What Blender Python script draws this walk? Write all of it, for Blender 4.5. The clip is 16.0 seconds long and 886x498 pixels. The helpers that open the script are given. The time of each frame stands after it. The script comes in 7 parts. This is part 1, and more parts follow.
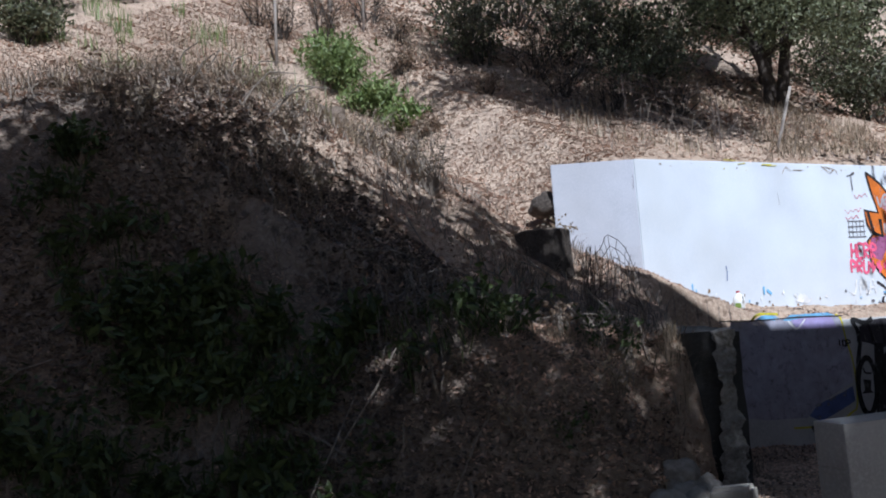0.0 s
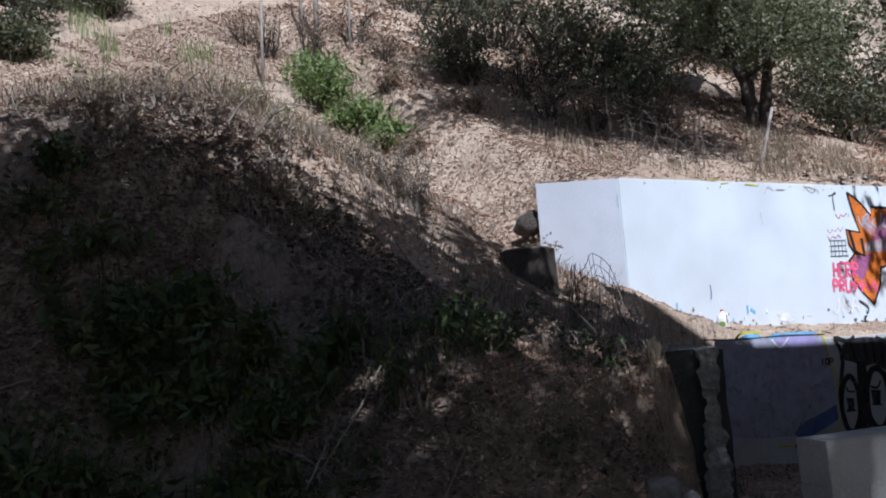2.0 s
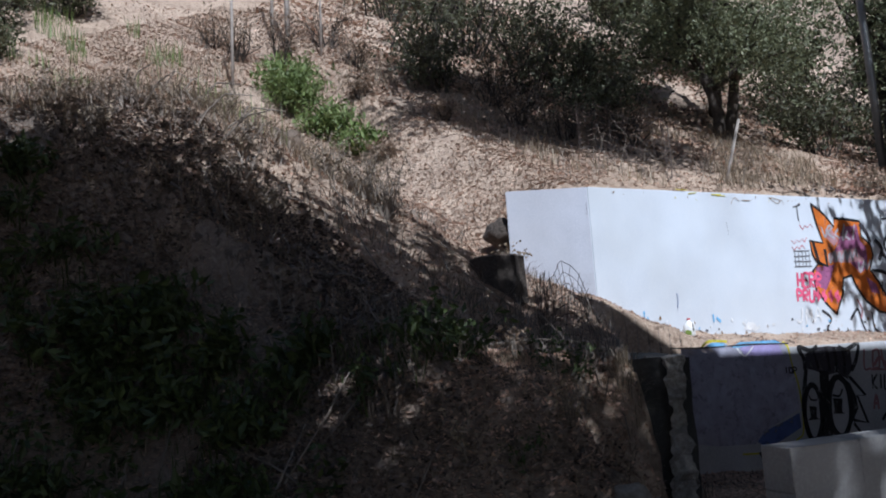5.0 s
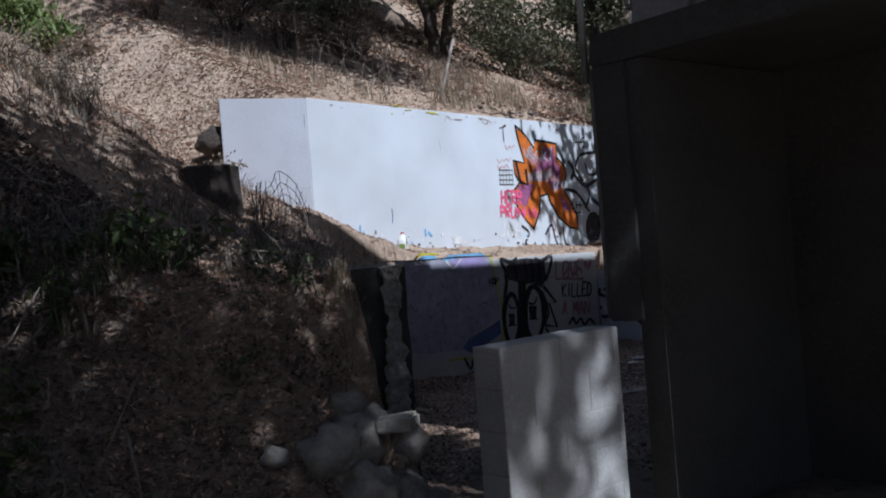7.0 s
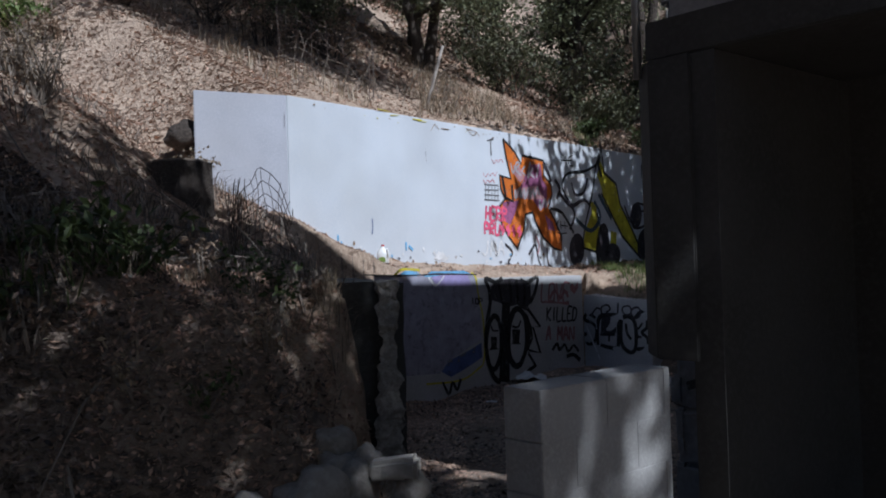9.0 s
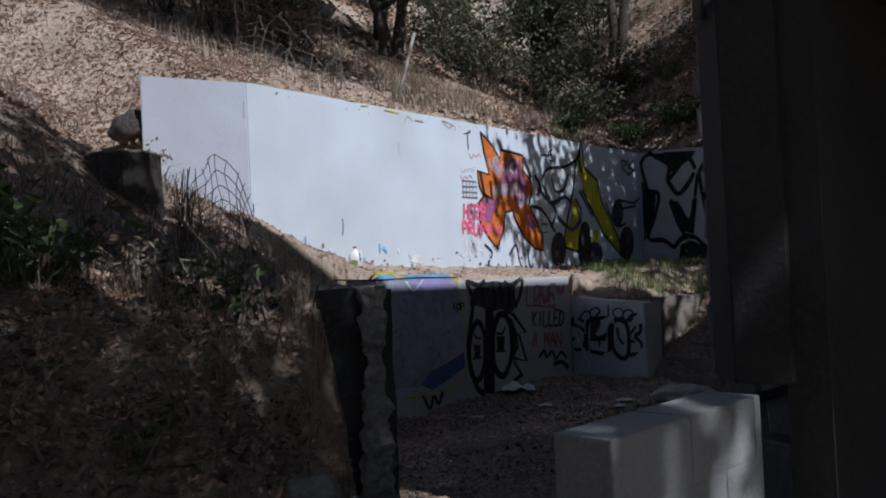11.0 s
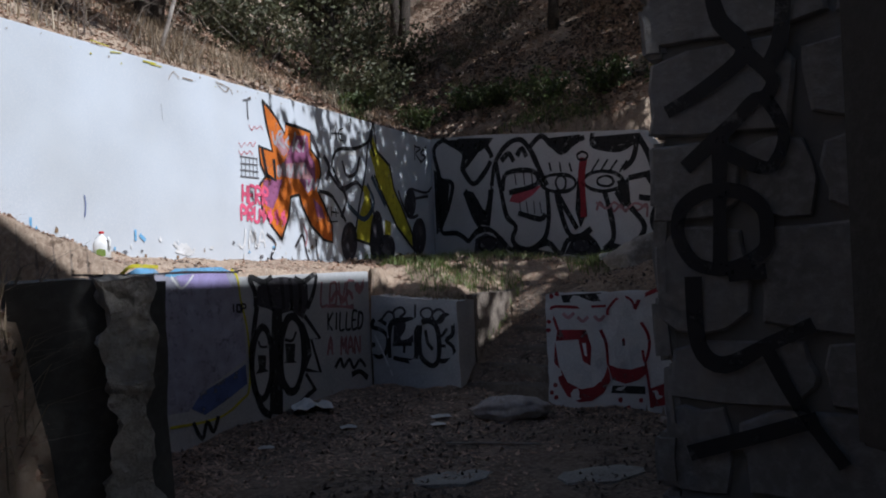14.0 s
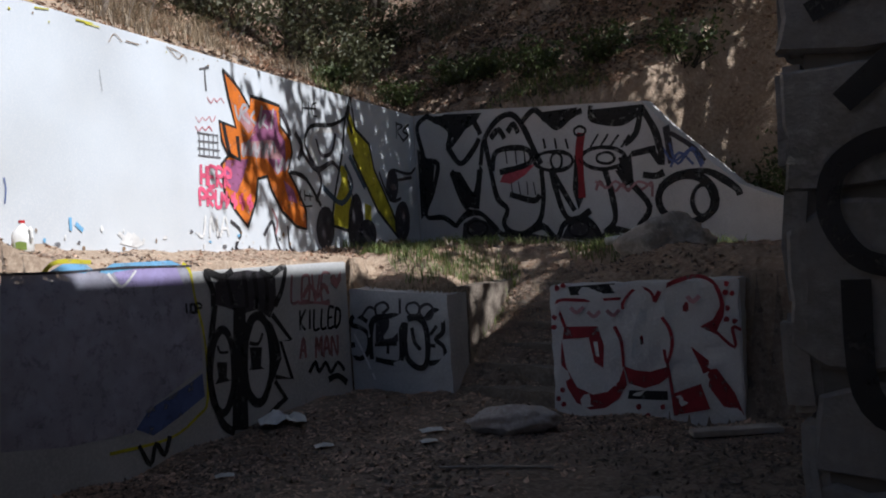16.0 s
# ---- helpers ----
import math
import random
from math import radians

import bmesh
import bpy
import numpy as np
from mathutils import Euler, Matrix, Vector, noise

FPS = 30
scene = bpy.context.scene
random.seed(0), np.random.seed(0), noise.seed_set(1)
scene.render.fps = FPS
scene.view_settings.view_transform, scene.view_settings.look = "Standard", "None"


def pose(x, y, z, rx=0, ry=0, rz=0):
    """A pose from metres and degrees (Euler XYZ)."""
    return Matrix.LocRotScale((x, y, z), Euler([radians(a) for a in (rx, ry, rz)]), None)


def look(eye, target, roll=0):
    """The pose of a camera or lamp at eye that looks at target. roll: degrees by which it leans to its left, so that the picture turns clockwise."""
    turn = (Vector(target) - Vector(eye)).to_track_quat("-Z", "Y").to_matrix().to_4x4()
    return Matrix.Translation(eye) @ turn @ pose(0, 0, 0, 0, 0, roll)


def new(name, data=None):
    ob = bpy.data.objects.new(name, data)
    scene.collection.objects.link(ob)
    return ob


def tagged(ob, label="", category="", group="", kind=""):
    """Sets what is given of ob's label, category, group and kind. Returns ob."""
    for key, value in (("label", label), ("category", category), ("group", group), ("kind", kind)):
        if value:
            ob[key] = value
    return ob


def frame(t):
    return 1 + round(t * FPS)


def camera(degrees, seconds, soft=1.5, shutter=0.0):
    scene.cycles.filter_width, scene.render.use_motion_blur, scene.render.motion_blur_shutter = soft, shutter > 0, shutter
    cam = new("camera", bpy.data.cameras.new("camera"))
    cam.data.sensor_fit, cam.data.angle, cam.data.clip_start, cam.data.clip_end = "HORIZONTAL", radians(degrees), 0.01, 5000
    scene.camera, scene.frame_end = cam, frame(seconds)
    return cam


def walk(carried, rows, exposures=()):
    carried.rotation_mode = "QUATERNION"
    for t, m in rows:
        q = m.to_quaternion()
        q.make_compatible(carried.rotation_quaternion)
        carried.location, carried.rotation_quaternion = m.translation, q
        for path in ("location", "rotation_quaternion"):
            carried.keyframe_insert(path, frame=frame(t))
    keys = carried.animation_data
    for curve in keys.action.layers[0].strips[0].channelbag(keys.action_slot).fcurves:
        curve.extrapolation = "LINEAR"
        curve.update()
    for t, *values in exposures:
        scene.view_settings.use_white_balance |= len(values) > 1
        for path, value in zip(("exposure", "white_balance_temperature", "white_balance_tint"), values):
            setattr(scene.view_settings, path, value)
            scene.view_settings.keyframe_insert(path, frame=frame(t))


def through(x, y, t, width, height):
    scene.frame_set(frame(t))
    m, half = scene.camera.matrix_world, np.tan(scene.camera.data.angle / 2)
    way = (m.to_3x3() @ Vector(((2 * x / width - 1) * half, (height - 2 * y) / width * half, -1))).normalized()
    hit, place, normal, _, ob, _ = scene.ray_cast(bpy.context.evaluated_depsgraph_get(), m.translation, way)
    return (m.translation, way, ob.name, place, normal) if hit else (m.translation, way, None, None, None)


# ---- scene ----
cam = camera(53.8, 16.0, soft=1.9)

PATH = [
    (0, (0.043, -2.518, 1.914), (-0.784, -0.706, 2.092), -4.5),
    (0.5, (0.045, -2.523, 1.903), (-0.803, -0.723, 2.111), -4.6),
    (1, (0.046, -2.524, 1.907), (-0.783, -0.714, 2.098), -4.7),
    (1.5, (0.045, -2.516, 1.907), (-0.759, -0.695, 2.103), -4.6),
    (2, (0.05, -2.523, 1.903), (-0.743, -0.699, 2.122), -4.5),
    (2.5, (0.044, -2.518, 1.911), (-0.741, -0.691, 2.124), -4.4),
    (3, (0.047, -2.498, 1.904), (-0.736, -0.673, 2.14), -4.4),
    (3.5, (0.049, -2.498, 1.902), (-0.694, -0.656, 2.139), -4.2),
    (6, (0.041, -2.538, 1.893), (-0.669, -0.68, 2.105), -4.2),
    (6.5, (0.033, -2.486, 1.877), (-0.442, -0.544, 1.938), -4.7),
    (7, (-0.017, -2.362, 1.854), (-0.135, -0.366, 1.847), -4.6),
    (7.5, (0.006, -2.143, 1.856), (-0.172, -0.152, 1.922), -1.9),
    (8, (-0.015, -1.981, 1.846), (-0.243, 0.006, 1.843), -1.1),
    (8.5, (-0.172, -1.792, 1.86), (-0.28, 0.205, 1.882), -0.9),
    (11, (-0.5, -0.612, 1.847), (-0.451, 1.387, 1.878), -2.8),
    (11.5, (-0.521, -0.26, 1.846), (-0.492, 1.736, 1.973), -2.9),
    (12, (-0.629, 0.008, 1.815), (-0.543, 2.003, 1.934), -2.8),
    (12.5, (-0.657, 0.364, 1.793), (-0.343, 2.338, 1.866), -3.1),
    (13, (-0.612, 0.717, 1.75), (-0.277, 2.687, 1.806), -3.3),
    (13.5, (-0.615, 1.044, 1.752), (-0.243, 3.009, 1.779), -2.6),
    (14, (-0.625, 1.343, 1.776), (-0.047, 3.257, 1.779), -2.6),
    (14.5, (-0.555, 1.602, 1.8), (0.04, 3.511, 1.775), -1.9),
    (15, (-0.5, 1.94, 1.723), (-0.027, 3.883, 1.73), -1.7),
    (15.5, (-0.414, 2.233, 1.749), (0.062, 4.175, 1.738), -1.5),
    (16, (-0.305, 2.576, 1.795), (0.309, 4.479, 1.761), -3.4),
]
walk(cam, [(t, look(eye, target, roll)) for t, eye, target, roll in PATH], [(0, 0.28, 5450, 10), (3.5, 0.2, 5450, 10), (6.0, 0.02, 5500, 10), (7.0, -0.1, 5480, 10), (11.0, -0.26, 5580, 10), (12.5, -0.38, 5650, 10), (13.5, -0.2, 5700, 10), (14.5, 0.18, 5880, 10), (16.0, 0.28, 6100, 10)])

# ---- light ----
SUN_EL, SUN_DIR = radians(48), Vector((0.677, -0.736))
world = bpy.data.worlds.new("sky")
scene.world = world
world.use_nodes = True
wn = world.node_tree.nodes
sky = wn.new("ShaderNodeTexSky")
sky.sky_type, sky.sun_disc, sky.sun_elevation = "NISHITA", False, SUN_EL
sky.sun_rotation = math.atan2(SUN_DIR.x, SUN_DIR.y)
world.node_tree.links.new(sky.outputs[0], wn["Background"].inputs[0])
wn["Background"].inputs[1].default_value = 0.06
sun = new("sun", bpy.data.lights.new("sun", "SUN"))
sun.data.energy, sun.data.angle, sun.data.color = 5.0, radians(0.55), (1.0, 0.97, 0.93)
sun.matrix_world = look((SUN_DIR.x * 30, SUN_DIR.y * 30, 30 * math.tan(SUN_EL)), (0, 0, 0))

# ---- plan ----
U = Vector((0.736, 0.677))          # along the low retaining wall
V = Vector((0.677, -0.736))         # across it, towards the building
W0, W1, W2, W3 = Vector((-3.31, 8.41)), Vector((-2.387, 9.222)), Vector((4.21, 17.86)), Vector((7.7, 11.9))
LW = Vector((0.066, 10.53))         # a point on the face of the low wall
L0, C1 = LW - U * 4.2, LW + U * 2.08
C2 = C1 + V * 1.25
C3 = C2 + U * 1.6
J1, J2 = Vector((3.12, 10.05)), Vector((4.36, 8.88))
R0, R1 = Vector((-0.72, 3.8)), Vector((-1.95, 8.67))
S1 = Vector((1.14, 4.28))           # corner of the stone wall


def smooth(a, b, x):
    t = min(1.0, max(0.0, (x - a) / (b - a)))
    return t * t * (3 - 2 * t)


def seg_dist(p, a, b):
    ab = b - a
    t = min(1.0, max(0.0, (p - a).dot(ab) / ab.length_squared))
    return (p - a - ab * t).length


def inside(p, poly):
    r, n = False, len(poly)
    for i in range(n):
        a, b = poly[i], poly[i - 1]
        if (a.y > p.y) != (b.y > p.y) and p.x < (b.x - a.x) * (p.y - a.y) / (b.y - a.y) + a.x:
            r = not r
    return r


def signed(p, poly):
    d = min(seg_dist(p, poly[i - 1], poly[i]) for i in range(len(poly)))
    return d if inside(p, poly) else -d


ALONG = Vector((0.607, 0.795))      # along the white wall
ACROSS = (W3 - W2).normalized()      # along the back wall
BACK = Vector((-ACROSS.y, ACROSS.x))  # behind the back wall
OUT = Vector((-0.795, 0.607))       # uphill, away from the white wall
MID = OUT * 0.16
YARD = [R0 - Vector((0.14, 0)), R1 - V * 0.2, C1 - V * 0.22 + U * 0.22, C2 + U * 0.22 - V * 0.2, C2 + U * 0.22 - V * 0.12, C2 + U * 1.95 - V * 0.12, J1 + U * 1.95, J1 + U * 0.15,
        J2 + U * 0.15, Vector((14, 0.2)), Vector((14, -14)), Vector((-14, -14)), Vector((-9, -3.5)),
        Vector((-5.2, 0.6)), Vector((-2.5, 1.9)), Vector((-0.78, 2.5))]
TERR = [Vector((-3.6, 8.3)), W0 + MID, W1 + MID, W2 + Vector((0, 0.2)), W3 + Vector((0.25, 0.1)), Vector((9, 9)), Vector((4, 4)), Vector((-1, 3)), Vector((-3.4, 4))]


def yard_z(p):
    lane = max(0.0, (p - C2).dot(U) - 0.15) if (p - C2).dot(V) > -0.3 and p.y > 9 else 0.0
    return min(1.1, 0.62 * lane + 0.09 * smooth(0.0, 0.2, lane)) + 0.32 - 0.27 * smooth(1.0, 7.5, p.y) + 0.12 * smooth(9.5, 11.5, p.y) + 0.18 * smooth(-2.0, -6.0, p.x)


def terrace_z(p):
    a, dd = (p - W1).dot(ALONG), (p - W1).dot(OUT)
    z = 1.58 - 0.2 * smooth(3, 8, p.x) + 0.3 * smooth(1.6, -0.6, a) * smooth(-2.4, -0.2, dd) + 0.17 * smooth(7.5, 1.5, a) * smooth(-1.6, -0.2, dd) + 0.06 * smooth(-0.9, 0.0, dd)
    z += 0.34 * math.log(1 + math.exp((-1.35 - p.x) / 0.25)) * 0.25
    z += 1.25 * math.exp(-((p.x + 6.4) ** 2 / 6 + (p.y - 5.8) ** 2 / 6))
    return z


def hill_z(p):
    a, dd = (p - W1).dot(ALONG), (p - W1).dot(OUT)
    left = 2.45 + 0.55 * (dd + 0.6)
    behind = 3.9 + 0.5 * dd
    z = left + (behind - left) * smooth(-1.2, 0.0, a)
    far = (p - W2).dot(BACK)
    if far > 0 and a > 9:
        z = max(z, 3.7 + 0.68 * far)
    return z + 0.2 * max(0.0, max(dd, far) - 5)


def ground_z(x, y):
    p = Vector((x, y))
    dy = signed(p, YARD)
    yz = yard_z(p)
    if dy > 0.05:
        return yz
    d, dt = -dy, signed(p, TERR)
    z = terrace_z(p)
    if (p - C1).dot(U) > -0.05 and (p - C1).dot(V) > -0.1:
        z = min(z, 1.2 + 0.6 * max(0.0, d))
    if dt < 0:
        a, s = (p - W1).dot(ALONG), (p - W2).dot(ACROSS)
        hz = hill_z(p)
        if a < -1.05:
            z = max(z, hz) + 0.2 * math.exp(-abs(z - hz) / 0.3) * smooth(0, 1.0, -dt)
        else:
            wide = 0.12 + 2.6 * smooth(4.2, 5.4, s) if (p - W2).dot(BACK) > -0.3 else 0.12
            z += (max(z, hz) - z) * smooth(0.0, wide, -dt)
    if p.y < 3.7 and p.x < -0.5:
        wide = 0.62 + 2.7 * smooth(-1.8, -4.5, p.x)
        out = yz + (z - yz) * smooth(-0.05, wide, d)
        # loose soil heaped against the broken wall
        heap = 1.74 - 0.62 * (3.7 - p.y) + 0.09 * noise.noise(Vector((x * 5, y * 5, 0))) + 0.05 * noise.noise(Vector((x * 13, y * 13, 2)))
        return max(out, yz + (heap - yz) * smooth(-0.77, -1.09, p.x + 0.05 * noise.noise(Vector((0, y * 6, 4)))) * smooth(2.25, 3.45, p.y))
    return yz + (z - yz) * smooth(-0.05, 0.05, d)


# ---- materials ----
def mat(name, cols, scale=3.0, rough=0.85, bump=0.3, fine=40.0, big=0.5, metal=0.0, spots=None, island=0.0, distance=0.01):
    """cols: colours mixed by two scales of noise; spots: (colour, scale, threshold) for stains; island: spread of value per piece."""
    m = bpy.data.materials.new(name)
    m.use_nodes = True
    n, l = m.node_tree.nodes, m.node_tree.links
    b = n["Principled BSDF"]
    geo = n.new("ShaderNodeNewGeometry")
    pos = geo.outputs["Position"]

    def tex(s, detail=5.0, r=0.6):
        t = n.new("ShaderNodeTexNoise")
        t.inputs["Scale"].default_value, t.inputs["Detail"].default_value, t.inputs["Roughness"].default_value = s, detail, r
        l.new(pos, t.inputs["Vector"])
        return t.outputs["Fac"]

    def mix(f, a, c, kind="MIX"):
        x = n.new("ShaderNodeMix")
        x.data_type, x.blend_type = "RGBA", kind
        for s, v in ((x.inputs[0], f), (x.inputs[6], a), (x.inputs[7], c)):
            if isinstance(v, (tuple, float)):
                s.default_value = (*v, 1) if isinstance(v, tuple) else v
            else:
                l.new(v, s)
        return x.outputs[2]

    def ramp(f, lo, hi):
        r = n.new("ShaderNodeMapRange")
        r.inputs["From Min"].default_value, r.inputs["From Max"].default_value = lo, hi
        l.new(f, r.inputs["Value"])
        return r.outputs["Result"]

    c = mix(ramp(tex(scale), 0.35, 0.65), cols[0], cols[1])
    if len(cols) > 2:
        c = mix(ramp(tex(fine, 3.0), 0.45, 0.7), c, cols[2])
    c = mix(ramp(tex(big, 3.0), 0.3, 0.7), c, mix(1.0, c, (0.78, 0.76, 0.73), "MULTIPLY"))
    if spots:
        c = mix(ramp(tex(spots[1], 6.0, 0.7), spots[2], spots[2] + 0.06), c, spots[0])
    if island:
        v = n.new("ShaderNodeMapRange")
        v.inputs["To Min"].default_value, v.inputs["To Max"].default_value = 1 - island, 1 + island
        l.new(geo.outputs["Random Per Island"], v.inputs["Value"])
        hs = n.new("ShaderNodeHueSaturation")
        l.new(v.outputs["Result"], hs.inputs["Value"])
        l.new(c, hs.inputs["Color"])
        c = hs.outputs["Color"]
    l.new(c, b.inputs["Base Color"])
    b.inputs["Roughness"].default_value, b.inputs["Metallic"].default_value = rough, metal
    if bump:
        bp = n.new("ShaderNodeBump")
        bp.inputs["Strength"].default_value, bp.inputs["Distance"].default_value = bump, distance
        l.new(tex(fine, 6.0, 0.7), bp.inputs["Height"])
        l.new(bp.outputs["Normal"], b.inputs["Normal"])
    return m


def leaf_mat(name, a, b, through=0.25, island=0.45):
    m = mat(name, (a, b), scale=2.0, rough=0.55, bump=0.0, big=0.4, island=island)
    n, l = m.node_tree.nodes, m.node_tree.links
    p = n["Principled BSDF"]
    t, s, o = n.new("ShaderNodeBsdfTranslucent"), n.new("ShaderNodeMixShader"), n["Material Output"]
    l.new(p.inputs["Base Color"].links[0].from_socket, t.inputs["Color"])
    s.inputs[0].default_value = through
    l.new(p.outputs[0], s.inputs[1])
    l.new(t.outputs[0], s.inputs[2])
    l.new(s.outputs[0], o.inputs["Surface"])
    return m


M_GROUND = mat("dirt_and_leaf_litter", ((0.50, 0.38, 0.285), (0.32, 0.235, 0.175), (0.56, 0.445, 0.345)), 1.3, 0.95, 0.8, 19.0, 0.35, spots=((0.20, 0.14, 0.10), 7.0, 0.58), distance=0.06)
# Darker copy of the ground colour: shade of bank and yard put in.
M_GROUND_DIM = mat("ground_shade_toned", ((0.34, 0.265, 0.21), (0.22, 0.17, 0.135), (0.41, 0.335, 0.27)), 1.6, 0.95, 1.0, 19.0, 0.4, spots=((0.14, 0.11, 0.09), 7.0, 0.55), distance=0.06)
M_WHITE = mat("white_painted_concrete", ((0.655, 0.705, 0.77), (0.605, 0.655, 0.73), (0.69, 0.725, 0.78)), 1.1, 0.75, 0.12, 60.0, 0.4)
# White paint darkened for how light falls on the wall's short end.
M_WHITE_DIM = mat("white_paint_shade_toned", ((0.455, 0.47, 0.525), (0.41, 0.425, 0.48), (0.49, 0.50, 0.55)), 1.6, 0.8, 0.15, 60.0, 0.5, spots=((0.40, 0.38, 0.37), 5.0, 0.72))
M_BACK = mat("chipped_white_paint", ((0.62, 0.62, 0.63), (0.54, 0.54, 0.56), (0.66, 0.66, 0.67)), 1.8, 0.85, 0.3, 40.0, 0.6, spots=((0.34, 0.32, 0.30), 2.4, 0.68))
M_CONC = mat("grey_concrete", ((0.36, 0.35, 0.33), (0.27, 0.26, 0.25), (0.42, 0.41, 0.38)), 2.2, 0.9, 0.35, 35.0, 0.5, spots=((0.13, 0.12, 0.11), 3.0, 0.62))
# Near-black base colour: deep shade of room, frame and broken wall put in.
M_DARKC = mat("shade_dark_concrete", ((0.066, 0.065, 0.063), (0.05, 0.049, 0.047), (0.078, 0.077, 0.075)), 2.0, 0.9, 0.35, 35.0, 0.5)
M_BLOCK = mat("concrete_block", ((0.42, 0.42, 0.42), (0.35, 0.35, 0.35), (0.46, 0.46, 0.46)), 3.0, 0.9, 0.4, 60.0, 0.8)
M_OLDWHITE = mat("old_white_paint", ((0.50, 0.51, 0.53), (0.42, 0.43, 0.45), (0.55, 0.56, 0.57)), 1.8, 0.85, 0.3, 40.0, 0.6, spots=((0.25, 0.23, 0.21), 2.4, 0.66))
M_ROUGH = mat("broken_concrete", ((0.50, 0.47, 0.43), (0.32, 0.295, 0.265), (0.60, 0.57, 0.53)), 9.0, 0.95, 1.0, 22.0, 1.5, spots=((0.12, 0.10, 0.085), 5.0, 0.6), distance=0.05)
M_DIRTC = mat("dirt_stained_concrete", ((0.24, 0.20, 0.165), (0.15, 0.12, 0.10), (0.28, 0.24, 0.20)), 4.0, 0.95, 0.8, 24.0, 0.9, distance=0.02)
M_STONE = mat("painted_stone", ((0.34, 0.33, 0.325), (0.23, 0.225, 0.22), (0.38, 0.37, 0.365)), 2.5, 0.9, 0.6, 22.0, 0.6, distance=0.02)
M_MORTAR = mat("mortar", ((0.27, 0.265, 0.26), (0.20, 0.195, 0.19)), 4.0, 0.95, 0.6, 40.0)
M_ROCK = mat("boulder_stone", ((0.38, 0.345, 0.31), (0.25, 0.225, 0.20), (0.45, 0.415, 0.38)), 7.0, 0.9, 0.7, 20.0, 0.8, distance=0.02)
M_PALE = mat("pale_stone", ((0.55, 0.52, 0.47), (0.44, 0.41, 0.37), (0.60, 0.57, 0.53)), 5.0, 0.9, 0.6, 22.0, 0.8, distance=0.02)
M_BARK = mat("bark", ((0.07, 0.055, 0.045), (0.04, 0.032, 0.026), (0.11, 0.09, 0.075)), 6.0, 0.95, 1.0, 26.0, distance=0.03)
M_PALEBARK = mat("pale_bark", ((0.45, 0.41, 0.37), (0.32, 0.28, 0.25)), 8.0, 0.9, 0.5, 30.0)
M_CUT = mat("cut_wood", ((0.17, 0.13, 0.10), (0.11, 0.085, 0.065)), 9.0, 0.9, 0.6, 40.0)
M_OAK = leaf_mat("oak_leaf", (0.14, 0.16, 0.08), (0.21, 0.225, 0.13), 0.3)
M_BUSH = leaf_mat("bush_leaf", (0.055, 0.08, 0.02), (0.09, 0.12, 0.038))
M_SCRUB = leaf_mat("scrub_leaf", (0.075, 0.085, 0.04), (0.13, 0.13, 0.075))
M_BROWNLEAF = leaf_mat("withered_leaf", (0.32, 0.23, 0.16), (0.19, 0.135, 0.095), 0.15)
M_GREEN = leaf_mat("fresh_green_leaf", (0.13, 0.19, 0.05), (0.20, 0.25, 0.09), 0.3)
M_DRY = leaf_mat("dry_stalk", (0.36, 0.29, 0.20), (0.24, 0.185, 0.13), 0.2)
M_TWIG = mat("grey_twig", ((0.30, 0.26, 0.22), (0.20, 0.165, 0.135)), 6.0, 0.9, 0.3, 40.0)
M_LITTER = leaf_mat("dry_leaf", (0.60, 0.415, 0.31), (0.38, 0.25, 0.185), 0.1, 0.5)
# Fallen leaves in a darker tone that deepens the shade where they lie.
M_LITTER_DIM = leaf_mat("leaf_shade_toned", (0.21, 0.16, 0.13), (0.11, 0.085, 0.07), 0.05, 0.7)
M_WIRE = mat("rusty_wire", ((0.16, 0.12, 0.10), (0.10, 0.08, 0.07)), 20.0, 0.7, 0.0, metal=0.4)
M_METAL = mat("dull_galvanised_metal", ((0.42, 0.42, 0.42), (0.33, 0.33, 0.33)), 10.0, 0.5, 0.1, 40.0, metal=0.7)
M_PLASTIC = mat("white_plastic", ((0.85, 0.85, 0.84), (0.80, 0.80, 0.79)), 5.0, 0.4, 0.0)
M_REDCAP = mat("red_plastic", ((0.6, 0.04, 0.05), (0.5, 0.03, 0.04)), 5.0, 0.4, 0.0)
M_LABEL = mat("green_label", ((0.30, 0.42, 0.10), (0.25, 0.36, 0.08)), 30.0, 0.5, 0.0)
M_PAPER = mat("white_paper", ((0.75, 0.75, 0.74), (0.65, 0.65, 0.64)), 8.0, 0.9, 0.2, 30.0)
M_CLOTH = mat("dirty_fabric", ((0.46, 0.42, 0.40), (0.34, 0.30, 0.28), (0.52, 0.48, 0.46)), 5.0, 0.95, 0.7, 25.0, spots=((0.30, 0.10, 0.09), 4.0, 0.66), distance=0.02)


# ---- building blocks ----
def finish(name, bm, material, shade=False):
    me = bpy.data.meshes.new(name)
    bmesh.ops.recalc_face_normals(bm, faces=bm.faces)
    bm.to_mesh(me)
    bm.free()
    me.materials.append(material)
    if shade:
        me.polygons.foreach_set("use_smooth", [True] * len(me.polygons))
    return me


def part(name, bm, material, parent, label="", shade=False):
    ob = new(name, finish(name, bm, material, shade))
    ob.parent = parent
    return tagged(ob, label)


def single(name, bm, material, label, category, group="", kind="", shade=False):
    return tagged(new(name, finish(name, bm, material, shade)), label, category, group, kind)


def thing(name, at, label, category, group="", kind=""):
    ob = new(name)
    ob.location = at
    bpy.context.view_layer.update()
    return tagged(ob, label, category, group, kind)


def keep(ob, parent):
    """Parent a world-space part under an Empty that stands elsewhere."""
    ob.parent = parent
    ob.matrix_parent_inverse = Matrix.Translation(parent.location).inverted()
    return ob


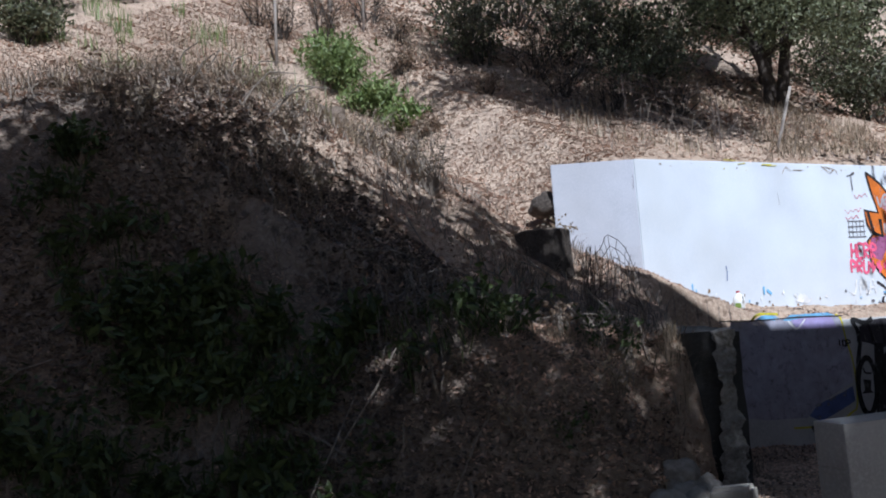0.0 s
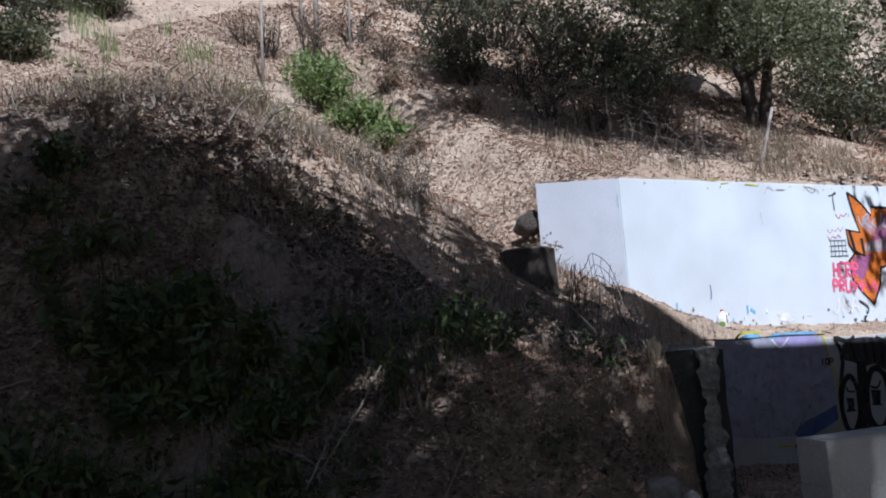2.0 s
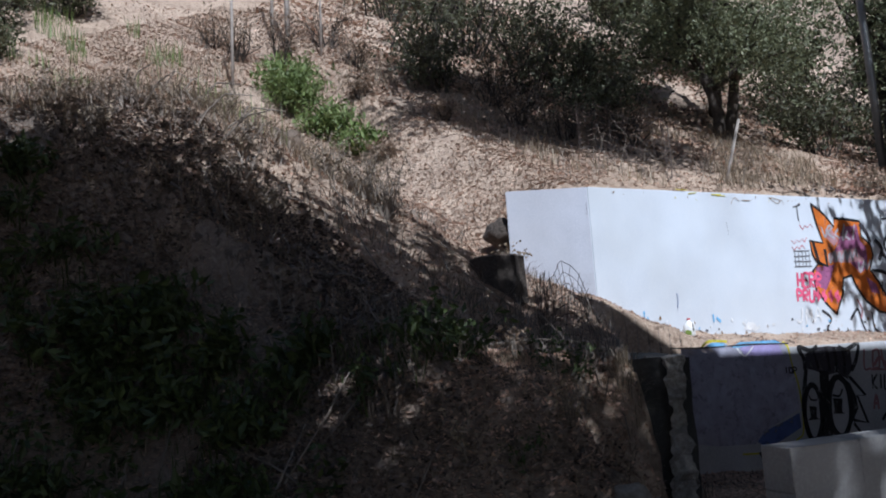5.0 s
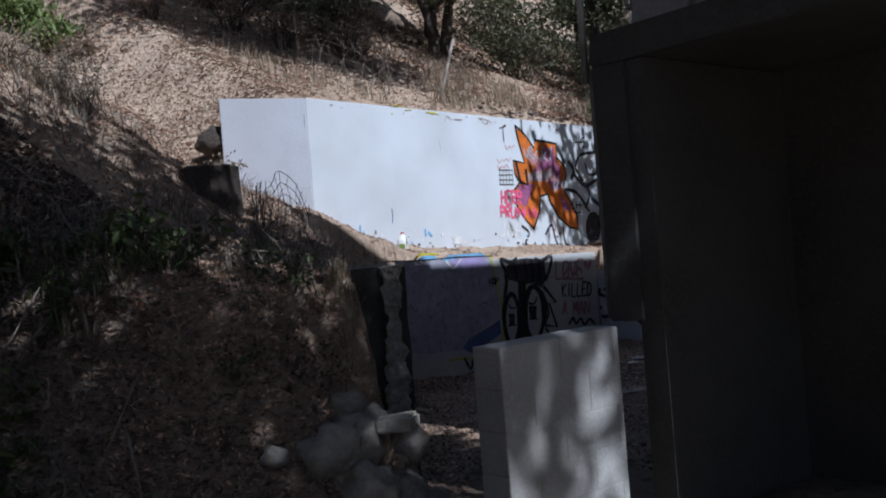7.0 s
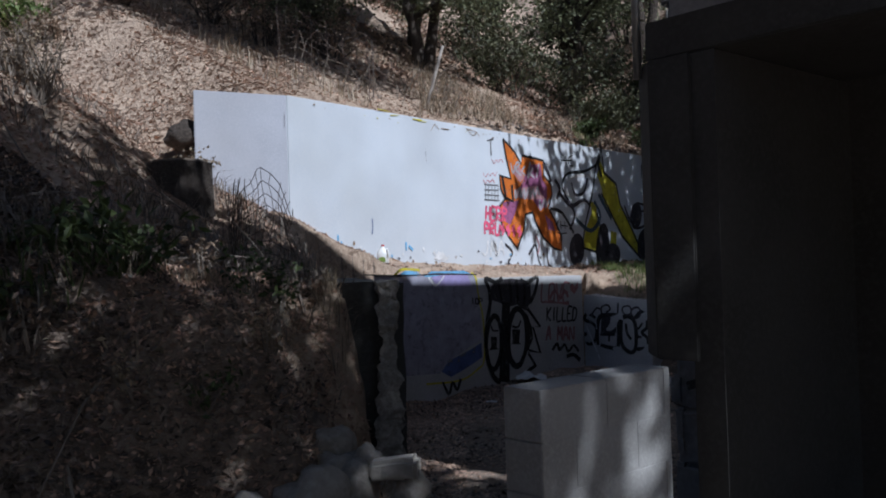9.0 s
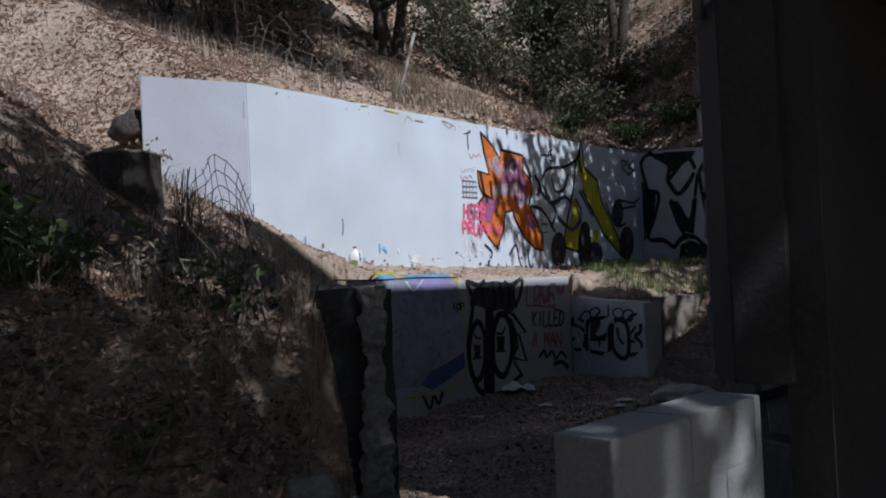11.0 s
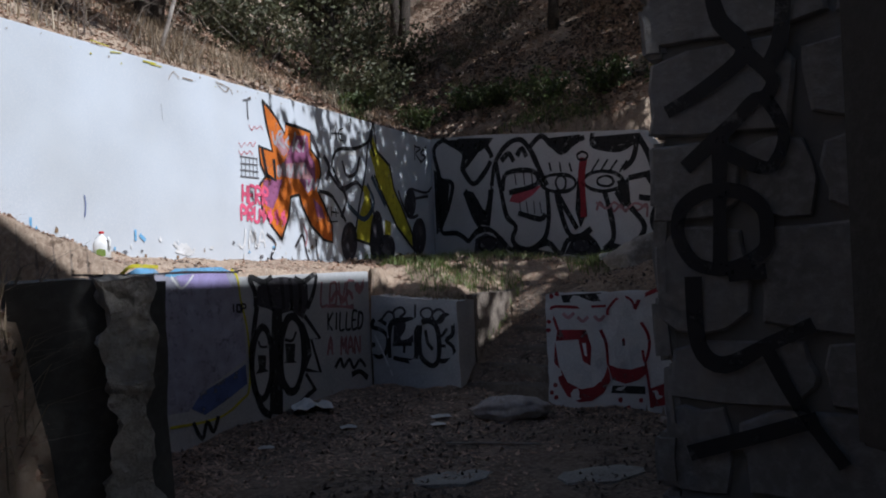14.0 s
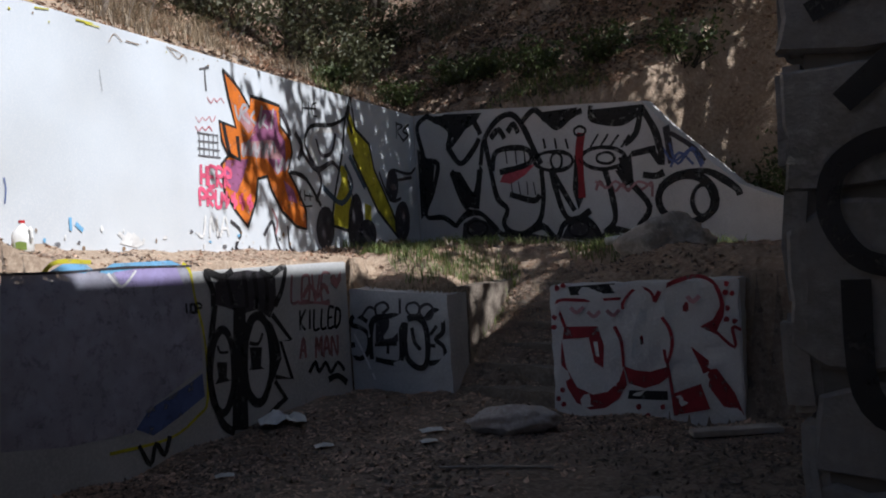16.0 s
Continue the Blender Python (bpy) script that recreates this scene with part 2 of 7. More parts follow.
def prism(bm, plan, z0, z1, bevel=0.0):
    """A solid over a plan polygon; z0 and z1 may be lists, one height a corner."""
    n = len(plan)
    z0 = z0 if isinstance(z0, (list, tuple)) else [z0] * n
    z1 = z1 if isinstance(z1, (list, tuple)) else [z1] * n
    lo = [bm.verts.new((p[0], p[1], z)) for p, z in zip(plan, z0)]
    hi = [bm.verts.new((p[0], p[1], z)) for p, z in zip(plan, z1)]
    fs = [bm.faces.new(lo[::-1]), bm.faces.new(hi)]
    fs += [bm.faces.new((lo[i - 1], lo[i], hi[i], hi[i - 1])) for i in range(n)]
    if bevel:
        es = {e for f in fs for e in f.edges}
        bmesh.ops.bevel(bm, geom=list(es), offset=bevel, segments=2, affect="EDGES", clamp_overlap=True)
    return bm


def roughen(bm, cut, amount, scale, seed=0.0):
    """Cut long edges down and push the points about, for worn and broken faces."""
    for _ in range(7):
        es = [e for e in bm.edges if e.calc_length() > cut]
        if not es:
            break
        bmesh.ops.subdivide_edges(bm, edges=es, cuts=1, use_grid_fill=True)
        bmesh.ops.triangulate(bm, faces=[f for f in bm.faces if len(f.verts) > 4])
    for v in bm.verts:
        d = noise.noise_vector(v.co * scale + Vector((seed, seed * 2, 0)))
        v.co += d * amount
    return bm


def slab(a, b, back, thick, z0, z1, top=None, bevel=0.01):
    """A wall from plan point a to b, its face on the line, its body towards `back`."""
    bm = bmesh.new()
    o = back.normalized() * thick
    tz = top or (z1, z1)
    return prism(bm, [a, b, b + o, a + o], z0, [tz[0], tz[1], tz[1], tz[0]], bevel)


def tube(bm, pts, radii, sides=7):
    """A tapered tube along points."""
    rings, prev = [], None
    for i, p in enumerate(pts):
        p = Vector(p)
        d = (Vector(pts[min(i + 1, len(pts) - 1)]) - Vector(pts[max(i - 1, 0)])).normalized()
        x = d.orthogonal().normalized() if prev is None else (prev - d * prev.dot(d)).normalized()
        prev = x
        y = d.cross(x)
        rings.append([bm.verts.new(p + (x * math.cos(a) + y * math.sin(a)) * radii[i]) for a in (2 * math.pi * k / sides for k in range(sides))])
    for r, s in zip(rings, rings[1:]):
        for k in range(sides):
            bm.faces.new((r[k - 1], r[k], s[k], s[k - 1]))
    bm.faces.new(rings[0][::-1])
    bm.faces.new(rings[-1])
    return bm


def leaves(name, centres, size, material, rng, per=1, spread=0.0, flat=0.0, long=1.7, upright=0.0):
    """Many small pointed leaves round the given points, as one mesh."""
    c = np.repeat(np.asarray(centres, float), per, axis=0)
    n = len(c)
    if spread:
        c = c + rng.normal(0, spread, (n, 3))
    a = rng.normal(0, 1, (n, 3))
    a[:, 2] *= 1 - flat
    a[:, 2] += upright
    a /= np.linalg.norm(a, axis=1)[:, None]
    b = np.cross(a, rng.normal(0, 1, (n, 3)) * (1 - flat) + np.array([0, 0, flat * 3.0]))
    b /= np.linalg.norm(b, axis=1)[:, None] + 1e-9
    s = size * rng.uniform(0.6, 1.3, n)[:, None]
    up = np.cross(a, b) * s * 0.12
    q = np.stack([c - a * s * long / 2, c + b * s * 0.42 + up, c + a * s * long / 2, c - b * s * 0.42 + up], 1).reshape(-1, 3)
    me = bpy.data.meshes.new(name)
    me.from_pydata(q.tolist(), [], np.arange(4 * n).reshape(-1, 4).tolist())
    me.materials.append(material)
    return new(name, me)


def blades(name, roots, height, material, rng, width=0.006, lean=0.35):
    """Thin bent stalks and grass blades standing on root points, as one mesh."""
    r = np.asarray(roots, float)
    n = len(r)
    h = height * rng.uniform(0.45, 1.25, n)[:, None]
    an = rng.uniform(0, 2 * np.pi, n)
    d = np.stack([np.cos(an), np.sin(an), np.zeros(n)], 1)
    w = np.stack([-np.sin(an), np.cos(an), np.zeros(n)], 1) * width
    k = lean * rng.uniform(0.2, 1.6, n)[:, None]
    z = np.array([0, 0, 1.0])
    m = r + z * h * 0.55 + d * h * k * 0.3
    t = r + z * h * (1 - 0.25 * k) + d * h * k
    q = np.stack([r - w, r + w, m + w * 0.8, m - w * 0.8, t], 1).reshape(-1, 3)
    faces = []
    for i in range(0, 5 * n, 5):
        faces += [(i, i + 1, i + 2, i + 3), (i + 3, i + 2, i + 4)]
    me = bpy.data.meshes.new(name)
    me.from_pydata(q.tolist(), [], faces)
    me.materials.append(material)
    return new(name, me)


# ---- the ground ----
def steps(lo, a, b, hi, fine):
    """Grid lines, fine between a and b and growing outside."""
    mid = list(np.arange(a, b + 1e-6, fine))
    left, right, s = [], [], fine
    x = a
    while x > lo:
        s *= 1.25
        x -= s
        left.append(x)
    x, s = b, fine
    while x < hi:
        s *= 1.25
        x += s
        right.append(x)
    return np.array(left[::-1] + mid + right)


GX, GY = steps(-160, -8.6, 8.2, 160, 0.12), steps(-60, -3.4, 20.5, 200, 0.12)


def rough_z(x, y):
    z = ground_z(x, y)
    p = Vector((x, y, 0))
    yard = smooth(0.0, 0.5, signed(Vector((x, y)), YARD))
    k = 1 - 0.75 * yard
    z += k * (0.10 * noise.noise(p * 0.9) + 0.07 * noise.noise(p * 2.3 + Vector((7, 3, 0)))) + 0.022 * noise.noise(p * 6.0) + k * 0.045 * noise.noise(p * 4.1 + Vector((2, 9, 0)))
    return z


GZ = np.array([[rough_z(x, y) for x in GX] for y in GY])


def ground_at(x, y):
    i = int(np.clip(np.searchsorted(GX, x) - 1, 0, len(GX) - 2))
    j = int(np.clip(np.searchsorted(GY, y) - 1, 0, len(GY) - 2))
    u, v = (x - GX[i]) / (GX[i + 1] - GX[i]), (y - GY[j]) / (GY[j + 1] - GY[j])
    return float((GZ[j, i] * (1 - u) + GZ[j, i + 1] * u) * (1 - v) + (GZ[j + 1, i] * (1 - u) + GZ[j + 1, i + 1] * u) * v)


def build_ground():
    nx, ny = len(GX), len(GY)
    xx, yy = np.meshgrid(GX, GY)
    vs = np.stack([xx, yy, GZ], 2).reshape(-1, 3)
    fs = [(j * nx + i, j * nx + i + 1, (j + 1) * nx + i + 1, (j + 1) * nx + i) for j in range(ny - 1) for i in range(nx - 1)]
    me = bpy.data.meshes.new("ground")
    me.from_pydata(vs.tolist(), [], fs)
    me.materials.append(M_GROUND)
    me.materials.append(M_GROUND_DIM)
    # Faces of the yard and bank take the shade-darkened ground colour.
    dim_faces = []
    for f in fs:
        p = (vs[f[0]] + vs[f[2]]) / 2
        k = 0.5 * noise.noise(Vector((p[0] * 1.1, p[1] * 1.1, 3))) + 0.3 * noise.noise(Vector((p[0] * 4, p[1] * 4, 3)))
        dim_faces.append(int(inside(Vector((p[0], p[1])), YARD) or (p[1] < 3.9 + k and -8.0 + k < p[0] < (-2.1 + k if p[1] > 3.0 + 0.6 * k else -0.5))))
    me.polygons.foreach_set("material_index", dim_faces)
    me.polygons.foreach_set("use_smooth", [True] * len(me.polygons))
    tagged(new("ground", me), "sandy hillside ground with dry leaf litter", "ground", kind="structure")


build_ground()


# ---- walls ----
def build_walls():
    bm = slab(W1, W2, OUT, 0.3, 1.2, 3.97, (3.98, 3.97))
    w = single("wall_white", bm, M_WHITE, "long white painted concrete retaining wall with graffiti", "wall", kind="structure")
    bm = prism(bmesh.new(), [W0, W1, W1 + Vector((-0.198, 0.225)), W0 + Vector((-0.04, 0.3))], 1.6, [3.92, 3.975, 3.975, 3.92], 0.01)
    single("wall_white_end", bm, M_WHITE_DIM, "short white painted end of the retaining wall", "wall", kind="structure")
    d = (W3 - W2).normalized()
    n = Vector((-d.y, d.x))
    bm = bmesh.new()
    prof = [(0, 3.97), (1.3, 3.9), (2.5, 3.78), (4.6, 3.58), (4.95, 3.2), (5.5, 2.7), (6.0, 2.25), (6.8, 1.9)]
    f, b = [], []
    for s, z in prof:
        p = W2 + d * s
        f.append((bm.verts.new((p.x, p.y, 1.0)), bm.verts.new((p.x, p.y, z))))
        p = p + n * 0.3
        b.append((bm.verts.new((p.x, p.y, 1.0)), bm.verts.new((p.x, p.y, z + 0.01))))
    for i in range(len(prof) - 1):
        bm.faces.new((f[i][0], f[i + 1][0], f[i + 1][1], f[i][1]))
        bm.faces.new((b[i][0], b[i + 1][0], b[i + 1][1], b[i][1]))
        bm.faces.new((f[i][1], f[i + 1][1], b[i + 1][1], b[i][1]))
    for q in (0, -1):
        bm.faces.new((f[q][0], f[q][1], b[q][1], b[q][0]))
    single("wall_back", bm, M_BACK, "broken old white wall covered in lettering", "wall", kind="structure")
    bm = slab(L0, C1, -V, 0.4, -0.3, 1.6, (1.66, 1.56), 0.012)
    single("wall_low", bm, M_OLDWHITE, "low white painted retaining wall with graffiti", "wall", kind="structure")
    bm = roughen(slab(C1 + V * 0.02, C2 - V * 0.01, U, 0.4, -0.3, 1.22, (1.26, 1.17), 0), 0.1, 0.02, 5.0)
    single("wall_low_return", bm, M_OLDWHITE, "short grey-white terrace wall with black lettering", "wall", kind="structure")
    bm = roughen(slab(C2 + U * 0.41, C3, -V, 0.25, -0.3, 1.22, None, 0), 0.16, 0.02, 3.0)
    single("wall_stair_side", bm, M_DIRTC, "crumbling concrete wall beside the steps", "wall", kind="structure")
    bm = roughen(slab(J1, J2, U, 0.3, -0.3, 1.25, (1.25, 1.27), 0.015), 0.09, 0.016, 7.0)
    single("wall_steps", bm, M_BACK, "low white concrete wall with red lettering", "wall", kind="structure")
    # Added near-black wall that stands in for a dark gap.
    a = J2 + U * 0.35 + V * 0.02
    single("wall_yard_side", slab(a, a + V * 4, U, 0.3, -0.3, 1.2), M_DARKC, "near-black wall added for the dark gap beside the lettered wall", "wall", kind="structure")
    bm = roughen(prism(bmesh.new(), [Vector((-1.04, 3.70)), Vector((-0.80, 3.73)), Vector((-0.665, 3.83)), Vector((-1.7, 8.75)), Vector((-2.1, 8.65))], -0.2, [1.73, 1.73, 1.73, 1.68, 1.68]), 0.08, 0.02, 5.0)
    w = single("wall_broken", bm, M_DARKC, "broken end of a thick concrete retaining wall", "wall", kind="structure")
    core = bmesh.new()
    prism(core, [Vector((-0.80, 3.655)), Vector((-0.705, 3.72)), Vector((-0.74, 4.0)), Vector((-0.82, 4.0))], -0.2, 1.74)
    roughen(core, 0.03, 0.0, 1.0)
    for v in core.verts:
        d = noise.noise_vector(v.co * 5.0) * 0.04 + noise.noise_vector(v.co * 12) * 0.045 + noise.noise_vector(v.co * 30) * 0.022
        waist = 0.05 * math.exp(-((v.co.z - 1.42) / 0.14) ** 2) * smooth(-0.76, -0.68, v.co.x)
        low = smooth(1.3, 1.05, v.co.z) * 0.02
        v.co += Vector((d.x - waist + (low if v.co.x > -0.72 else -low), d.y - 0.4 * low, d.z * 0.5))
    part("broken_core", core, M_ROUGH, w, "jagged pale rubble core of the wall")


build_walls()


def build_steps():
    t = thing("outdoor_steps", (C2.x, C2.y, 0), "worn concrete steps half buried in dirt and leaves", "steps", kind="structure")
    for i in range(6):
        a = C2 + U * (0.1 + 0.3 * i) + V * 0.02
        b = J1 + U * (0.1 + 0.3 * i) - V * 0.02 if i else J1 - V * 0.02 + U * 0.1
        bm = prism(bmesh.new(), [a, b, b + U * 0.36, a + U * 0.36], -0.2, 0.22 + 0.19 * i, 0.015)
        keep(part("step", roughen(bm, 0.12, 0.028, 5.0, i), M_DIRTC, None), t)


build_steps()


# ---- the concrete and stone building ----
def build_building():
    top = 7.4
    # block wall running from the corner post, in courses
    t = thing("block_wall", (-0.1, 1.7, 0.2), "low grey concrete block wall", "wall", kind="structure")
    a, b = Vector((-0.035, 1.655)), Vector((0.585, 2.235))
    d = (b - a).normalized()
    o = Vector((-d.y, d.x)) * 0.19
    zt, L = 1.365, (b - a).length
    for c in range(6):
        x = -0.2 * (c % 2)
        while x < L:
            s, e = max(0.0, x) + 0.0025, min(L, x + 0.4) - 0.0025
            if e - s > 0.03:
                p, q = a + d * s, a + d * e
                bm = prism(bmesh.new(), [p, q, q + o, p + o], zt - 0.2 * (c + 1) + 0.002, zt - 0.2 * c - 0.002, 0.003)
                keep(part("block", bm, M_BLOCK, None), t)
            x += 0.4
    bm = prism(bmesh.new(), [a + d * 0.01 + o * 0.012, b + o * 0.012, b + o * 0.988, a + d * 0.01 + o * 0.988], zt - 1.25, zt - 0.012)
    keep(part("mortar", bm, M_BLOCK, None), t)
    # frame of the opening: post, lintel, side wall
    f = thing("concrete_frame", (0.6, 2.5, 0), "dark grey concrete post and lintel frame of a roofless building", "building", kind="structure")
    n = U
    p0 = Vector((0.59, 2.52))
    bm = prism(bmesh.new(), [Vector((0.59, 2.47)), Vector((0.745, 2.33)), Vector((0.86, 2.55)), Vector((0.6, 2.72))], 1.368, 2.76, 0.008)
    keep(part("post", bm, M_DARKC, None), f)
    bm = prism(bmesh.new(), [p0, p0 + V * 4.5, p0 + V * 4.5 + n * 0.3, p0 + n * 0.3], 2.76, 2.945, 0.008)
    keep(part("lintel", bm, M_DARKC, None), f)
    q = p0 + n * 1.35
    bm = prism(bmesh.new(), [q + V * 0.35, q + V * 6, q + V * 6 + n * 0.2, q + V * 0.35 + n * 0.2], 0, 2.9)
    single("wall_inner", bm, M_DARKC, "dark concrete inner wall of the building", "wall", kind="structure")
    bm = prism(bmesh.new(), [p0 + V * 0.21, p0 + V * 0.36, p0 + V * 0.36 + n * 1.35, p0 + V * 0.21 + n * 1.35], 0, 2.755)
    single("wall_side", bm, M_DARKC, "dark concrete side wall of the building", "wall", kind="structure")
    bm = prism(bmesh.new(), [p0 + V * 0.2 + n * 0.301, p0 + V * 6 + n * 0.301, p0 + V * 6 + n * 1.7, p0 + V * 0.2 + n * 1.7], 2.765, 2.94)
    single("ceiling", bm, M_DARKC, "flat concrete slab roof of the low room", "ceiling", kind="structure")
    q = p0 + n * 0.35 + V * 0.62
    bm = roughen(prism(bmesh.new(), [q, q + V * 5.4, q + V * 5.4 + n * 0.3, q + n * 0.3], 2.95, 5.2), 0.5, 0.02, 3.0)
    single("wall_upper", bm, M_STONE, "grey stone wall of the upper storey", "wall", kind="structure")
    # stone wall
    bm = prism(bmesh.new(), [S1 + n * 0.02 + V * 0.02, S1 + V * 6 + n * 0.02, S1 + V * 6 + n * 6.0, S1 + V * 0.02 + n * 6.0], -0.1, [7.58, 7.58, top, top])
    single("wall_stone", bm, M_MORTAR, "tall rubble stone wall of the building", "wall", kind="structure")
    # Added unseen wall, its height set to shade the lower steps and boulder.
    e0, e1 = S1 + V * 0.04 + n * 6.005, S1 + V * 0.04 + n * 8.5
    single("wall_shade_low", prism(bmesh.new(), [e0, e1, e1 + V * 5, e0 + V * 5], -0.1, 5.2), M_STONE, "unseen lower wall added to shade the steps and terrace", "wall", kind="structure")
    # Added unseen slope whose shadow edge falls across the terrace.
    g0, g1 = S1 + V * 0.02 + n * 0.05, S1 + V * 0.02 + n * 2.1
    bm = prism(bmesh.new(), [g0, g1, g1 + V * 0.35, g0 + V * 0.35], [7.585, 7.522, 7.522, 7.585], [9.0, 7.56, 7.56, 9.0])
    single("wall_shadow_slope", bm, M_STONE, "unseen sloping wall added on top to shape the terrace shadow", "wall", kind="structure")
    pipe = bmesh.new()
    tube(pipe, [(0.57, 2.6, 2.7), (0.57, 2.6, 3.2), (0.55, 2.6, 4.8)], [0.021] * 3, 10)
    single("conduit_pipe", pipe, M_METAL, "thin grey metal pipe standing beside the concrete post", "pipe", shade=True)


build_building()


# ---- graffiti: strokes (S, width) and fills (F) in metres along a wall and above the yard ----
PAINT_WHITE = []
PAINT_WHITE.append(('orange', 0, [(4.76, 3.85), (4.92, 3.78), (5.1, 3.66), (5.3, 3.47), (5.32, 3.62), (5.65, 3.61), (6.02, 3.58), (6.01, 3.32), (6.25, 3.17), (6.28, 2.99), (6.14, 2.74), (6.34, 2.53), (6.57, 2.22), (6.56, 1.97), (6.28, 2.01), (5.93, 2.21), (5.7, 2.47), (5.61, 2.65), (5.38, 2.61), (5.31, 2.34), (5.09, 2.02), (4.85, 2.21), (4.64, 2.44), (4.61, 2.74), (4.76, 2.85), (4.65, 3.01), (4.62, 3.24), (4.96, 3.2), (4.84, 3.54)]))
PAINT_WHITE.append(('purple', 0, [(5.55, 3.48), (5.93, 3.51), (5.96, 3.25), (6.11, 3.13), (6.1, 2.79), (5.86, 2.68), (5.57, 2.92), (5.2, 3.02), (5.33, 3.19)]))
PAINT_WHITE.append(('purple', 0, [(4.7, 2.8), (5.2, 2.84), (5.03, 2.58), (4.9, 2.42), (4.67, 2.5)]))
PAINT_WHITE.append(('purple', 0, [(6.01, 2.62), (6.27, 2.49), (6.35, 2.32), (6.11, 2.35)]))
PAINT_WHITE.append(('pinkd', 0, [(5.05, 3.44), (5.24, 3.42), (5.37, 3.24), (5.24, 3.15), (5.06, 3.29)]))
PAINT_WHITE.append(('pinkd', 0, [(5.09, 3.04), (5.78, 3.12), (6.05, 2.89), (5.57, 2.87), (5.12, 2.88)]))
PAINT_WHITE.append(('black', -0.055, [(4.76, 3.85), (4.92, 3.78), (5.1, 3.66), (5.3, 3.47), (5.32, 3.62), (5.65, 3.61), (6.02, 3.58), (6.01, 3.32), (6.25, 3.17), (6.28, 2.99), (6.14, 2.74), (6.34, 2.53), (6.57, 2.22), (6.56, 1.97), (6.28, 2.01), (5.93, 2.21), (5.7, 2.47), (5.61, 2.65), (5.38, 2.61), (5.31, 2.34), (5.09, 2.02), (4.85, 2.21), (4.64, 2.44)]))
PAINT_WHITE.append(('black', -0.055, [(4.64, 2.44), (4.61, 2.74), (4.76, 2.85), (4.65, 3.01), (4.62, 3.24), (4.96, 3.2), (4.84, 3.54), (4.76, 3.85)]))
PAINT_WHITE.append(('black', -0.09, [(4.7, 3.22), (4.79, 2.87), (5.0, 2.82), (4.98, 3.1)]))
PAINT_WHITE.append(('silver', 0.05, [(4.97, 3.46), (5.03, 3.3), (5.14, 3.48), (5.25, 3.47), (5.12, 3.37), (5.28, 3.28)]))
PAINT_WHITE.append(('silver', 0.05, [(5.4, 3.44), (5.31, 3.35), (5.42, 3.28)]))
PAINT_WHITE.append(('silver', 0.05, [(5.58, 3.52), (5.49, 3.25), (5.66, 3.43)]))
PAINT_WHITE.append(('silver', 0.05, [(5.5, 3.35), (5.7, 3.26)]))
PAINT_WHITE.append(('silver', 0.05, [(5.86, 3.52), (5.77, 3.26)]))
PAINT_WHITE.append(('silver', 0.06, [(5.08, 3.01), (5.08, 2.87), (5.23, 3.06), (5.24, 2.9), (5.37, 3.04), (5.37, 2.88), (5.53, 3.08), (5.54, 2.92), (5.65, 3.06), (5.68, 2.93), (5.81, 3.1), (5.83, 2.96)]))
PAINT_WHITE.append(('silver', 0.06, [(5.85, 2.86), (5.87, 2.71), (6.03, 2.89), (6.05, 2.75), (6.19, 2.91)]))
PAINT_WHITE.append(('yellow', 0, [(8.15, 3.74), (8.34, 3.47), (8.75, 3.3), (8.91, 3.02), (9.03, 2.77), (9.65, 2.23), (9.76, 1.84), (9.0, 2.23), (8.64, 2.59), (8.3, 2.86), (8.16, 3.21), (8.01, 3.44)]))
PAINT_WHITE.append(('yellow', 0, [(7.68, 2.91), (7.94, 2.88), (7.94, 2.61), (8.04, 2.38), (7.85, 1.95), (7.34, 2.01), (7.48, 2.37), (7.73, 2.68)]))
PAINT_WHITE.append(('yellow', 0, [(8.51, 2.35), (8.75, 2.31), (8.72, 2.06), (8.47, 2.04)]))
PAINT_WHITE.append(('black', -0.07, [(8.2, 3.97), (7.97, 3.63), (7.79, 3.07), (7.5, 2.52), (7.3, 2.02), (7.85, 1.93), (8.09, 2.38), (7.95, 2.69)]))
PAINT_WHITE.append(('black', -0.07, [(8.2, 3.97), (8.3, 3.5), (8.8, 3.3), (8.94, 2.9), (9.35, 2.49), (9.73, 2.06), (9.78, 1.79), (9.0, 2.23), (8.56, 2.67), (8.15, 3.09)]))
PAINT_WHITE.append(('black', -0.11, [(8.19, 3.95), (8.06, 3.64), (8.19, 3.41)]))
PAINT_WHITE.append(('black', 0.07, [(7.97, 3.63), (7.5, 3.48), (6.86, 3.4), (6.64, 3.17), (6.73, 3.03)]))
PAINT_WHITE.append(('whitep', 0.08, [(7.75, 3.41), (7.24, 3.38), (6.92, 3.3), (6.8, 3.11), (6.91, 2.94)]))
PAINT_WHITE.append(('teal', 0.1, [(7.13, 2.55), (7.68, 2.34), (8.08, 2.62), (7.85, 2.92)]))
PAINT_WHITE.append(('teal', 0.1, [(8.05, 3.05), (8.21, 2.9), (8.55, 2.59)]))
PAINT_WHITE.append(('soot', 0.09, [(6.52, 3.05), (6.93, 2.8), (7.43, 2.93), (7.67, 2.83)]))
PAINT_WHITE.append(('black', 0.07, [(6.2, 2.73), (6.61, 2.66), (7.02, 2.29)]))
PAINT_WHITE.append(('soot', 0.08, [(6.73, 3.0), (7.07, 2.66), (6.87, 2.36)]))
PAINT_WHITE.append(('soot', 0.09, [(6.4, 3.25), (6.56, 3.09), (6.43, 2.91)]))
PAINT_WHITE.append(('soot', 0.1, [(6.03, 3.52), (6.17, 3.37), (6.26, 3.21)]))
PAINT_WHITE.append(('soot', 0.07, [(6.99, 3.23), (7.12, 3.02), (7.45, 3.08), (7.61, 3.36)]))
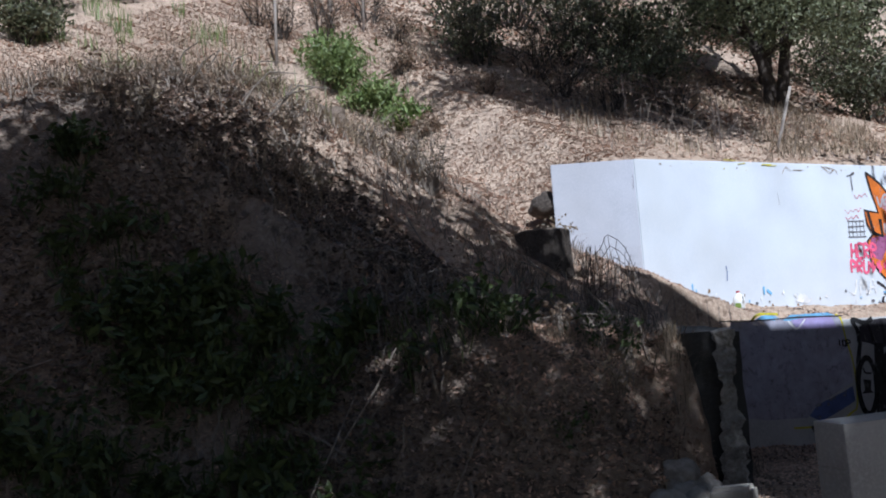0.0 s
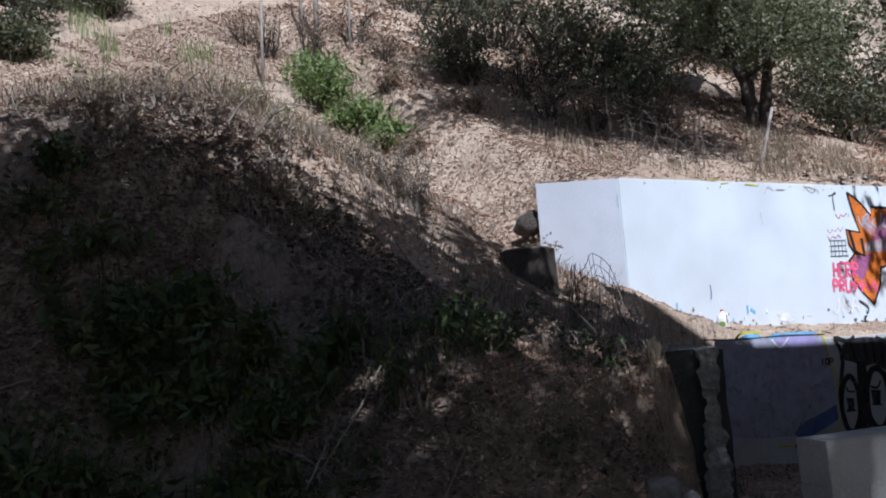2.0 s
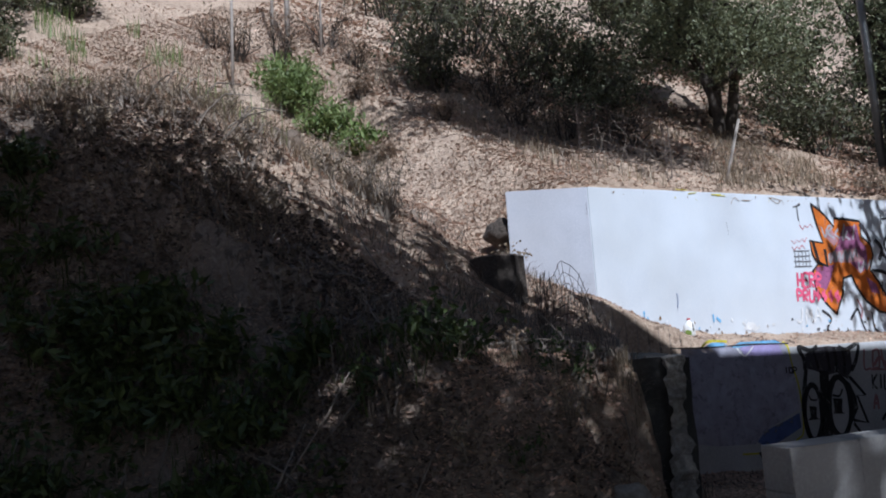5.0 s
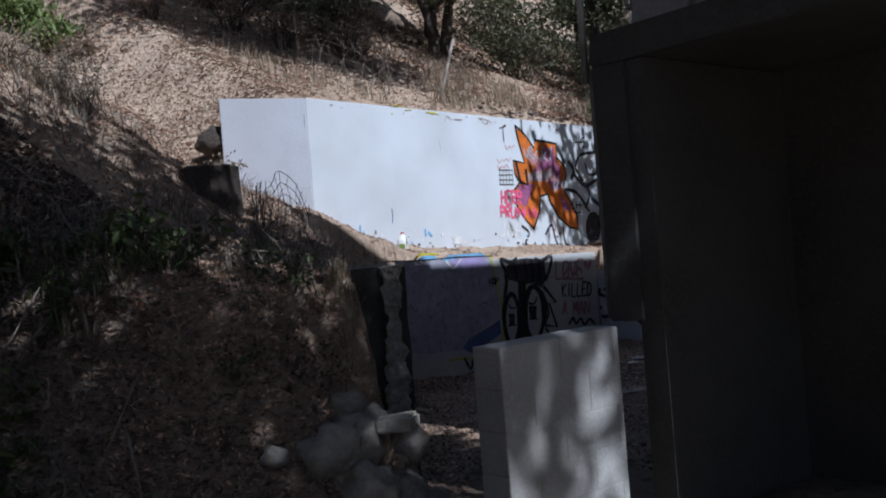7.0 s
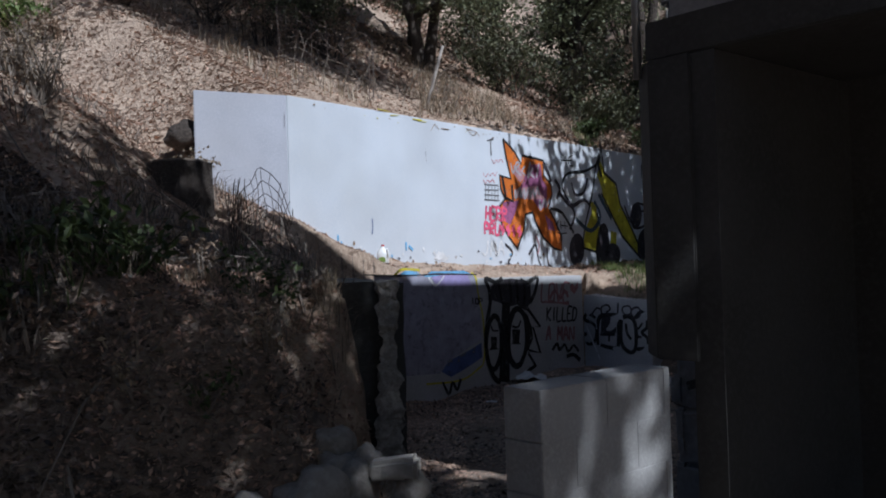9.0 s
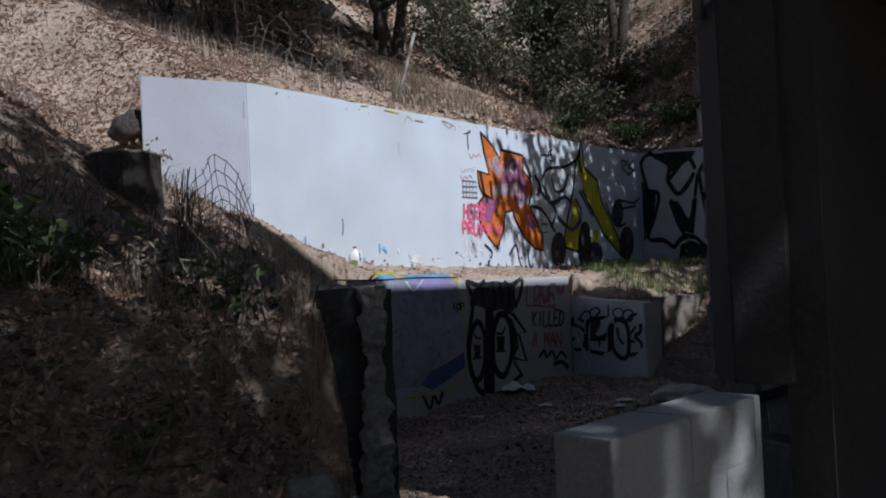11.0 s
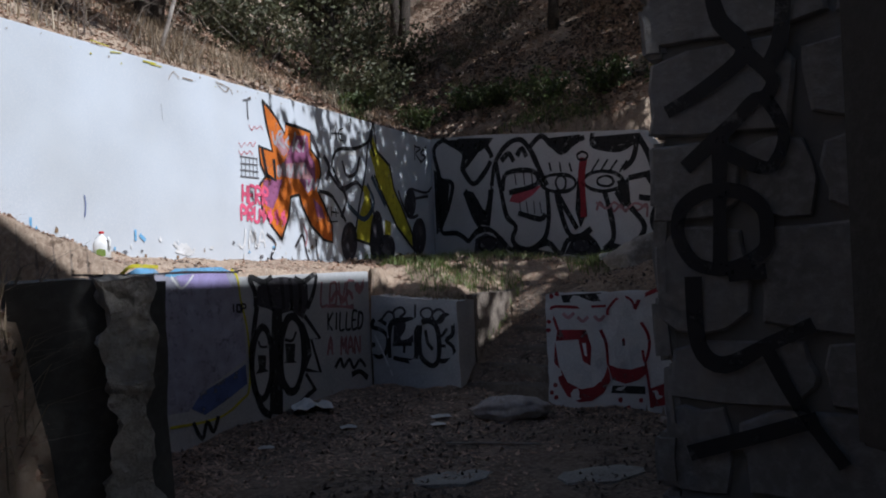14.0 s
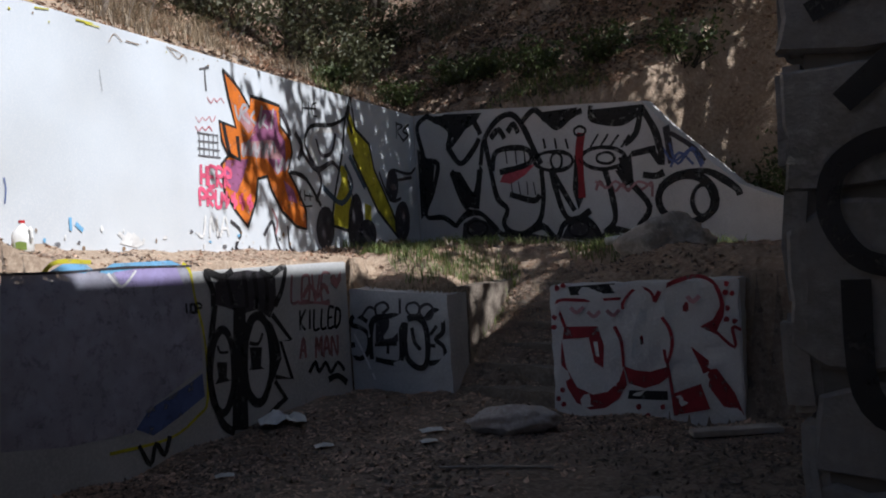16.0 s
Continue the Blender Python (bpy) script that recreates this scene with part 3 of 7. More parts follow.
PAINT_WHITE.append(('soot', 0, [(7.4, 1.98), (7.37, 1.86), (7.29, 1.75), (7.18, 1.69), (7.07, 1.67), (6.96, 1.7), (6.88, 1.77), (6.84, 1.87), (6.83, 1.98), (6.87, 2.1), (6.94, 2.2), (7.04, 2.27), (7.15, 2.29), (7.26, 2.27), (7.35, 2.2), (7.4, 2.1), (7.4, 1.98)]))
PAINT_WHITE.append(('soot', 0, [(8.41, 2.02), (8.37, 1.84), (8.28, 1.69), (8.18, 1.59), (8.06, 1.55), (7.97, 1.59), (7.89, 1.7), (7.86, 1.85), (7.86, 2.03), (7.91, 2.21), (7.99, 2.36), (8.09, 2.46), (8.2, 2.5), (8.3, 2.47), (8.38, 2.37), (8.42, 2.21), (8.41, 2.02)]))
PAINT_WHITE.append(('soot', 0, [(10.39, 2.05), (10.34, 1.91), (10.24, 1.8), (10.11, 1.72), (9.97, 1.7), (9.84, 1.73), (9.74, 1.81), (9.68, 1.92), (9.68, 2.06), (9.72, 2.19), (9.82, 2.31), (9.94, 2.38), (10.08, 2.41), (10.22, 2.39), (10.32, 2.31), (10.38, 2.19), (10.39, 2.05)]))
PAINT_WHITE.append(('soot', 0, [(9.94, 2.68), (9.9, 2.56), (9.82, 2.47), (9.72, 2.4), (9.61, 2.38), (9.51, 2.4), (9.44, 2.46), (9.39, 2.55), (9.39, 2.66), (9.43, 2.77), (9.5, 2.87), (9.6, 2.93), (9.7, 2.96), (9.81, 2.94), (9.89, 2.88), (9.93, 2.79), (9.94, 2.68)]))
PAINT_WHITE.append(('soot', 0, [(8.89, 1.85), (8.85, 1.76), (8.76, 1.68), (8.64, 1.63), (8.5, 1.62), (8.37, 1.64), (8.27, 1.7), (8.21, 1.78), (8.2, 1.87), (8.24, 1.96), (8.32, 2.03), (8.44, 2.09), (8.57, 2.1), (8.7, 2.08), (8.81, 2.03), (8.87, 1.95), (8.89, 1.85)]))
PAINT_WHITE.append(('soot', 0.08, [(9.14, 2.86), (9.37, 2.57), (9.67, 2.41), (10.03, 2.46)]))
PAINT_WHITE.append(('soot', 0.06, [(9.76, 2.94), (10.47, 2.9), (10.8, 3.03)]))
PAINT_WHITE.append(('soot', 0.06, [(9.84, 2.76), (10.58, 2.84)]))
PAINT_WHITE.append(('black', 0.05, [(10.0, 3.77), (9.98, 3.48)]))
PAINT_WHITE.append(('black', 0.05, [(10.02, 3.75), (10.29, 3.73), (10.04, 3.62), (10.29, 3.48)]))
PAINT_WHITE.append(('black', 0.05, [(10.58, 3.79), (10.28, 3.64), (10.55, 3.6), (10.25, 3.46)]))
PAINT_WHITE.append(('black', 0.03, [(6.64, 3.71), (6.63, 3.54)]))
PAINT_WHITE.append(('black', 0.03, [(6.82, 3.73), (6.82, 3.55)]))
PAINT_WHITE.append(('black', 0.03, [(6.64, 3.63), (7.04, 3.66)]))
PAINT_WHITE.append(('black', 0.03, [(7.06, 3.75), (6.93, 3.7), (6.93, 3.56), (7.07, 3.56)]))
PAINT_WHITE.append(('black', 0.03, [(6.45, 2.51), (6.42, 2.3), (6.75, 2.29)]))
PAINT_WHITE.append(('black', 0.03, [(6.55, 2.5), (6.55, 2.36)]))
PAINT_WHITE.append(('black', 0.03, [(6.7, 2.5), (6.7, 2.36)]))
PAINT_WHITE.append(('black', 0.03, [(6.55, 2.43), (6.81, 2.42)]))
# Dark smudges low on the wall, painted where tree shadows fall.
PAINT_WHITE.append(('soot', 0.05, [(4.73, 2.09), (4.93, 1.96), (4.8, 1.78), (5.01, 1.68)]))
PAINT_WHITE.append(('soot', 0.06, [(5.45, 1.92), (5.66, 2.08), (5.75, 1.82), (5.86, 1.65)]))
PAINT_WHITE.append(('soot', 0.05, [(6.04, 2.01), (6.07, 1.74), (6.27, 1.63)]))
PAINT_WHITE.append(('pinkd', 0.05, [(5.68, 2.24), (5.78, 2.08), (5.73, 1.92)]))
PAINT_WHITE.append(('soot', 0.04, [(8.51, 1.66), (8.9, 1.58), (9.29, 1.72)]))
PAINT_WHITE.append(('grey', 0.03, [(4.3, 3.79), (4.48, 3.83), (4.4, 3.81), (4.4, 3.56)]))
PAINT_WHITE.append(('red', 0.012, [(4.41, 3.49), (4.48, 3.43), (4.54, 3.49), (4.6, 3.46), (4.68, 3.51), (4.74, 3.46)]))
PAINT_WHITE.append(('red', 0.012, [(4.16, 3.25), (4.23, 3.19), (4.29, 3.25), (4.35, 3.22), (4.43, 3.27), (4.48, 3.22), (4.55, 3.29)]))
PAINT_WHITE.append(('red', 0.012, [(4.15, 3.14), (4.21, 3.09), (4.28, 3.14), (4.34, 3.11), (4.41, 3.16), (4.47, 3.11)]))
PAINT_WHITE.append(('grey', 0.02, [(4.18, 3.07), (4.56, 3.07)]))
PAINT_WHITE.append(('grey', 0.02, [(4.18, 2.98), (4.58, 2.99)]))
PAINT_WHITE.append(('grey', 0.02, [(4.17, 2.9), (4.59, 2.9)]))
PAINT_WHITE.append(('grey', 0.02, [(4.17, 2.82), (4.6, 2.82)]))
PAINT_WHITE.append(('grey', 0.015, [(4.21, 3.06), (4.2, 2.81)]))
PAINT_WHITE.append(('grey', 0.015, [(4.3, 3.07), (4.28, 2.81)]))
PAINT_WHITE.append(('grey', 0.015, [(4.39, 3.08), (4.38, 2.82)]))
PAINT_WHITE.append(('grey', 0.015, [(4.48, 3.09), (4.46, 2.82)]))
PAINT_WHITE.append(('grey', 0.015, [(4.57, 3.09), (4.55, 2.83)]))
PAINT_WHITE.append(('pink', 0.055, [(4.21, 2.71), (4.19, 2.5)]))
PAINT_WHITE.append(('pink', 0.055, [(4.31, 2.7), (4.3, 2.49)]))
PAINT_WHITE.append(('pink', 0.055, [(4.2, 2.6), (4.31, 2.6)]))
PAINT_WHITE.append(('pink', 0.055, [(4.48, 2.7), (4.36, 2.7), (4.34, 2.49), (4.45, 2.49)]))
PAINT_WHITE.append(('pink', 0.055, [(4.35, 2.6), (4.44, 2.59)]))
PAINT_WHITE.append(('pink', 0.055, [(4.49, 2.49), (4.51, 2.7), (4.61, 2.68), (4.6, 2.61), (4.5, 2.59), (4.6, 2.48)]))
PAINT_WHITE.append(('pink', 0.055, [(4.65, 2.48), (4.68, 2.7), (4.78, 2.67), (4.77, 2.61), (4.66, 2.59), (4.76, 2.48)]))
PAINT_WHITE.append(('pink', 0.055, [(4.15, 2.27), (4.16, 2.45), (4.25, 2.42), (4.25, 2.36), (4.15, 2.35)]))
PAINT_WHITE.append(('pink', 0.055, [(4.29, 2.27), (4.31, 2.44), (4.4, 2.42), (4.4, 2.36), (4.3, 2.35), (4.4, 2.26)]))
PAINT_WHITE.append(('pink', 0.055, [(4.46, 2.44), (4.45, 2.27), (4.5, 2.25), (4.55, 2.27), (4.58, 2.43)]))
PAINT_WHITE.append(('pink', 0.055, [(4.61, 2.34), (4.73, 2.33)]))
PAINT_WHITE.append(('pink', 0.055, [(4.61, 2.39), (4.7, 2.28)]))
PAINT_WHITE.append(('pink', 0.055, [(4.68, 2.43), (4.65, 2.24)]))
PAINT_WHITE.append(('pink', 0.055, [(4.77, 2.33), (4.89, 2.32)]))
PAINT_WHITE.append(('pink', 0.055, [(4.78, 2.39), (4.87, 2.27)]))
PAINT_WHITE.append(('pink', 0.055, [(4.84, 2.42), (4.82, 2.23)]))
PAINT_WHITE.append(('pink', 0.055, [(4.94, 2.32), (5.05, 2.31)]))
PAINT_WHITE.append(('pink', 0.055, [(4.94, 2.38), (5.04, 2.26)]))
PAINT_WHITE.append(('pink', 0.055, [(5, 2.41), (4.99, 2.22)]))
PAINT_WHITE.append(('pink', 0.055, [(5.1, 2.31), (5.23, 2.3)]))
PAINT_WHITE.append(('pink', 0.055, [(5.12, 2.37), (5.22, 2.25)]))
PAINT_WHITE.append(('pink', 0.055, [(5.18, 2.4), (5.15, 2.21)]))
PAINT_WHITE.append(('whitep', 0.04, [(4.23, 2.15), (4.18, 1.95), (4.12, 1.93), (4.08, 1.97)]))
PAINT_WHITE.append(('whitep', 0.04, [(4.29, 1.92), (4.33, 2.15), (4.38, 1.99), (4.45, 2.15), (4.44, 1.92)]))
PAINT_WHITE.append(('whitep', 0.04, [(4.5, 1.92), (4.61, 2.15), (4.67, 1.92)]))
PAINT_WHITE.append(('whitep', 0.04, [(4.55, 2.01), (4.65, 2.01)]))
PAINT_WHITE.append(('sky', 0.05, [(2.26, 2.08), (2.34, 2.02)]))
PAINT_WHITE.append(('whitep', 0.05, [(2.81, 1.99), (2.89, 1.93)]))
PAINT_WHITE.append(('whitep', 0.05, [(3.01, 1.97), (3.09, 1.91)]))
PAINT_WHITE.append(('bluep', 0.018, [(1.49, 2.46), (1.5, 2.37), (1.48, 2.25)]))
PAINT_WHITE.append(('yellow', 0.014, [(2.54, 3.93), (2.73, 3.93)]))
PAINT_WHITE.append(('yellow', 0.014, [(1.94, 3.94), (2.1, 3.96)]))
PAINT_WHITE.append(('rust', 0.01, [(3.78, 3.93), (4.03, 3.89), (4.07, 3.82)]))
PAINT_WHITE.append(('sky', 0.04, [(0.52, 2.25), (0.52, 2.15)]))
PAINT_WHITE.append(('sky', 0.04, [(0.57, 2.23), (0.58, 2.13)]))
PAINT_WHITE.append(('sky', 0.04, [(0.82, 2.23), (0.82, 2.12)]))
PAINT_WHITE.append(('sky', 0.04, [(2.19, 2.13), (2.19, 2.02)]))
PAINT_WHITE.append(('grey', 0.006, [(2.69, 3.52), (2.71, 3.33)]))
PAINT_WHITE.append(('soot', 0.006, [(-0.05, 3.75), (-0.05, 3.57)]))
PAINT_WHITE.append(('yellow', 0.012, [(1.66, 4), (1.92, 3.99)]))
PAINT_WHITE.append(('yellow', 0.016, [(2.43, 3.94), (2.64, 3.945)]))
PAINT_WHITE.append(('rust', 0.01, [(2.84, 3.81), (2.93, 3.91), (3.03, 3.85)]))
PAINT_WHITE.append(('rust', 0.015, [(3.09, 3.87), (3.28, 3.87)]))
PAINT_WHITE.append(('rust', 0.01, [(3.73, 3.94), (3.9, 3.84), (4, 3.88)]))
PAINT_WHITE.append(('whitep', 0, [(2.81, 1.89), (2.94, 2), (3.18, 1.88), (3.06, 1.84)]))
PAINT_WHITE.append(('whitep', 0, [(0.08, 2.18), (0.32, 2.13), (0.58, 2), (0.29, 2.05)]))
PAINT_WHITE.append(('whitep', 0, [(0.85, 2.01), (1.04, 1.97), (1.22, 1.89), (0.94, 1.92)]))
PAINT_BACK = []
PAINT_BACK.append(('black', 0, [(0.46, 3.79), (0.74, 3.9), (1.6, 3.81), (1.44, 3.66), (0.9, 3.46), (0.82, 3.64)]))
PAINT_BACK.append(('black', 0, [(2.71, 3.66), (3.5, 3.64), (3.44, 3.49), (3.16, 3.4), (2.84, 3.5)]))
PAINT_BACK.append(('black', 0, [(3.7, 3.57), (4.57, 3.53), (4.47, 3.38), (3.89, 3.36)]))
PAINT_BACK.append(('black', 0, [(0.05, 3.37), (0.43, 3.06), (0.33, 2.61), (0.15, 2.16), (0.05, 2.08)]))
PAINT_BACK.append(('black', 0, [(0.89, 2.89), (1.05, 2.85), (1.31, 2.46), (1.49, 2.95), (1.55, 2.85), (1.42, 2.18), (1.1, 2.25)]))
PAINT_BACK.append(('soot', 0, [(1.05, 1.96), (1.31, 2.06), (1.68, 1.92), (1.84, 1.65), (0.99, 1.65)]))
PAINT_BACK.append(('soot', 0, [(3.07, 1.62), (3.22, 1.84), (3.49, 1.89), (3.78, 1.64), (3.72, 1.53)]))
PAINT_BACK.append(('soot', 0, [(1.94, 1.81), (2.49, 1.72), (2.93, 1.63), (3.03, 1.49), (1.95, 1.53)]))
PAINT_BACK.append(('soot', 0, [(3.83, 1.68), (4.08, 1.71), (4.17, 1.58), (3.82, 1.51)]))
PAINT_BACK.append(('black', 0, [(3.4, 2.9), (3.55, 2.91), (3.55, 2.27), (3.42, 2.05), (3.33, 2.37)]))
PAINT_BACK.append(('black', 0, [(2.9, 2.68), (3.01, 2.71), (3.39, 2.06), (3.31, 2.02)]))
PAINT_BACK.append(('black', 0, [(4.11, 2.59), (4.39, 2.84), (4.41, 2.41), (4.26, 2.34)]))
PAINT_BACK.append(('soot', 0.05, [(5.05, 3.05), (5.38, 2.81), (5.54, 2.6)]))
PAINT_BACK.append(('bluep', 0.03, [(4.9, 2.87), (5.07, 2.64), (5.34, 2.78), (5.49, 2.52)]))
PAINT_BACK.append(('bluep', 0.03, [(5.02, 2.57), (5.16, 2.76), (5.37, 2.57)]))
PAINT_BACK.append(('soot', 0, [(4.92, 3.15), (5.03, 3.18), (5.09, 2.64), (4.98, 2.61)]))
PAINT_BACK.append(('redd', 0.035, [(3.76, 2.34), (3.83, 2.46), (3.92, 2.35), (4.0, 2.43), (4.09, 2.29), (4.22, 2.39), (4.31, 2.27), (4.41, 2.37), (4.54, 2.28), (4.7, 2.37), (4.7, 2.16)]))
PAINT_BACK.append(('darkred', 0, [(3.44, 2.74), (3.55, 2.75), (3.54, 2.31), (3.45, 2.3)]))
PAINT_BACK.append(('black', 0.08, [(0.36, 3.93), (0.08, 3.76), (0.18, 3.29), (0.22, 3.13), (0.53, 3.05), (0.4, 2.61), (0.18, 2.14), (0.59, 2.09), (0.88, 1.92)]))
PAINT_BACK.append(('black', 0.08, [(0.36, 3.91), (0.85, 3.61), (0.8, 3.3), (1.31, 3.7), (1.48, 3.58), (1.54, 3.45)]))
PAINT_BACK.append(('black', 0.08, [(0.8, 3.3), (1.06, 3), (1.37, 3.21), (1.51, 3.39)]))
PAINT_BACK.append(('black', 0.08, [(0.86, 2.87), (1.34, 2.43), (1.47, 2.86)]))
PAINT_BACK.append(('black', 0.08, [(0.85, 2.84), (1.08, 2.31), (1.25, 2.12)]))
PAINT_BACK.append(('black', 0.08, [(1.51, 2.95), (1.63, 3.37), (1.92, 3.65), (2.22, 3.7), (2.43, 3.49), (2.59, 3.17), (2.76, 2.83)]))
PAINT_BACK.append(('black', 0.08, [(1.63, 3.33), (1.72, 2.84), (1.83, 2.35), (2.03, 2.15), (1.94, 1.92), (2.08, 1.77), (2.38, 1.73), (2.67, 1.92), (2.77, 2.28), (2.76, 2.74)]))
PAINT_BACK.append(('black', 0.08, [(1.76, 2.83), (1.88, 3.13), (2.47, 3.11), (2.54, 2.87), (1.91, 2.77)]))
PAINT_BACK.append(('black', 0.08, [(2.12, 2.38), (2.58, 2.25), (2.7, 2.34)]))
PAINT_BACK.append(('black', 0.08, [(1.78, 3.38), (1.94, 3.48), (2.05, 3.32)]))
PAINT_BACK.append(('black', 0.08, [(2.14, 3.44), (2.25, 3.54), (2.34, 3.38)]))
PAINT_BACK.append(('black', 0.08, [(2.44, 3.56), (2.68, 3.71), (2.89, 3.54), (3.1, 3.38), (3.37, 3.52), (3.58, 3.58)]))
PAINT_BACK.append(('black', 0.08, [(2.94, 2.72), (3.03, 2.36), (3.16, 1.99), (3.37, 1.89), (3.64, 2.03)]))
PAINT_BACK.append(('black', 0.08, [(3.93, 2.63), (4.04, 2.19), (4.06, 1.85), (3.87, 1.67)]))
PAINT_BACK.append(('black', 0.08, [(0.88, 1.92), (1.13, 2.11), (1.44, 2.11), (1.67, 1.93), (1.9, 1.73), (2.08, 1.79)]))
PAINT_BACK.append(('black', 0.08, [(2.38, 1.73), (2.72, 1.83), (2.98, 1.62), (3.15, 1.85), (3.48, 1.92), (3.68, 1.78), (3.84, 1.58), (4.02, 1.72), (4.33, 1.65)]))
PAINT_BACK.append(('black', 0.08, [(3.74, 3.61), (3.76, 3.41), (4.26, 3.31), (4.55, 3.42)]))
PAINT_BACK.append(('black', 0.08, [(4.6, 3.5), (4.49, 3.12), (4.29, 2.98)]))
PAINT_BACK.append(('black', 0.08, [(4.6, 3.48), (4.81, 3.09), (4.89, 2.63), (4.71, 2.87)]))
PAINT_BACK.append(('black', 0.08, [(4.23, 2.77), (4.35, 2.42), (4.65, 2.02), (4.45, 1.73)]))
PAINT_BACK.append(('black', 0.08, [(4.42, 2.82), (4.8, 2.86)]))
PAINT_BACK.append(('black', 0.08, [(4.85, 2.3), (5.09, 2.44), (5.55, 2.46), (5.95, 2.21), (6.02, 2.09)]))
PAINT_BACK.append(('black', 0.08, [(4.59, 2.49), (4.77, 2.46), (4.91, 2.5)]))
PAINT_BACK.append(('black', 0.05, [(3.37, 2.82), (3.32, 2.75), (3.18, 2.7), (3, 2.7), (2.81, 2.74), (2.68, 2.81), (2.63, 2.89), (2.69, 2.96), (2.83, 3), (3.01, 3), (3.2, 2.97), (3.33, 2.9), (3.37, 2.82)]))
PAINT_BACK.append(('black', 0.05, [(4.3, 2.77), (4.25, 2.69), (4.1, 2.65), (3.9, 2.64), (3.71, 2.68), (3.57, 2.76), (3.51, 2.85), (3.58, 2.92), (3.73, 2.97), (3.93, 2.97), (4.12, 2.93), (4.25, 2.85), (4.3, 2.77)]))
PAINT_BACK.append(('black', 0.035, [(4.11, 2.79), (4.09, 2.75), (4.03, 2.72), (3.95, 2.72), (3.87, 2.74), (3.81, 2.77), (3.8, 2.82), (3.82, 2.86), (3.88, 2.88), (3.96, 2.89), (4.04, 2.87), (4.09, 2.83), (4.11, 2.79)]))
PAINT_BACK.append(('black', 0.03, [(3.16, 2.84), (3.15, 2.78), (3.11, 2.73), (3.05, 2.72), (3, 2.74), (2.97, 2.79), (2.95, 2.86), (2.97, 2.92), (3.01, 2.96), (3.07, 2.97), (3.12, 2.95), (3.16, 2.9), (3.16, 2.84)]))
PAINT_BACK.append(('black', 0.1, [(5.66, 2.06), (5.6, 1.9), (5.44, 1.79), (5.22, 1.75), (5.01, 1.81), (4.85, 1.95), (4.8, 2.12), (4.87, 2.29), (5.04, 2.4), (5.26, 2.43), (5.47, 2.37), (5.61, 2.23), (5.66, 2.06)]))
PAINT_BACK.append(('black', 0.06, [(5.69, 2.04), (5.66, 1.93), (5.58, 1.85), (5.5, 1.83), (5.4, 1.86), (5.34, 1.95), (5.32, 2.06), (5.35, 2.17), (5.42, 2.25), (5.52, 2.27), (5.61, 2.23), (5.67, 2.15), (5.69, 2.04)]))
PAINT_BACK.append(('black', 0.03, [(2.86, 3.08), (2.83, 3.23)]))
PAINT_BACK.append(('black', 0.03, [(3.07, 3.05), (3.05, 3.21)]))
PAINT_BACK.append(('black', 0.03, [(3.29, 3.03), (3.25, 3.18)]))
PAINT_BACK.append(('black', 0.03, [(3.7, 3), (3.85, 3.18)]))
PAINT_BACK.append(('black', 0.03, [(3.87, 2.98), (4.02, 3.16)]))
PAINT_BACK.append(('black', 0.03, [(4.04, 2.96), (4.2, 3.13)]))
PAINT_BACK.append(('black', 0.03, [(4.24, 2.94), (4.38, 3.11)]))
PAINT_BACK.append(('red', 0, [(1.9, 2.61), (2.04, 2.81), (2.65, 2.84), (2.43, 2.68), (2.14, 2.56)]))
PAINT_BACK.append(('darkred', 0.1, [(3.54, 3.2), (3.49, 2.94), (3.5, 2.67), (3.5, 2.23)]))
PAINT_BACK.append(('black', 0.03, [(3.63, 3.25), (3.6, 3.22), (3.57, 3.2), (3.52, 3.2), (3.46, 3.21), (3.43, 3.24), (3.42, 3.28), (3.43, 3.31), (3.48, 3.33), (3.52, 3.34), (3.58, 3.32), (3.62, 3.29), (3.63, 3.25)]))
PAINT_BACK.append(('black', 0, [(0.29, 3.91), (1.44, 3.83), (1.31, 3.72), (0.85, 3.63)]))
PAINT_BACK.append(('black', 0, [(2.73, 3.66), (3.28, 3.64), (3.11, 3.47), (2.92, 3.54)]))
PAINT_BACK.append(('black', 0, [(0.16, 3.08), (0.46, 3.03), (0.37, 2.61), (0.19, 2.21), (0.04, 2.68)]))
PAINT_BACK.append(('black', 0, [(3.79, 3.56), (4.51, 3.51), (4.27, 3.38), (3.8, 3.44)]))
PAINT_BACK.append(('black', 0.018, [(2.14, 2.59), (2.16, 2.37)]))
PAINT_BACK.append(('black', 0.018, [(2.29, 2.58), (2.32, 2.36)]))
PAINT_BACK.append(('black', 0.018, [(2.46, 2.57), (2.47, 2.35)]))
PAINT_BACK.append(('black', 0.018, [(2.59, 2.55), (2.62, 2.34)]))
PAINT_BACK.append(('black', 0.02, [(2.06, 3.11), (2.08, 2.9)]))
PAINT_BACK.append(('black', 0.02, [(2.26, 3.09), (2.27, 2.88)]))
PAINT_BACK.append(('black', 0.02, [(2.44, 3.07), (2.45, 2.86)]))
PAINT_BACK.append(('pinkd', 0.03, [(3.76, 2.46), (3.96, 2.35), (4.11, 2.44), (4.3, 2.3), (4.49, 2.4), (4.71, 2.31)]))
PAINT_BACK.append(('bluep', 0.04, [(5.02, 2.9), (5.13, 2.6), (5.36, 2.8), (5.52, 2.56)]))
PAINT_BACK.append(('black', 0.03, [(1.58, 1.84), (1.54, 1.77), (1.46, 1.73), (1.34, 1.71), (1.23, 1.74), (1.16, 1.79), (1.13, 1.86), (1.16, 1.93), (1.25, 1.97), (1.37, 1.99), (1.48, 1.96), (1.56, 1.91), (1.58, 1.84)]))
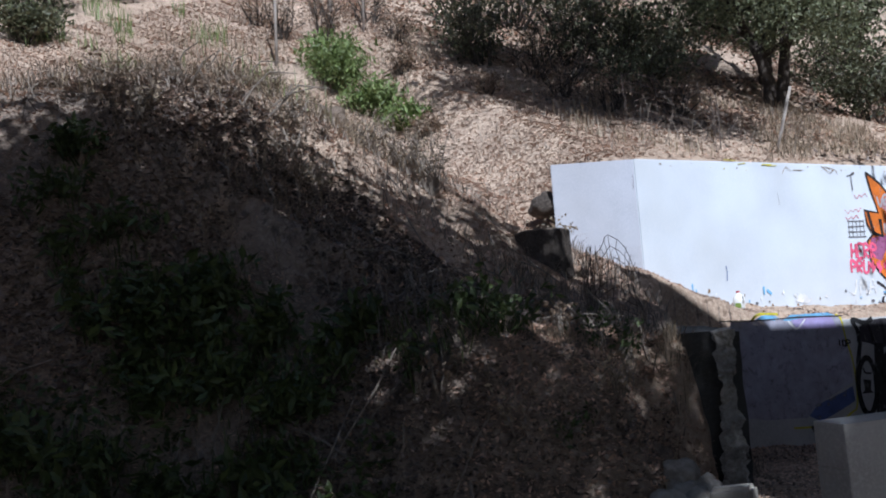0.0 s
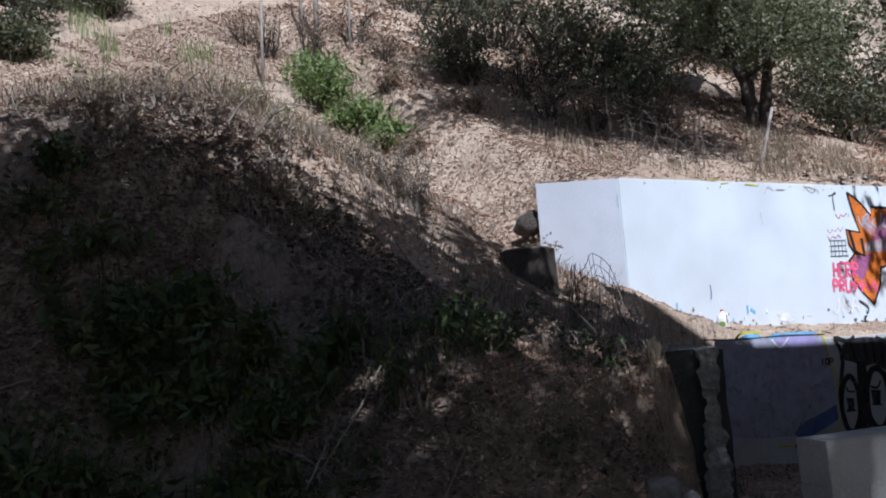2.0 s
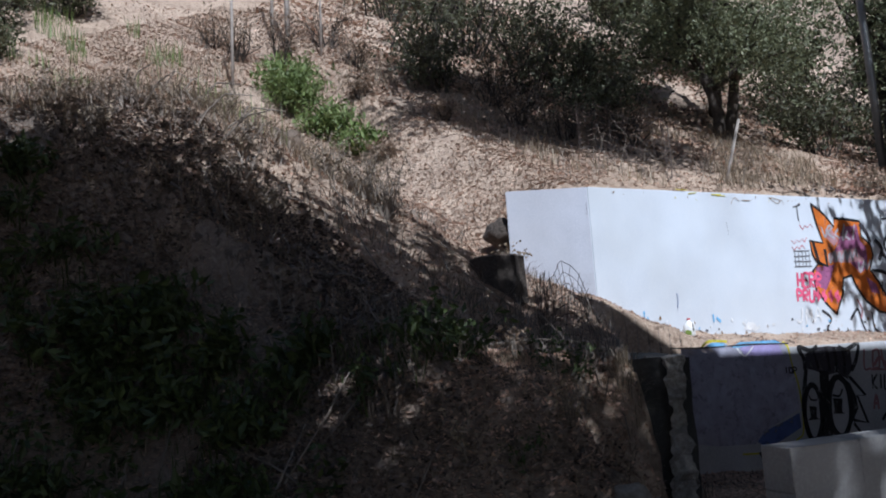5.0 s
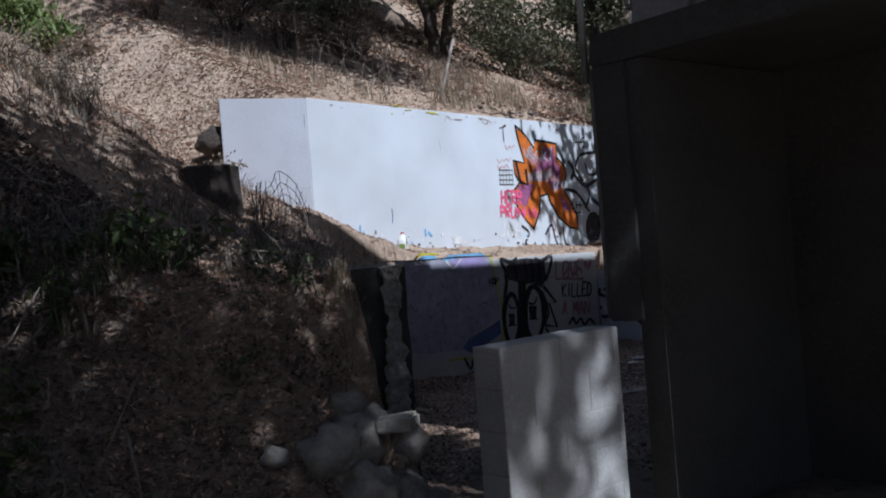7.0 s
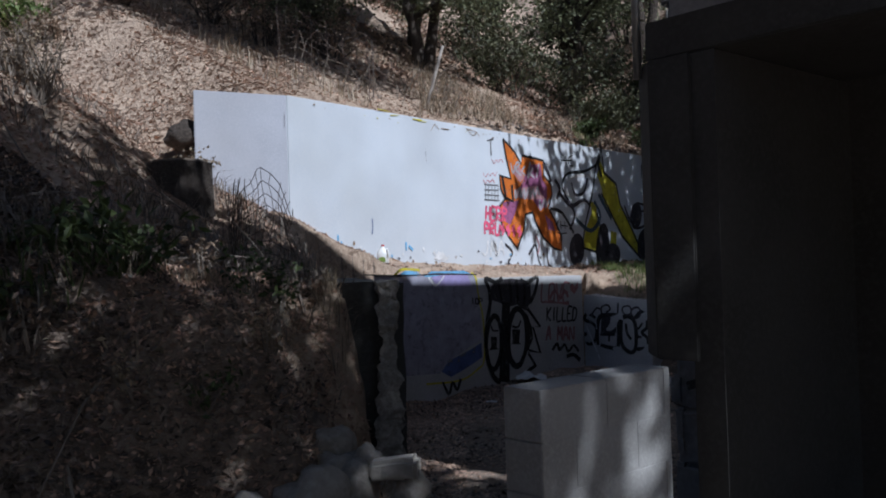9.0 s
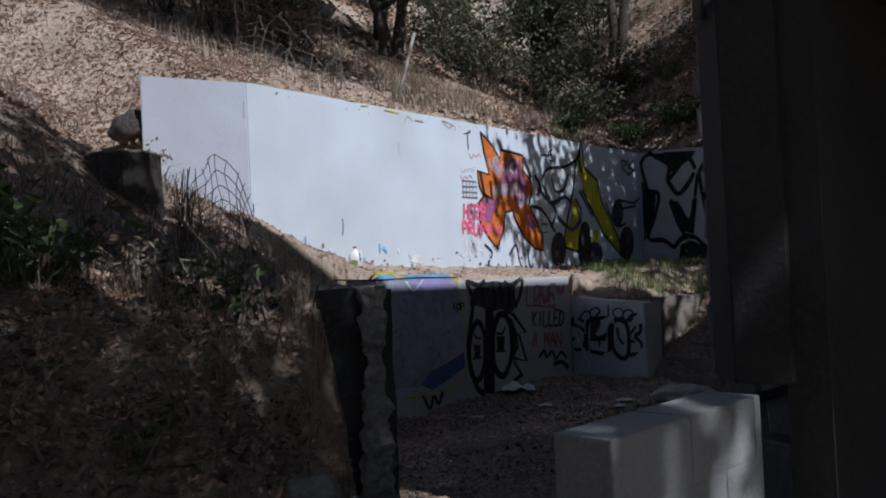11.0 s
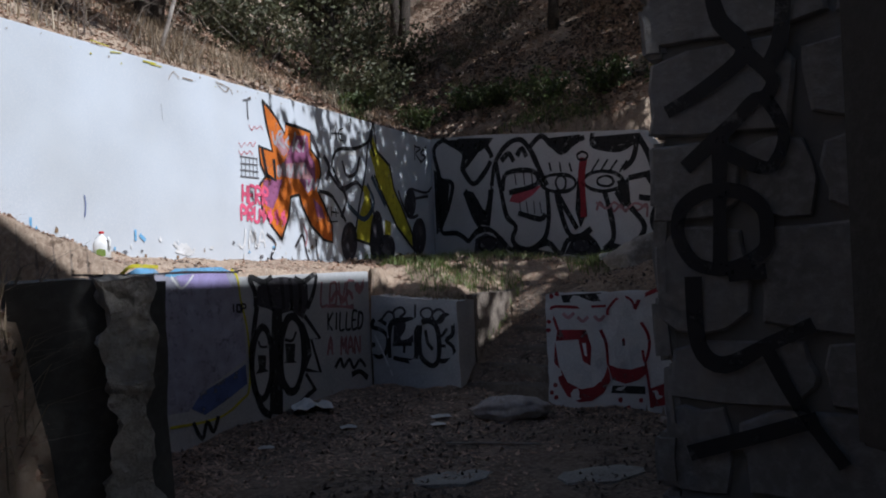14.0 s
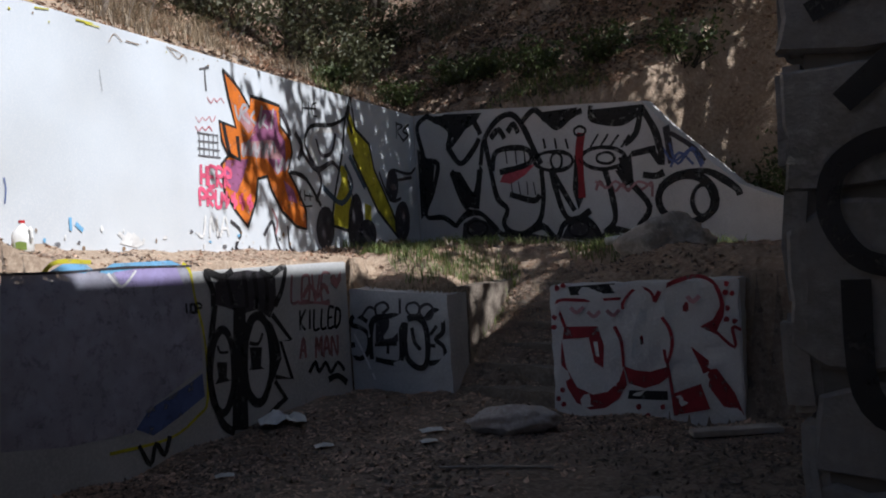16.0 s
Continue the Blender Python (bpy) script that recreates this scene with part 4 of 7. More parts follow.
PAINT_BACK.append(('black', 0.03, [(3.59, 1.74), (3.57, 1.68), (3.5, 1.64), (3.41, 1.63), (3.31, 1.65), (3.24, 1.7), (3.22, 1.76), (3.25, 1.82), (3.33, 1.86), (3.42, 1.87), (3.51, 1.85), (3.58, 1.81), (3.59, 1.74)]))
PAINT_LOW = []
PAINT_LOW.append(('lilac', 0, [(-1.94, 1.7), (-1.26, 1.69), (-0.23, 1.65), (-0.18, 1.5), (-0.12, 1.01), (-0.12, 0.76), (-0.74, 0.52), (-0.91, 0.37), (-1.5, 0.4), (-2.03, 0.49)]))
PAINT_LOW.append(('bluep', 0, [(-0.88, 0.39), (-0.74, 0.52), (-0.32, 0.64), (-0.13, 0.71), (-0.12, 0.51), (-0.4, 0.4), (-0.71, 0.3)]))
PAINT_LOW.append(('sky', 0, [(-1.57, 1.69), (-1.45, 1.74), (-1.26, 1.74), (-1.18, 1.68), (-1.26, 1.66)]))
PAINT_LOW.append(('sky', 0, [(-1.14, 1.66), (-1, 1.72), (-0.41, 1.71), (-0.28, 1.66), (-0.72, 1.66), (-1.05, 1.64)]))
PAINT_LOW.append(('purplel', 0, [(-1, 1.65), (-0.66, 1.67), (-0.36, 1.67), (-0.28, 1.49), (-0.93, 1.53)]))
PAINT_LOW.append(('yellow', 0.03, [(-1.14, 0.26), (-0.54, 0.24), (-0.21, 0.36), (-0.09, 0.48), (-0.08, 1), (-0.16, 1.36), (-0.2, 1.6), (-0.28, 1.68)]))
PAINT_LOW.append(('yellow', 0.04, [(-1.61, 1.69), (-1.49, 1.76), (-1.2, 1.74)]))
PAINT_LOW.append(('black', 0.05, [(-0.86, 0.25), (-0.76, 0.08), (-0.69, 0.23), (-0.61, 0.12), (-0.54, 0.26)]))
PAINT_LOW.append(('whitep', 0.03, [(-1.05, 1.64), (-0.93, 1.53), (-0.78, 1.65)]))
PAINT_LOW.append(('soot', 0, [(0.09, 1.48), (0.25, 1.56), (0.5, 1.57), (0.75, 1.54), (0.9, 1.47), (0.9, 1.23), (0.79, 1.09), (0.61, 1.19), (0.42, 1.17), (0.22, 1.25), (0.07, 1.29)]))
PAINT_LOW.append(('black', 0.09, [(0.26, 0.66), (0.24, 0.52), (0.19, 0.41), (0.14, 0.34), (0.08, 0.32), (0.02, 0.36), (-0.02, 0.45), (-0.04, 0.57), (-0.04, 0.71), (-0.01, 0.85), (0.03, 0.96), (0.08, 1.03), (0.14, 1.06), (0.2, 1.02), (0.24, 0.93), (0.26, 0.81), (0.26, 0.66)]))
PAINT_LOW.append(('black', 0.1, [(0.78, 0.69), (0.75, 0.54), (0.69, 0.41), (0.62, 0.33), (0.54, 0.32), (0.48, 0.36), (0.42, 0.46), (0.4, 0.6), (0.4, 0.75), (0.42, 0.9), (0.48, 1.03), (0.54, 1.11), (0.62, 1.13), (0.69, 1.09), (0.75, 1.0), (0.78, 0.86), (0.78, 0.69)]))
PAINT_LOW.append(('black', 0, [(0.3, 1.24), (0.46, 1.23), (0.4, 0.1), (0.19, 0.14)]))
PAINT_LOW.append(('black', 0.08, [(0.07, 1.27), (-0.01, 0.97), (-0.05, 0.74), (-0.0, 0.42), (0.09, 0.21), (0.22, 0.12)]))
PAINT_LOW.append(('black', 0.07, [(0.36, 0.1), (0.58, 0.11), (0.74, 0.2), (0.94, 0.28)]))
PAINT_LOW.append(('black', 0.07, [(0.05, 1.29), (0.05, 1.43), (-0.02, 1.59), (0.18, 1.53), (0.32, 1.58)]))
PAINT_LOW.append(('black', 0.07, [(0.88, 1.21), (0.99, 1.36), (1.05, 1.57), (0.83, 1.5), (0.68, 1.55)]))
PAINT_LOW.append(('black', -0.055, [(0.83, 1.11), (1.08, 0.84), (0.92, 0.85), (1.06, 0.46), (0.81, 0.52)]))
PAINT_LOW.append(('black', 0.04, [(0.9, 1.05), (0.99, 0.94)]))
PAINT_LOW.append(('black', -0.055, [(0.81, 0.47), (0.96, 0.27), (0.82, 0.25)]))
PAINT_LOW.append(('black', 0, [(0.71, 1.11), (0.82, 1.03), (0.9, 0.84), (0.92, 0.68), (0.81, 0.52), (0.66, 0.34), (0.76, 0.63), (0.77, 0.89)]))
PAINT_LOW.append(('black', 0, [(0.05, 0.78), (0.18, 0.76), (0.16, 0.62), (0.21, 0.59), (0.01, 0.59), (0.06, 0.64)]))
PAINT_LOW.append(('black', 0, [(0.48, 0.85), (0.65, 0.83), (0.62, 0.65), (0.67, 0.62), (0.45, 0.64), (0.49, 0.69)]))
PAINT_LOW.append(('black', 0.035, [(0.07, 0.92), (0.1, 0.86), (0.2, 0.85)]))
PAINT_LOW.append(('black', 0.04, [(0.49, 0.89), (0.6, 0.87), (0.67, 0.96)]))
PAINT_LOW.append(('black', 0.05, [(0.24, 1.5), (0.27, 1.37), (0.29, 1.27)]))
PAINT_LOW.append(('black', 0.06, [(0.46, 1.55), (0.48, 1.37), (0.48, 1.22)]))
PAINT_LOW.append(('black', 0.06, [(0.6, 1.53), (0.62, 1.36), (0.61, 1.2)]))
PAINT_LOW.append(('black', 0.06, [(0.75, 1.52), (0.77, 1.35), (0.74, 1.17)]))
PAINT_LOW.append(('redd', 0, [(1.77, 1.42), (1.85, 1.44), (1.89, 1.39), (1.97, 1.47), (1.97, 1.37), (1.88, 1.28), (1.79, 1.34)]))
PAINT_LOW.append(('redd', 0.06, [(1.31, 1.25), (1.43, 1.35), (1.55, 1.23), (1.65, 1.34), (1.73, 1.24)]))
PAINT_LOW.append(('redd', 0.038, [(1.24, 1.19), (1.5, 1.17), (1.74, 1.13)]))
PAINT_LOW.append(('black', 0.05, [(1.34, 0.48), (1.44, 0.56), (1.49, 0.46), (1.61, 0.53), (1.69, 0.42), (1.82, 0.5), (1.93, 0.4)]))
PAINT_LOW.append(('black', 0.08, [(1.66, 0.35), (1.81, 0.36), (1.96, 0.26)]))
PAINT_LOW.append(('redd', 0.038, [(1.15, 1.47), (1.12, 1.21), (1.24, 1.21)]))
PAINT_LOW.append(('redd', 0.038, [(1.31, 1.44), (1.28, 1.23), (1.34, 1.2), (1.4, 1.22), (1.42, 1.43), (1.36, 1.46), (1.31, 1.44)]))
PAINT_LOW.append(('redd', 0.038, [(1.47, 1.46), (1.5, 1.19), (1.6, 1.45)]))
PAINT_LOW.append(('redd', 0.038, [(1.77, 1.45), (1.64, 1.45), (1.61, 1.18), (1.74, 1.17)]))
PAINT_LOW.append(('redd', 0.038, [(1.62, 1.32), (1.73, 1.31)]))
PAINT_LOW.append(('black', 0.036, [(1.24, 1.11), (1.23, 0.92)]))
PAINT_LOW.append(('black', 0.036, [(1.33, 1.11), (1.24, 1), (1.31, 0.91)]))
PAINT_LOW.append(('black', 0.036, [(1.4, 1.1), (1.38, 0.91)]))
PAINT_LOW.append(('black', 0.036, [(1.47, 1.1), (1.45, 0.9), (1.54, 0.9)]))
PAINT_LOW.append(('black', 0.036, [(1.6, 1.09), (1.57, 0.9), (1.66, 0.89)]))
PAINT_LOW.append(('black', 0.036, [(1.8, 1.09), (1.72, 1.09), (1.69, 0.89), (1.79, 0.89)]))
PAINT_LOW.append(('black', 0.036, [(1.7, 0.99), (1.77, 0.99)]))
PAINT_LOW.append(('black', 0.036, [(1.84, 1.08), (1.81, 0.88), (1.89, 0.92), (1.91, 1.04), (1.84, 1.08)]))
PAINT_LOW.append(('redd', 0.045, [(1.2, 0.64), (1.27, 0.83), (1.29, 0.63)]))
PAINT_LOW.append(('redd', 0.045, [(1.23, 0.71), (1.28, 0.71)]))
PAINT_LOW.append(('redd', 0.045, [(1.45, 0.61), (1.48, 0.81), (1.51, 0.67), (1.56, 0.81), (1.55, 0.61)]))
PAINT_LOW.append(('redd', 0.045, [(1.58, 0.6), (1.65, 0.8), (1.69, 0.6)]))
PAINT_LOW.append(('redd', 0.045, [(1.61, 0.68), (1.67, 0.68)]))
PAINT_LOW.append(('redd', 0.045, [(1.72, 0.59), (1.74, 0.79), (1.82, 0.58), (1.84, 0.79)]))
PAINT_LOW.append(('black', 0.025, [(-0.27, 1.33), (-0.27, 1.25)]))
PAINT_LOW.append(('black', 0.025, [(-0.22, 1.32), (-0.22, 1.26), (-0.2, 1.25), (-0.17, 1.25), (-0.17, 1.31), (-0.2, 1.32), (-0.22, 1.32)]))
PAINT_LOW.append(('black', 0.025, [(-0.15, 1.24), (-0.15, 1.32), (-0.1, 1.31), (-0.1, 1.28), (-0.15, 1.28)]))
PAINT_LOW.append(('soot', 0.022, [(-2.1, 1.71), (-1.5, 1.68), (-0.89, 1.68), (-0.18, 1.65)]))
PAINT_LOW.append(('soot', 0.01, [(-1.11, 1.68), (-1.14, 1.66)]))
PAINT_RET = []
PAINT_RET.append(('soot', 0, [(0.35, 0.94), (0.62, 0.94), (0.62, 0.69), (0.33, 0.68)]))
PAINT_RET.append(('black', 0.06, [(0.23, 0.91), (0.11, 0.97), (0.04, 0.94), (0.04, 0.87), (0.17, 0.83), (0.25, 0.74), (0.22, 0.57), (0.11, 0.5), (0.04, 0.55), (0.04, 0.68)]))
PAINT_RET.append(('black', 0.075, [(0.27, 0.51), (0.27, 0.77), (0.33, 0.93), (0.49, 0.96), (0.64, 0.95), (0.66, 0.77), (0.64, 0.49), (0.5, 0.47), (0.32, 0.5)]))
PAINT_RET.append(('black', 0.05, [(0.48, 0.57), (0.49, 0.67)]))
PAINT_RET.append(('black', 0.05, [(0.33, 0.66), (0.6, 0.67)]))
PAINT_RET.append(('black', 0.075, [(0.72, 0.88), (0.7, 0.69), (0.72, 0.52), (0.85, 0.42), (0.95, 0.47), (0.98, 0.69), (0.95, 0.88), (0.85, 0.95), (0.75, 0.93)]))
PAINT_RET.append(('black', 0.05, [(0.8, 0.83), (0.82, 0.69), (0.89, 0.61)]))
PAINT_RET.append(('black', 0.065, [(0.98, 0.94), (1.07, 1.02), (1.16, 0.97), (1.17, 0.8), (1.08, 0.72), (1.17, 0.64), (1.16, 0.51), (0.98, 0.47)]))
PAINT_RET.append(('black', 0.045, [(1.02, 0.77), (1.1, 0.86)]))
PAINT_RET.append(('black', 0.045, [(0.99, 0.66), (1.07, 0.65)]))
PAINT_RET.append(('soot', 0.035, [(0.18, 0.97), (0.27, 1.06), (0.36, 1.03)]))
PAINT_RET.append(('soot', 0.035, [(0.36, 0.98), (0.36, 1.07), (0.47, 1.11), (0.52, 1.05), (0.44, 0.99)]))
PAINT_RET.append(('soot', 0.035, [(0.67, 1.14), (0.66, 0.98)]))
PAINT_RET.append(('soot', 0.035, [(0.91, 1.04), (0.89, 1.0), (0.85, 0.97), (0.8, 0.97), (0.76, 1.0), (0.74, 1.04), (0.76, 1.08), (0.81, 1.1), (0.86, 1.1), (0.89, 1.08), (0.91, 1.04)]))
PAINT_RET.append(('soot', 0.035, [(1.07, 1.01), (1.05, 0.96), (1.01, 0.93), (0.96, 0.93), (0.92, 0.96), (0.9, 1.01), (0.92, 1.05), (0.97, 1.08), (1.02, 1.08), (1.06, 1.05), (1.07, 1.01)]))
PAINT_RET.append(('whitep', 0.03, [(0.06, 0.77), (0.18, 0.54), (0.3, 0.28)]))
PAINT_JOR = []
PAINT_JOR.append(('darkred', 0.035, [(0.67, 1.12), (0.37, 1.11), (0.08, 1.11), (0.11, 0.96), (0.14, 0.87)]))
PAINT_JOR.append(('darkred', 0, [(0.13, 0.87), (0.45, 0.87), (0.5, 0.69), (0.48, 0.49), (0.4, 0.54), (0.36, 0.77), (0.11, 0.75)]))
PAINT_JOR.append(('darkred', 0, [(0.1, 0.75), (0.13, 0.49), (0.22, 0.31), (0.37, 0.24), (0.51, 0.27), (0.62, 0.37), (0.67, 0.5), (0.69, 0.34), (0.61, 0.21), (0.48, 0.12), (0.34, 0.1), (0.21, 0.16), (0.13, 0.3), (0.08, 0.54)]))
PAINT_JOR.append(('whitep', 0, [(0.4, 0.73), (0.44, 0.73), (0.45, 0.59), (0.42, 0.6)]))
PAINT_JOR.append(('darkred', 0.035, [(0.69, 1.03), (0.7, 1.09), (0.79, 1.19), (0.88, 1.21), (0.95, 1.17), (0.98, 1.09)]))
PAINT_JOR.append(('darkred', 0.045, [(0.98, 1.09), (1.05, 1.2), (1.2, 1.27), (1.37, 1.3), (1.49, 1.24), (1.55, 1.09), (1.54, 0.95), (1.47, 0.84)]))
PAINT_JOR.append(('darkred', 0, [(1.54, 1.04), (1.54, 0.92), (1.49, 0.79), (1.36, 0.86), (1.47, 0.92)]))
PAINT_JOR.append(('darkred', 0.035, [(0.61, 0.86), (0.66, 0.73), (0.67, 0.5)]))
PAINT_JOR.append(('darkred', 0, [(0.67, 0.51), (0.78, 0.47), (0.91, 0.46), (1.07, 0.51), (1.06, 0.41), (0.98, 0.35), (0.85, 0.31), (0.71, 0.35)]))
PAINT_JOR.append(('darkred', 0.035, [(1.04, 0.94), (1.1, 0.83), (1.11, 0.69), (1.06, 0.54), (1.04, 0.66)]))
PAINT_JOR.append(('darkred', 0.035, [(1.06, 0.55), (1.09, 0.3), (1.11, 0.07)]))
PAINT_JOR.append(('darkred', 0, [(1.1, 0.27), (1.34, 0.36), (1.41, 0.14), (1.12, 0.08)]))
PAINT_JOR.append(('darkred', 0, [(1.27, 0.69), (1.46, 0.53), (1.62, 0.29), (1.69, 0.1), (1.56, 0.09), (1.52, 0.17), (1.39, 0.36), (1.35, 0.5)]))
PAINT_JOR.append(('darkred', 0.03, [(1.47, 0.84), (1.64, 0.68), (1.63, 0.85), (1.7, 0.83)]))
PAINT_JOR.append(('black', 0, [(0.19, 1.24), (0.63, 1.26), (0.63, 1.17), (0.21, 1.16)]))
PAINT_JOR.append(('black', 0, [(0.71, 0.29), (1.05, 0.29), (1.05, 0.21), (0.69, 0.21)]))
PAINT_JOR.append(('darkred', 0, [(0.86, 0.74), (0.86, 0.71), (0.84, 0.7), (0.83, 0.71), (0.83, 0.74), (0.83, 0.77), (0.85, 0.79), (0.86, 0.77)]))
PAINT_JOR.append(('darkred', 0, [(1.27, 1.03), (1.27, 1), (1.25, 0.99), (1.22, 1), (1.22, 1.04), (1.24, 1.07), (1.25, 1.08), (1.27, 1.07)]))
PAINT_JOR.append(('darkred', 0, [(0.11, 1.23), (0.1, 1.21), (0.08, 1.2), (0.06, 1.21), (0.06, 1.23), (0.06, 1.25), (0.08, 1.26), (0.1, 1.25)]))
PAINT_JOR.append(('darkred', 0, [(0.17, 1.25), (0.16, 1.23), (0.14, 1.23), (0.12, 1.24), (0.11, 1.25), (0.13, 1.27), (0.14, 1.28), (0.16, 1.27)]))
PAINT_JOR.append(('darkred', 0, [(0.07, 0.96), (0.06, 0.94), (0.04, 0.93), (0.03, 0.94), (0.01, 0.96), (0.03, 0.98), (0.04, 0.99), (0.06, 0.98)]))
PAINT_JOR.append(('darkred', 0, [(0.06, 0.86), (0.05, 0.85), (0.03, 0.84), (0.01, 0.85), (0, 0.86), (0.01, 0.88), (0.03, 0.89), (0.06, 0.88)]))
PAINT_JOR.append(('darkred', 0, [(1.62, 1.23), (1.61, 1.21), (1.6, 1.2), (1.58, 1.21), (1.58, 1.23), (1.58, 1.25), (1.6, 1.25), (1.62, 1.24)]))
PAINT_JOR.append(('darkred', 0, [(1.61, 1.15), (1.6, 1.13), (1.58, 1.13), (1.57, 1.13), (1.56, 1.15), (1.57, 1.17), (1.58, 1.18), (1.61, 1.17)]))
PAINT_JOR.append(('darkred', 0, [(1.66, 1.14), (1.66, 1.13), (1.64, 1.12), (1.62, 1.13), (1.62, 1.15), (1.63, 1.16), (1.64, 1.17), (1.66, 1.16)]))
PAINT_JOR.append(('darkred', 0, [(1.62, 1.02), (1.61, 1), (1.6, 0.99), (1.58, 1), (1.58, 1.02), (1.58, 1.04), (1.6, 1.04), (1.61, 1.04)]))
PAINT_JOR.append(('darkred', 0, [(1.61, 0.92), (1.6, 0.9), (1.58, 0.9), (1.56, 0.9), (1.56, 0.92), (1.57, 0.94), (1.58, 0.95), (1.6, 0.94)]))
PAINT_JOR.append(('darkred', 0, [(1.68, 0.91), (1.66, 0.89), (1.65, 0.88), (1.63, 0.89), (1.63, 0.91), (1.63, 0.92), (1.65, 0.93), (1.67, 0.92)]))
PAINT_JOR.append(('darkred', 0, [(0.11, 0.28), (0.1, 0.26), (0.08, 0.25), (0.06, 0.26), (0.06, 0.28), (0.06, 0.29), (0.08, 0.3), (0.1, 0.3)]))
PAINT_JOR.append(('darkred', 0, [(0.06, 0.2), (0.06, 0.18), (0.04, 0.17), (0.01, 0.18), (0.01, 0.19), (0.01, 0.21), (0.04, 0.22), (0.06, 0.21)]))
PAINT_JOR.append(('darkred', 0, [(0.11, 0.14), (0.11, 0.13), (0.08, 0.12), (0.07, 0.12), (0.06, 0.14), (0.07, 0.16), (0.09, 0.17), (0.11, 0.16)]))
PAINT_JOR.append(('darkred', 0, [(0.81, 0.14), (0.8, 0.12), (0.79, 0.11), (0.77, 0.12), (0.76, 0.14), (0.77, 0.16), (0.79, 0.17), (0.81, 0.16)]))
PAINT_JOR.append(('darkred', 0, [(0.89, 0.07), (0.88, 0.05), (0.87, 0.04), (0.85, 0.05), (0.84, 0.07), (0.85, 0.08), (0.87, 0.09), (0.89, 0.08)]))
PAINT_JOR.append(('darkred', 0, [(1.02, 0.15), (1.02, 0.13), (1, 0.12), (0.98, 0.13), (0.98, 0.15), (0.98, 0.16), (1, 0.17), (1.02, 0.17)]))
PAINT_JOR.append(('darkred', 0, [(0.95, 0.02), (0.93, -0), (0.92, -0.01), (0.9, -0), (0.89, 0.02), (0.9, 0.03), (0.92, 0.04), (0.93, 0.04)]))
PAINT_JOR.append(('pinkd', 0.04, [(0.21, 1.04), (0.26, 1), (0.33, 1.05)]))
PAINT_JOR.append(('pinkd', 0.04, [(0.37, 1), (0.42, 0.96), (0.48, 1.01)]))
PAINT_JOR.append(('pinkd', 0.04, [(0.55, 1.01), (0.6, 0.97), (0.66, 1.02)]))
PAINT_JOR.append(('pinkd', 0.04, [(1.27, 1.12), (1.31, 1.08), (1.37, 1.13)]))
PAINT_STONE = []
PAINT_STONE.append(('soot2', 0.075, [(0.05, 2.26), (0.19, 2.33), (0.33, 2.44), (0.25, 2.56), (0.22, 2.68)]))
PAINT_STONE.append(('soot2', 0.075, [(0.33, 2.44), (0.42, 2.33), (0.39, 2.26)]))
PAINT_STONE.append(('soot2', 0.075, [(0.11, 2.05), (0.28, 2.19), (0.38, 2.27), (0.45, 2.14), (0.42, 2.04), (0.37, 2.02), (0.21, 2.11)]))
PAINT_STONE.append(('soot2', 0.075, [(0.23, 2.13), (0.22, 1.94), (0.21, 1.64)]))
PAINT_STONE.append(('soot2', 0.075, [(0.11, 1.62), (0.12, 1.38), (0.21, 1.31), (0.37, 1.39), (0.52, 1.46)]))
PAINT_STONE.append(('soot2', 0.075, [(0.37, 1.35), (0.46, 1.17), (0.6, 0.97)]))
PAINT_STONE.append(('soot2', 0.075, [(0.08, 0.98), (0.35, 1.07), (0.52, 1.13)]))
PAINT_STONE.append(('soot2', 0.075, [(0.4, 2.36), (0.45, 2.46), (0.47, 2.62)]))
PAINT_STONE.append(('soot2', 0.075, [(0.25, 1.64), (0.37, 1.65)]))
PAINT_STONE.append(('soot2', 0.075, [(0.38, 1.8), (0.37, 1.73), (0.3, 1.68), (0.22, 1.66), (0.13, 1.68), (0.08, 1.74), (0.06, 1.81), (0.08, 1.89), (0.15, 1.94), (0.23, 1.95), (0.31, 1.93), (0.37, 1.87), (0.38, 1.8)]))


def spray(name, r, g, b, wear=0.35):
    """Sprayed paint, worn through in places."""
    m = mat(name, ((r, g, b), (r * 0.8, g * 0.8, b * 0.8)), 6.0, 0.75, 0.1, 50.0, 1.5)
    n, l = m.node_tree.nodes, m.node_tree.links
    t, k = n.new("ShaderNodeTexNoise"), n.new("ShaderNodeMapRange")
    t.inputs["Scale"].default_value, t.inputs["Detail"].default_value, t.inputs["Roughness"].default_value = 9.0, 6.0, 0.75
    geo = n.new("ShaderNodeNewGeometry")
    l.new(geo.outputs["Position"], t.inputs["Vector"])
    k.inputs["From Min"].default_value, k.inputs["From Max"].default_value = 0.30, 0.48
    k.inputs["To Min"].default_value = wear
    l.new(t.outputs["Fac"], k.inputs["Value"])
    l.new(k.outputs["Result"], n["Principled BSDF"].inputs["Alpha"])
    return m


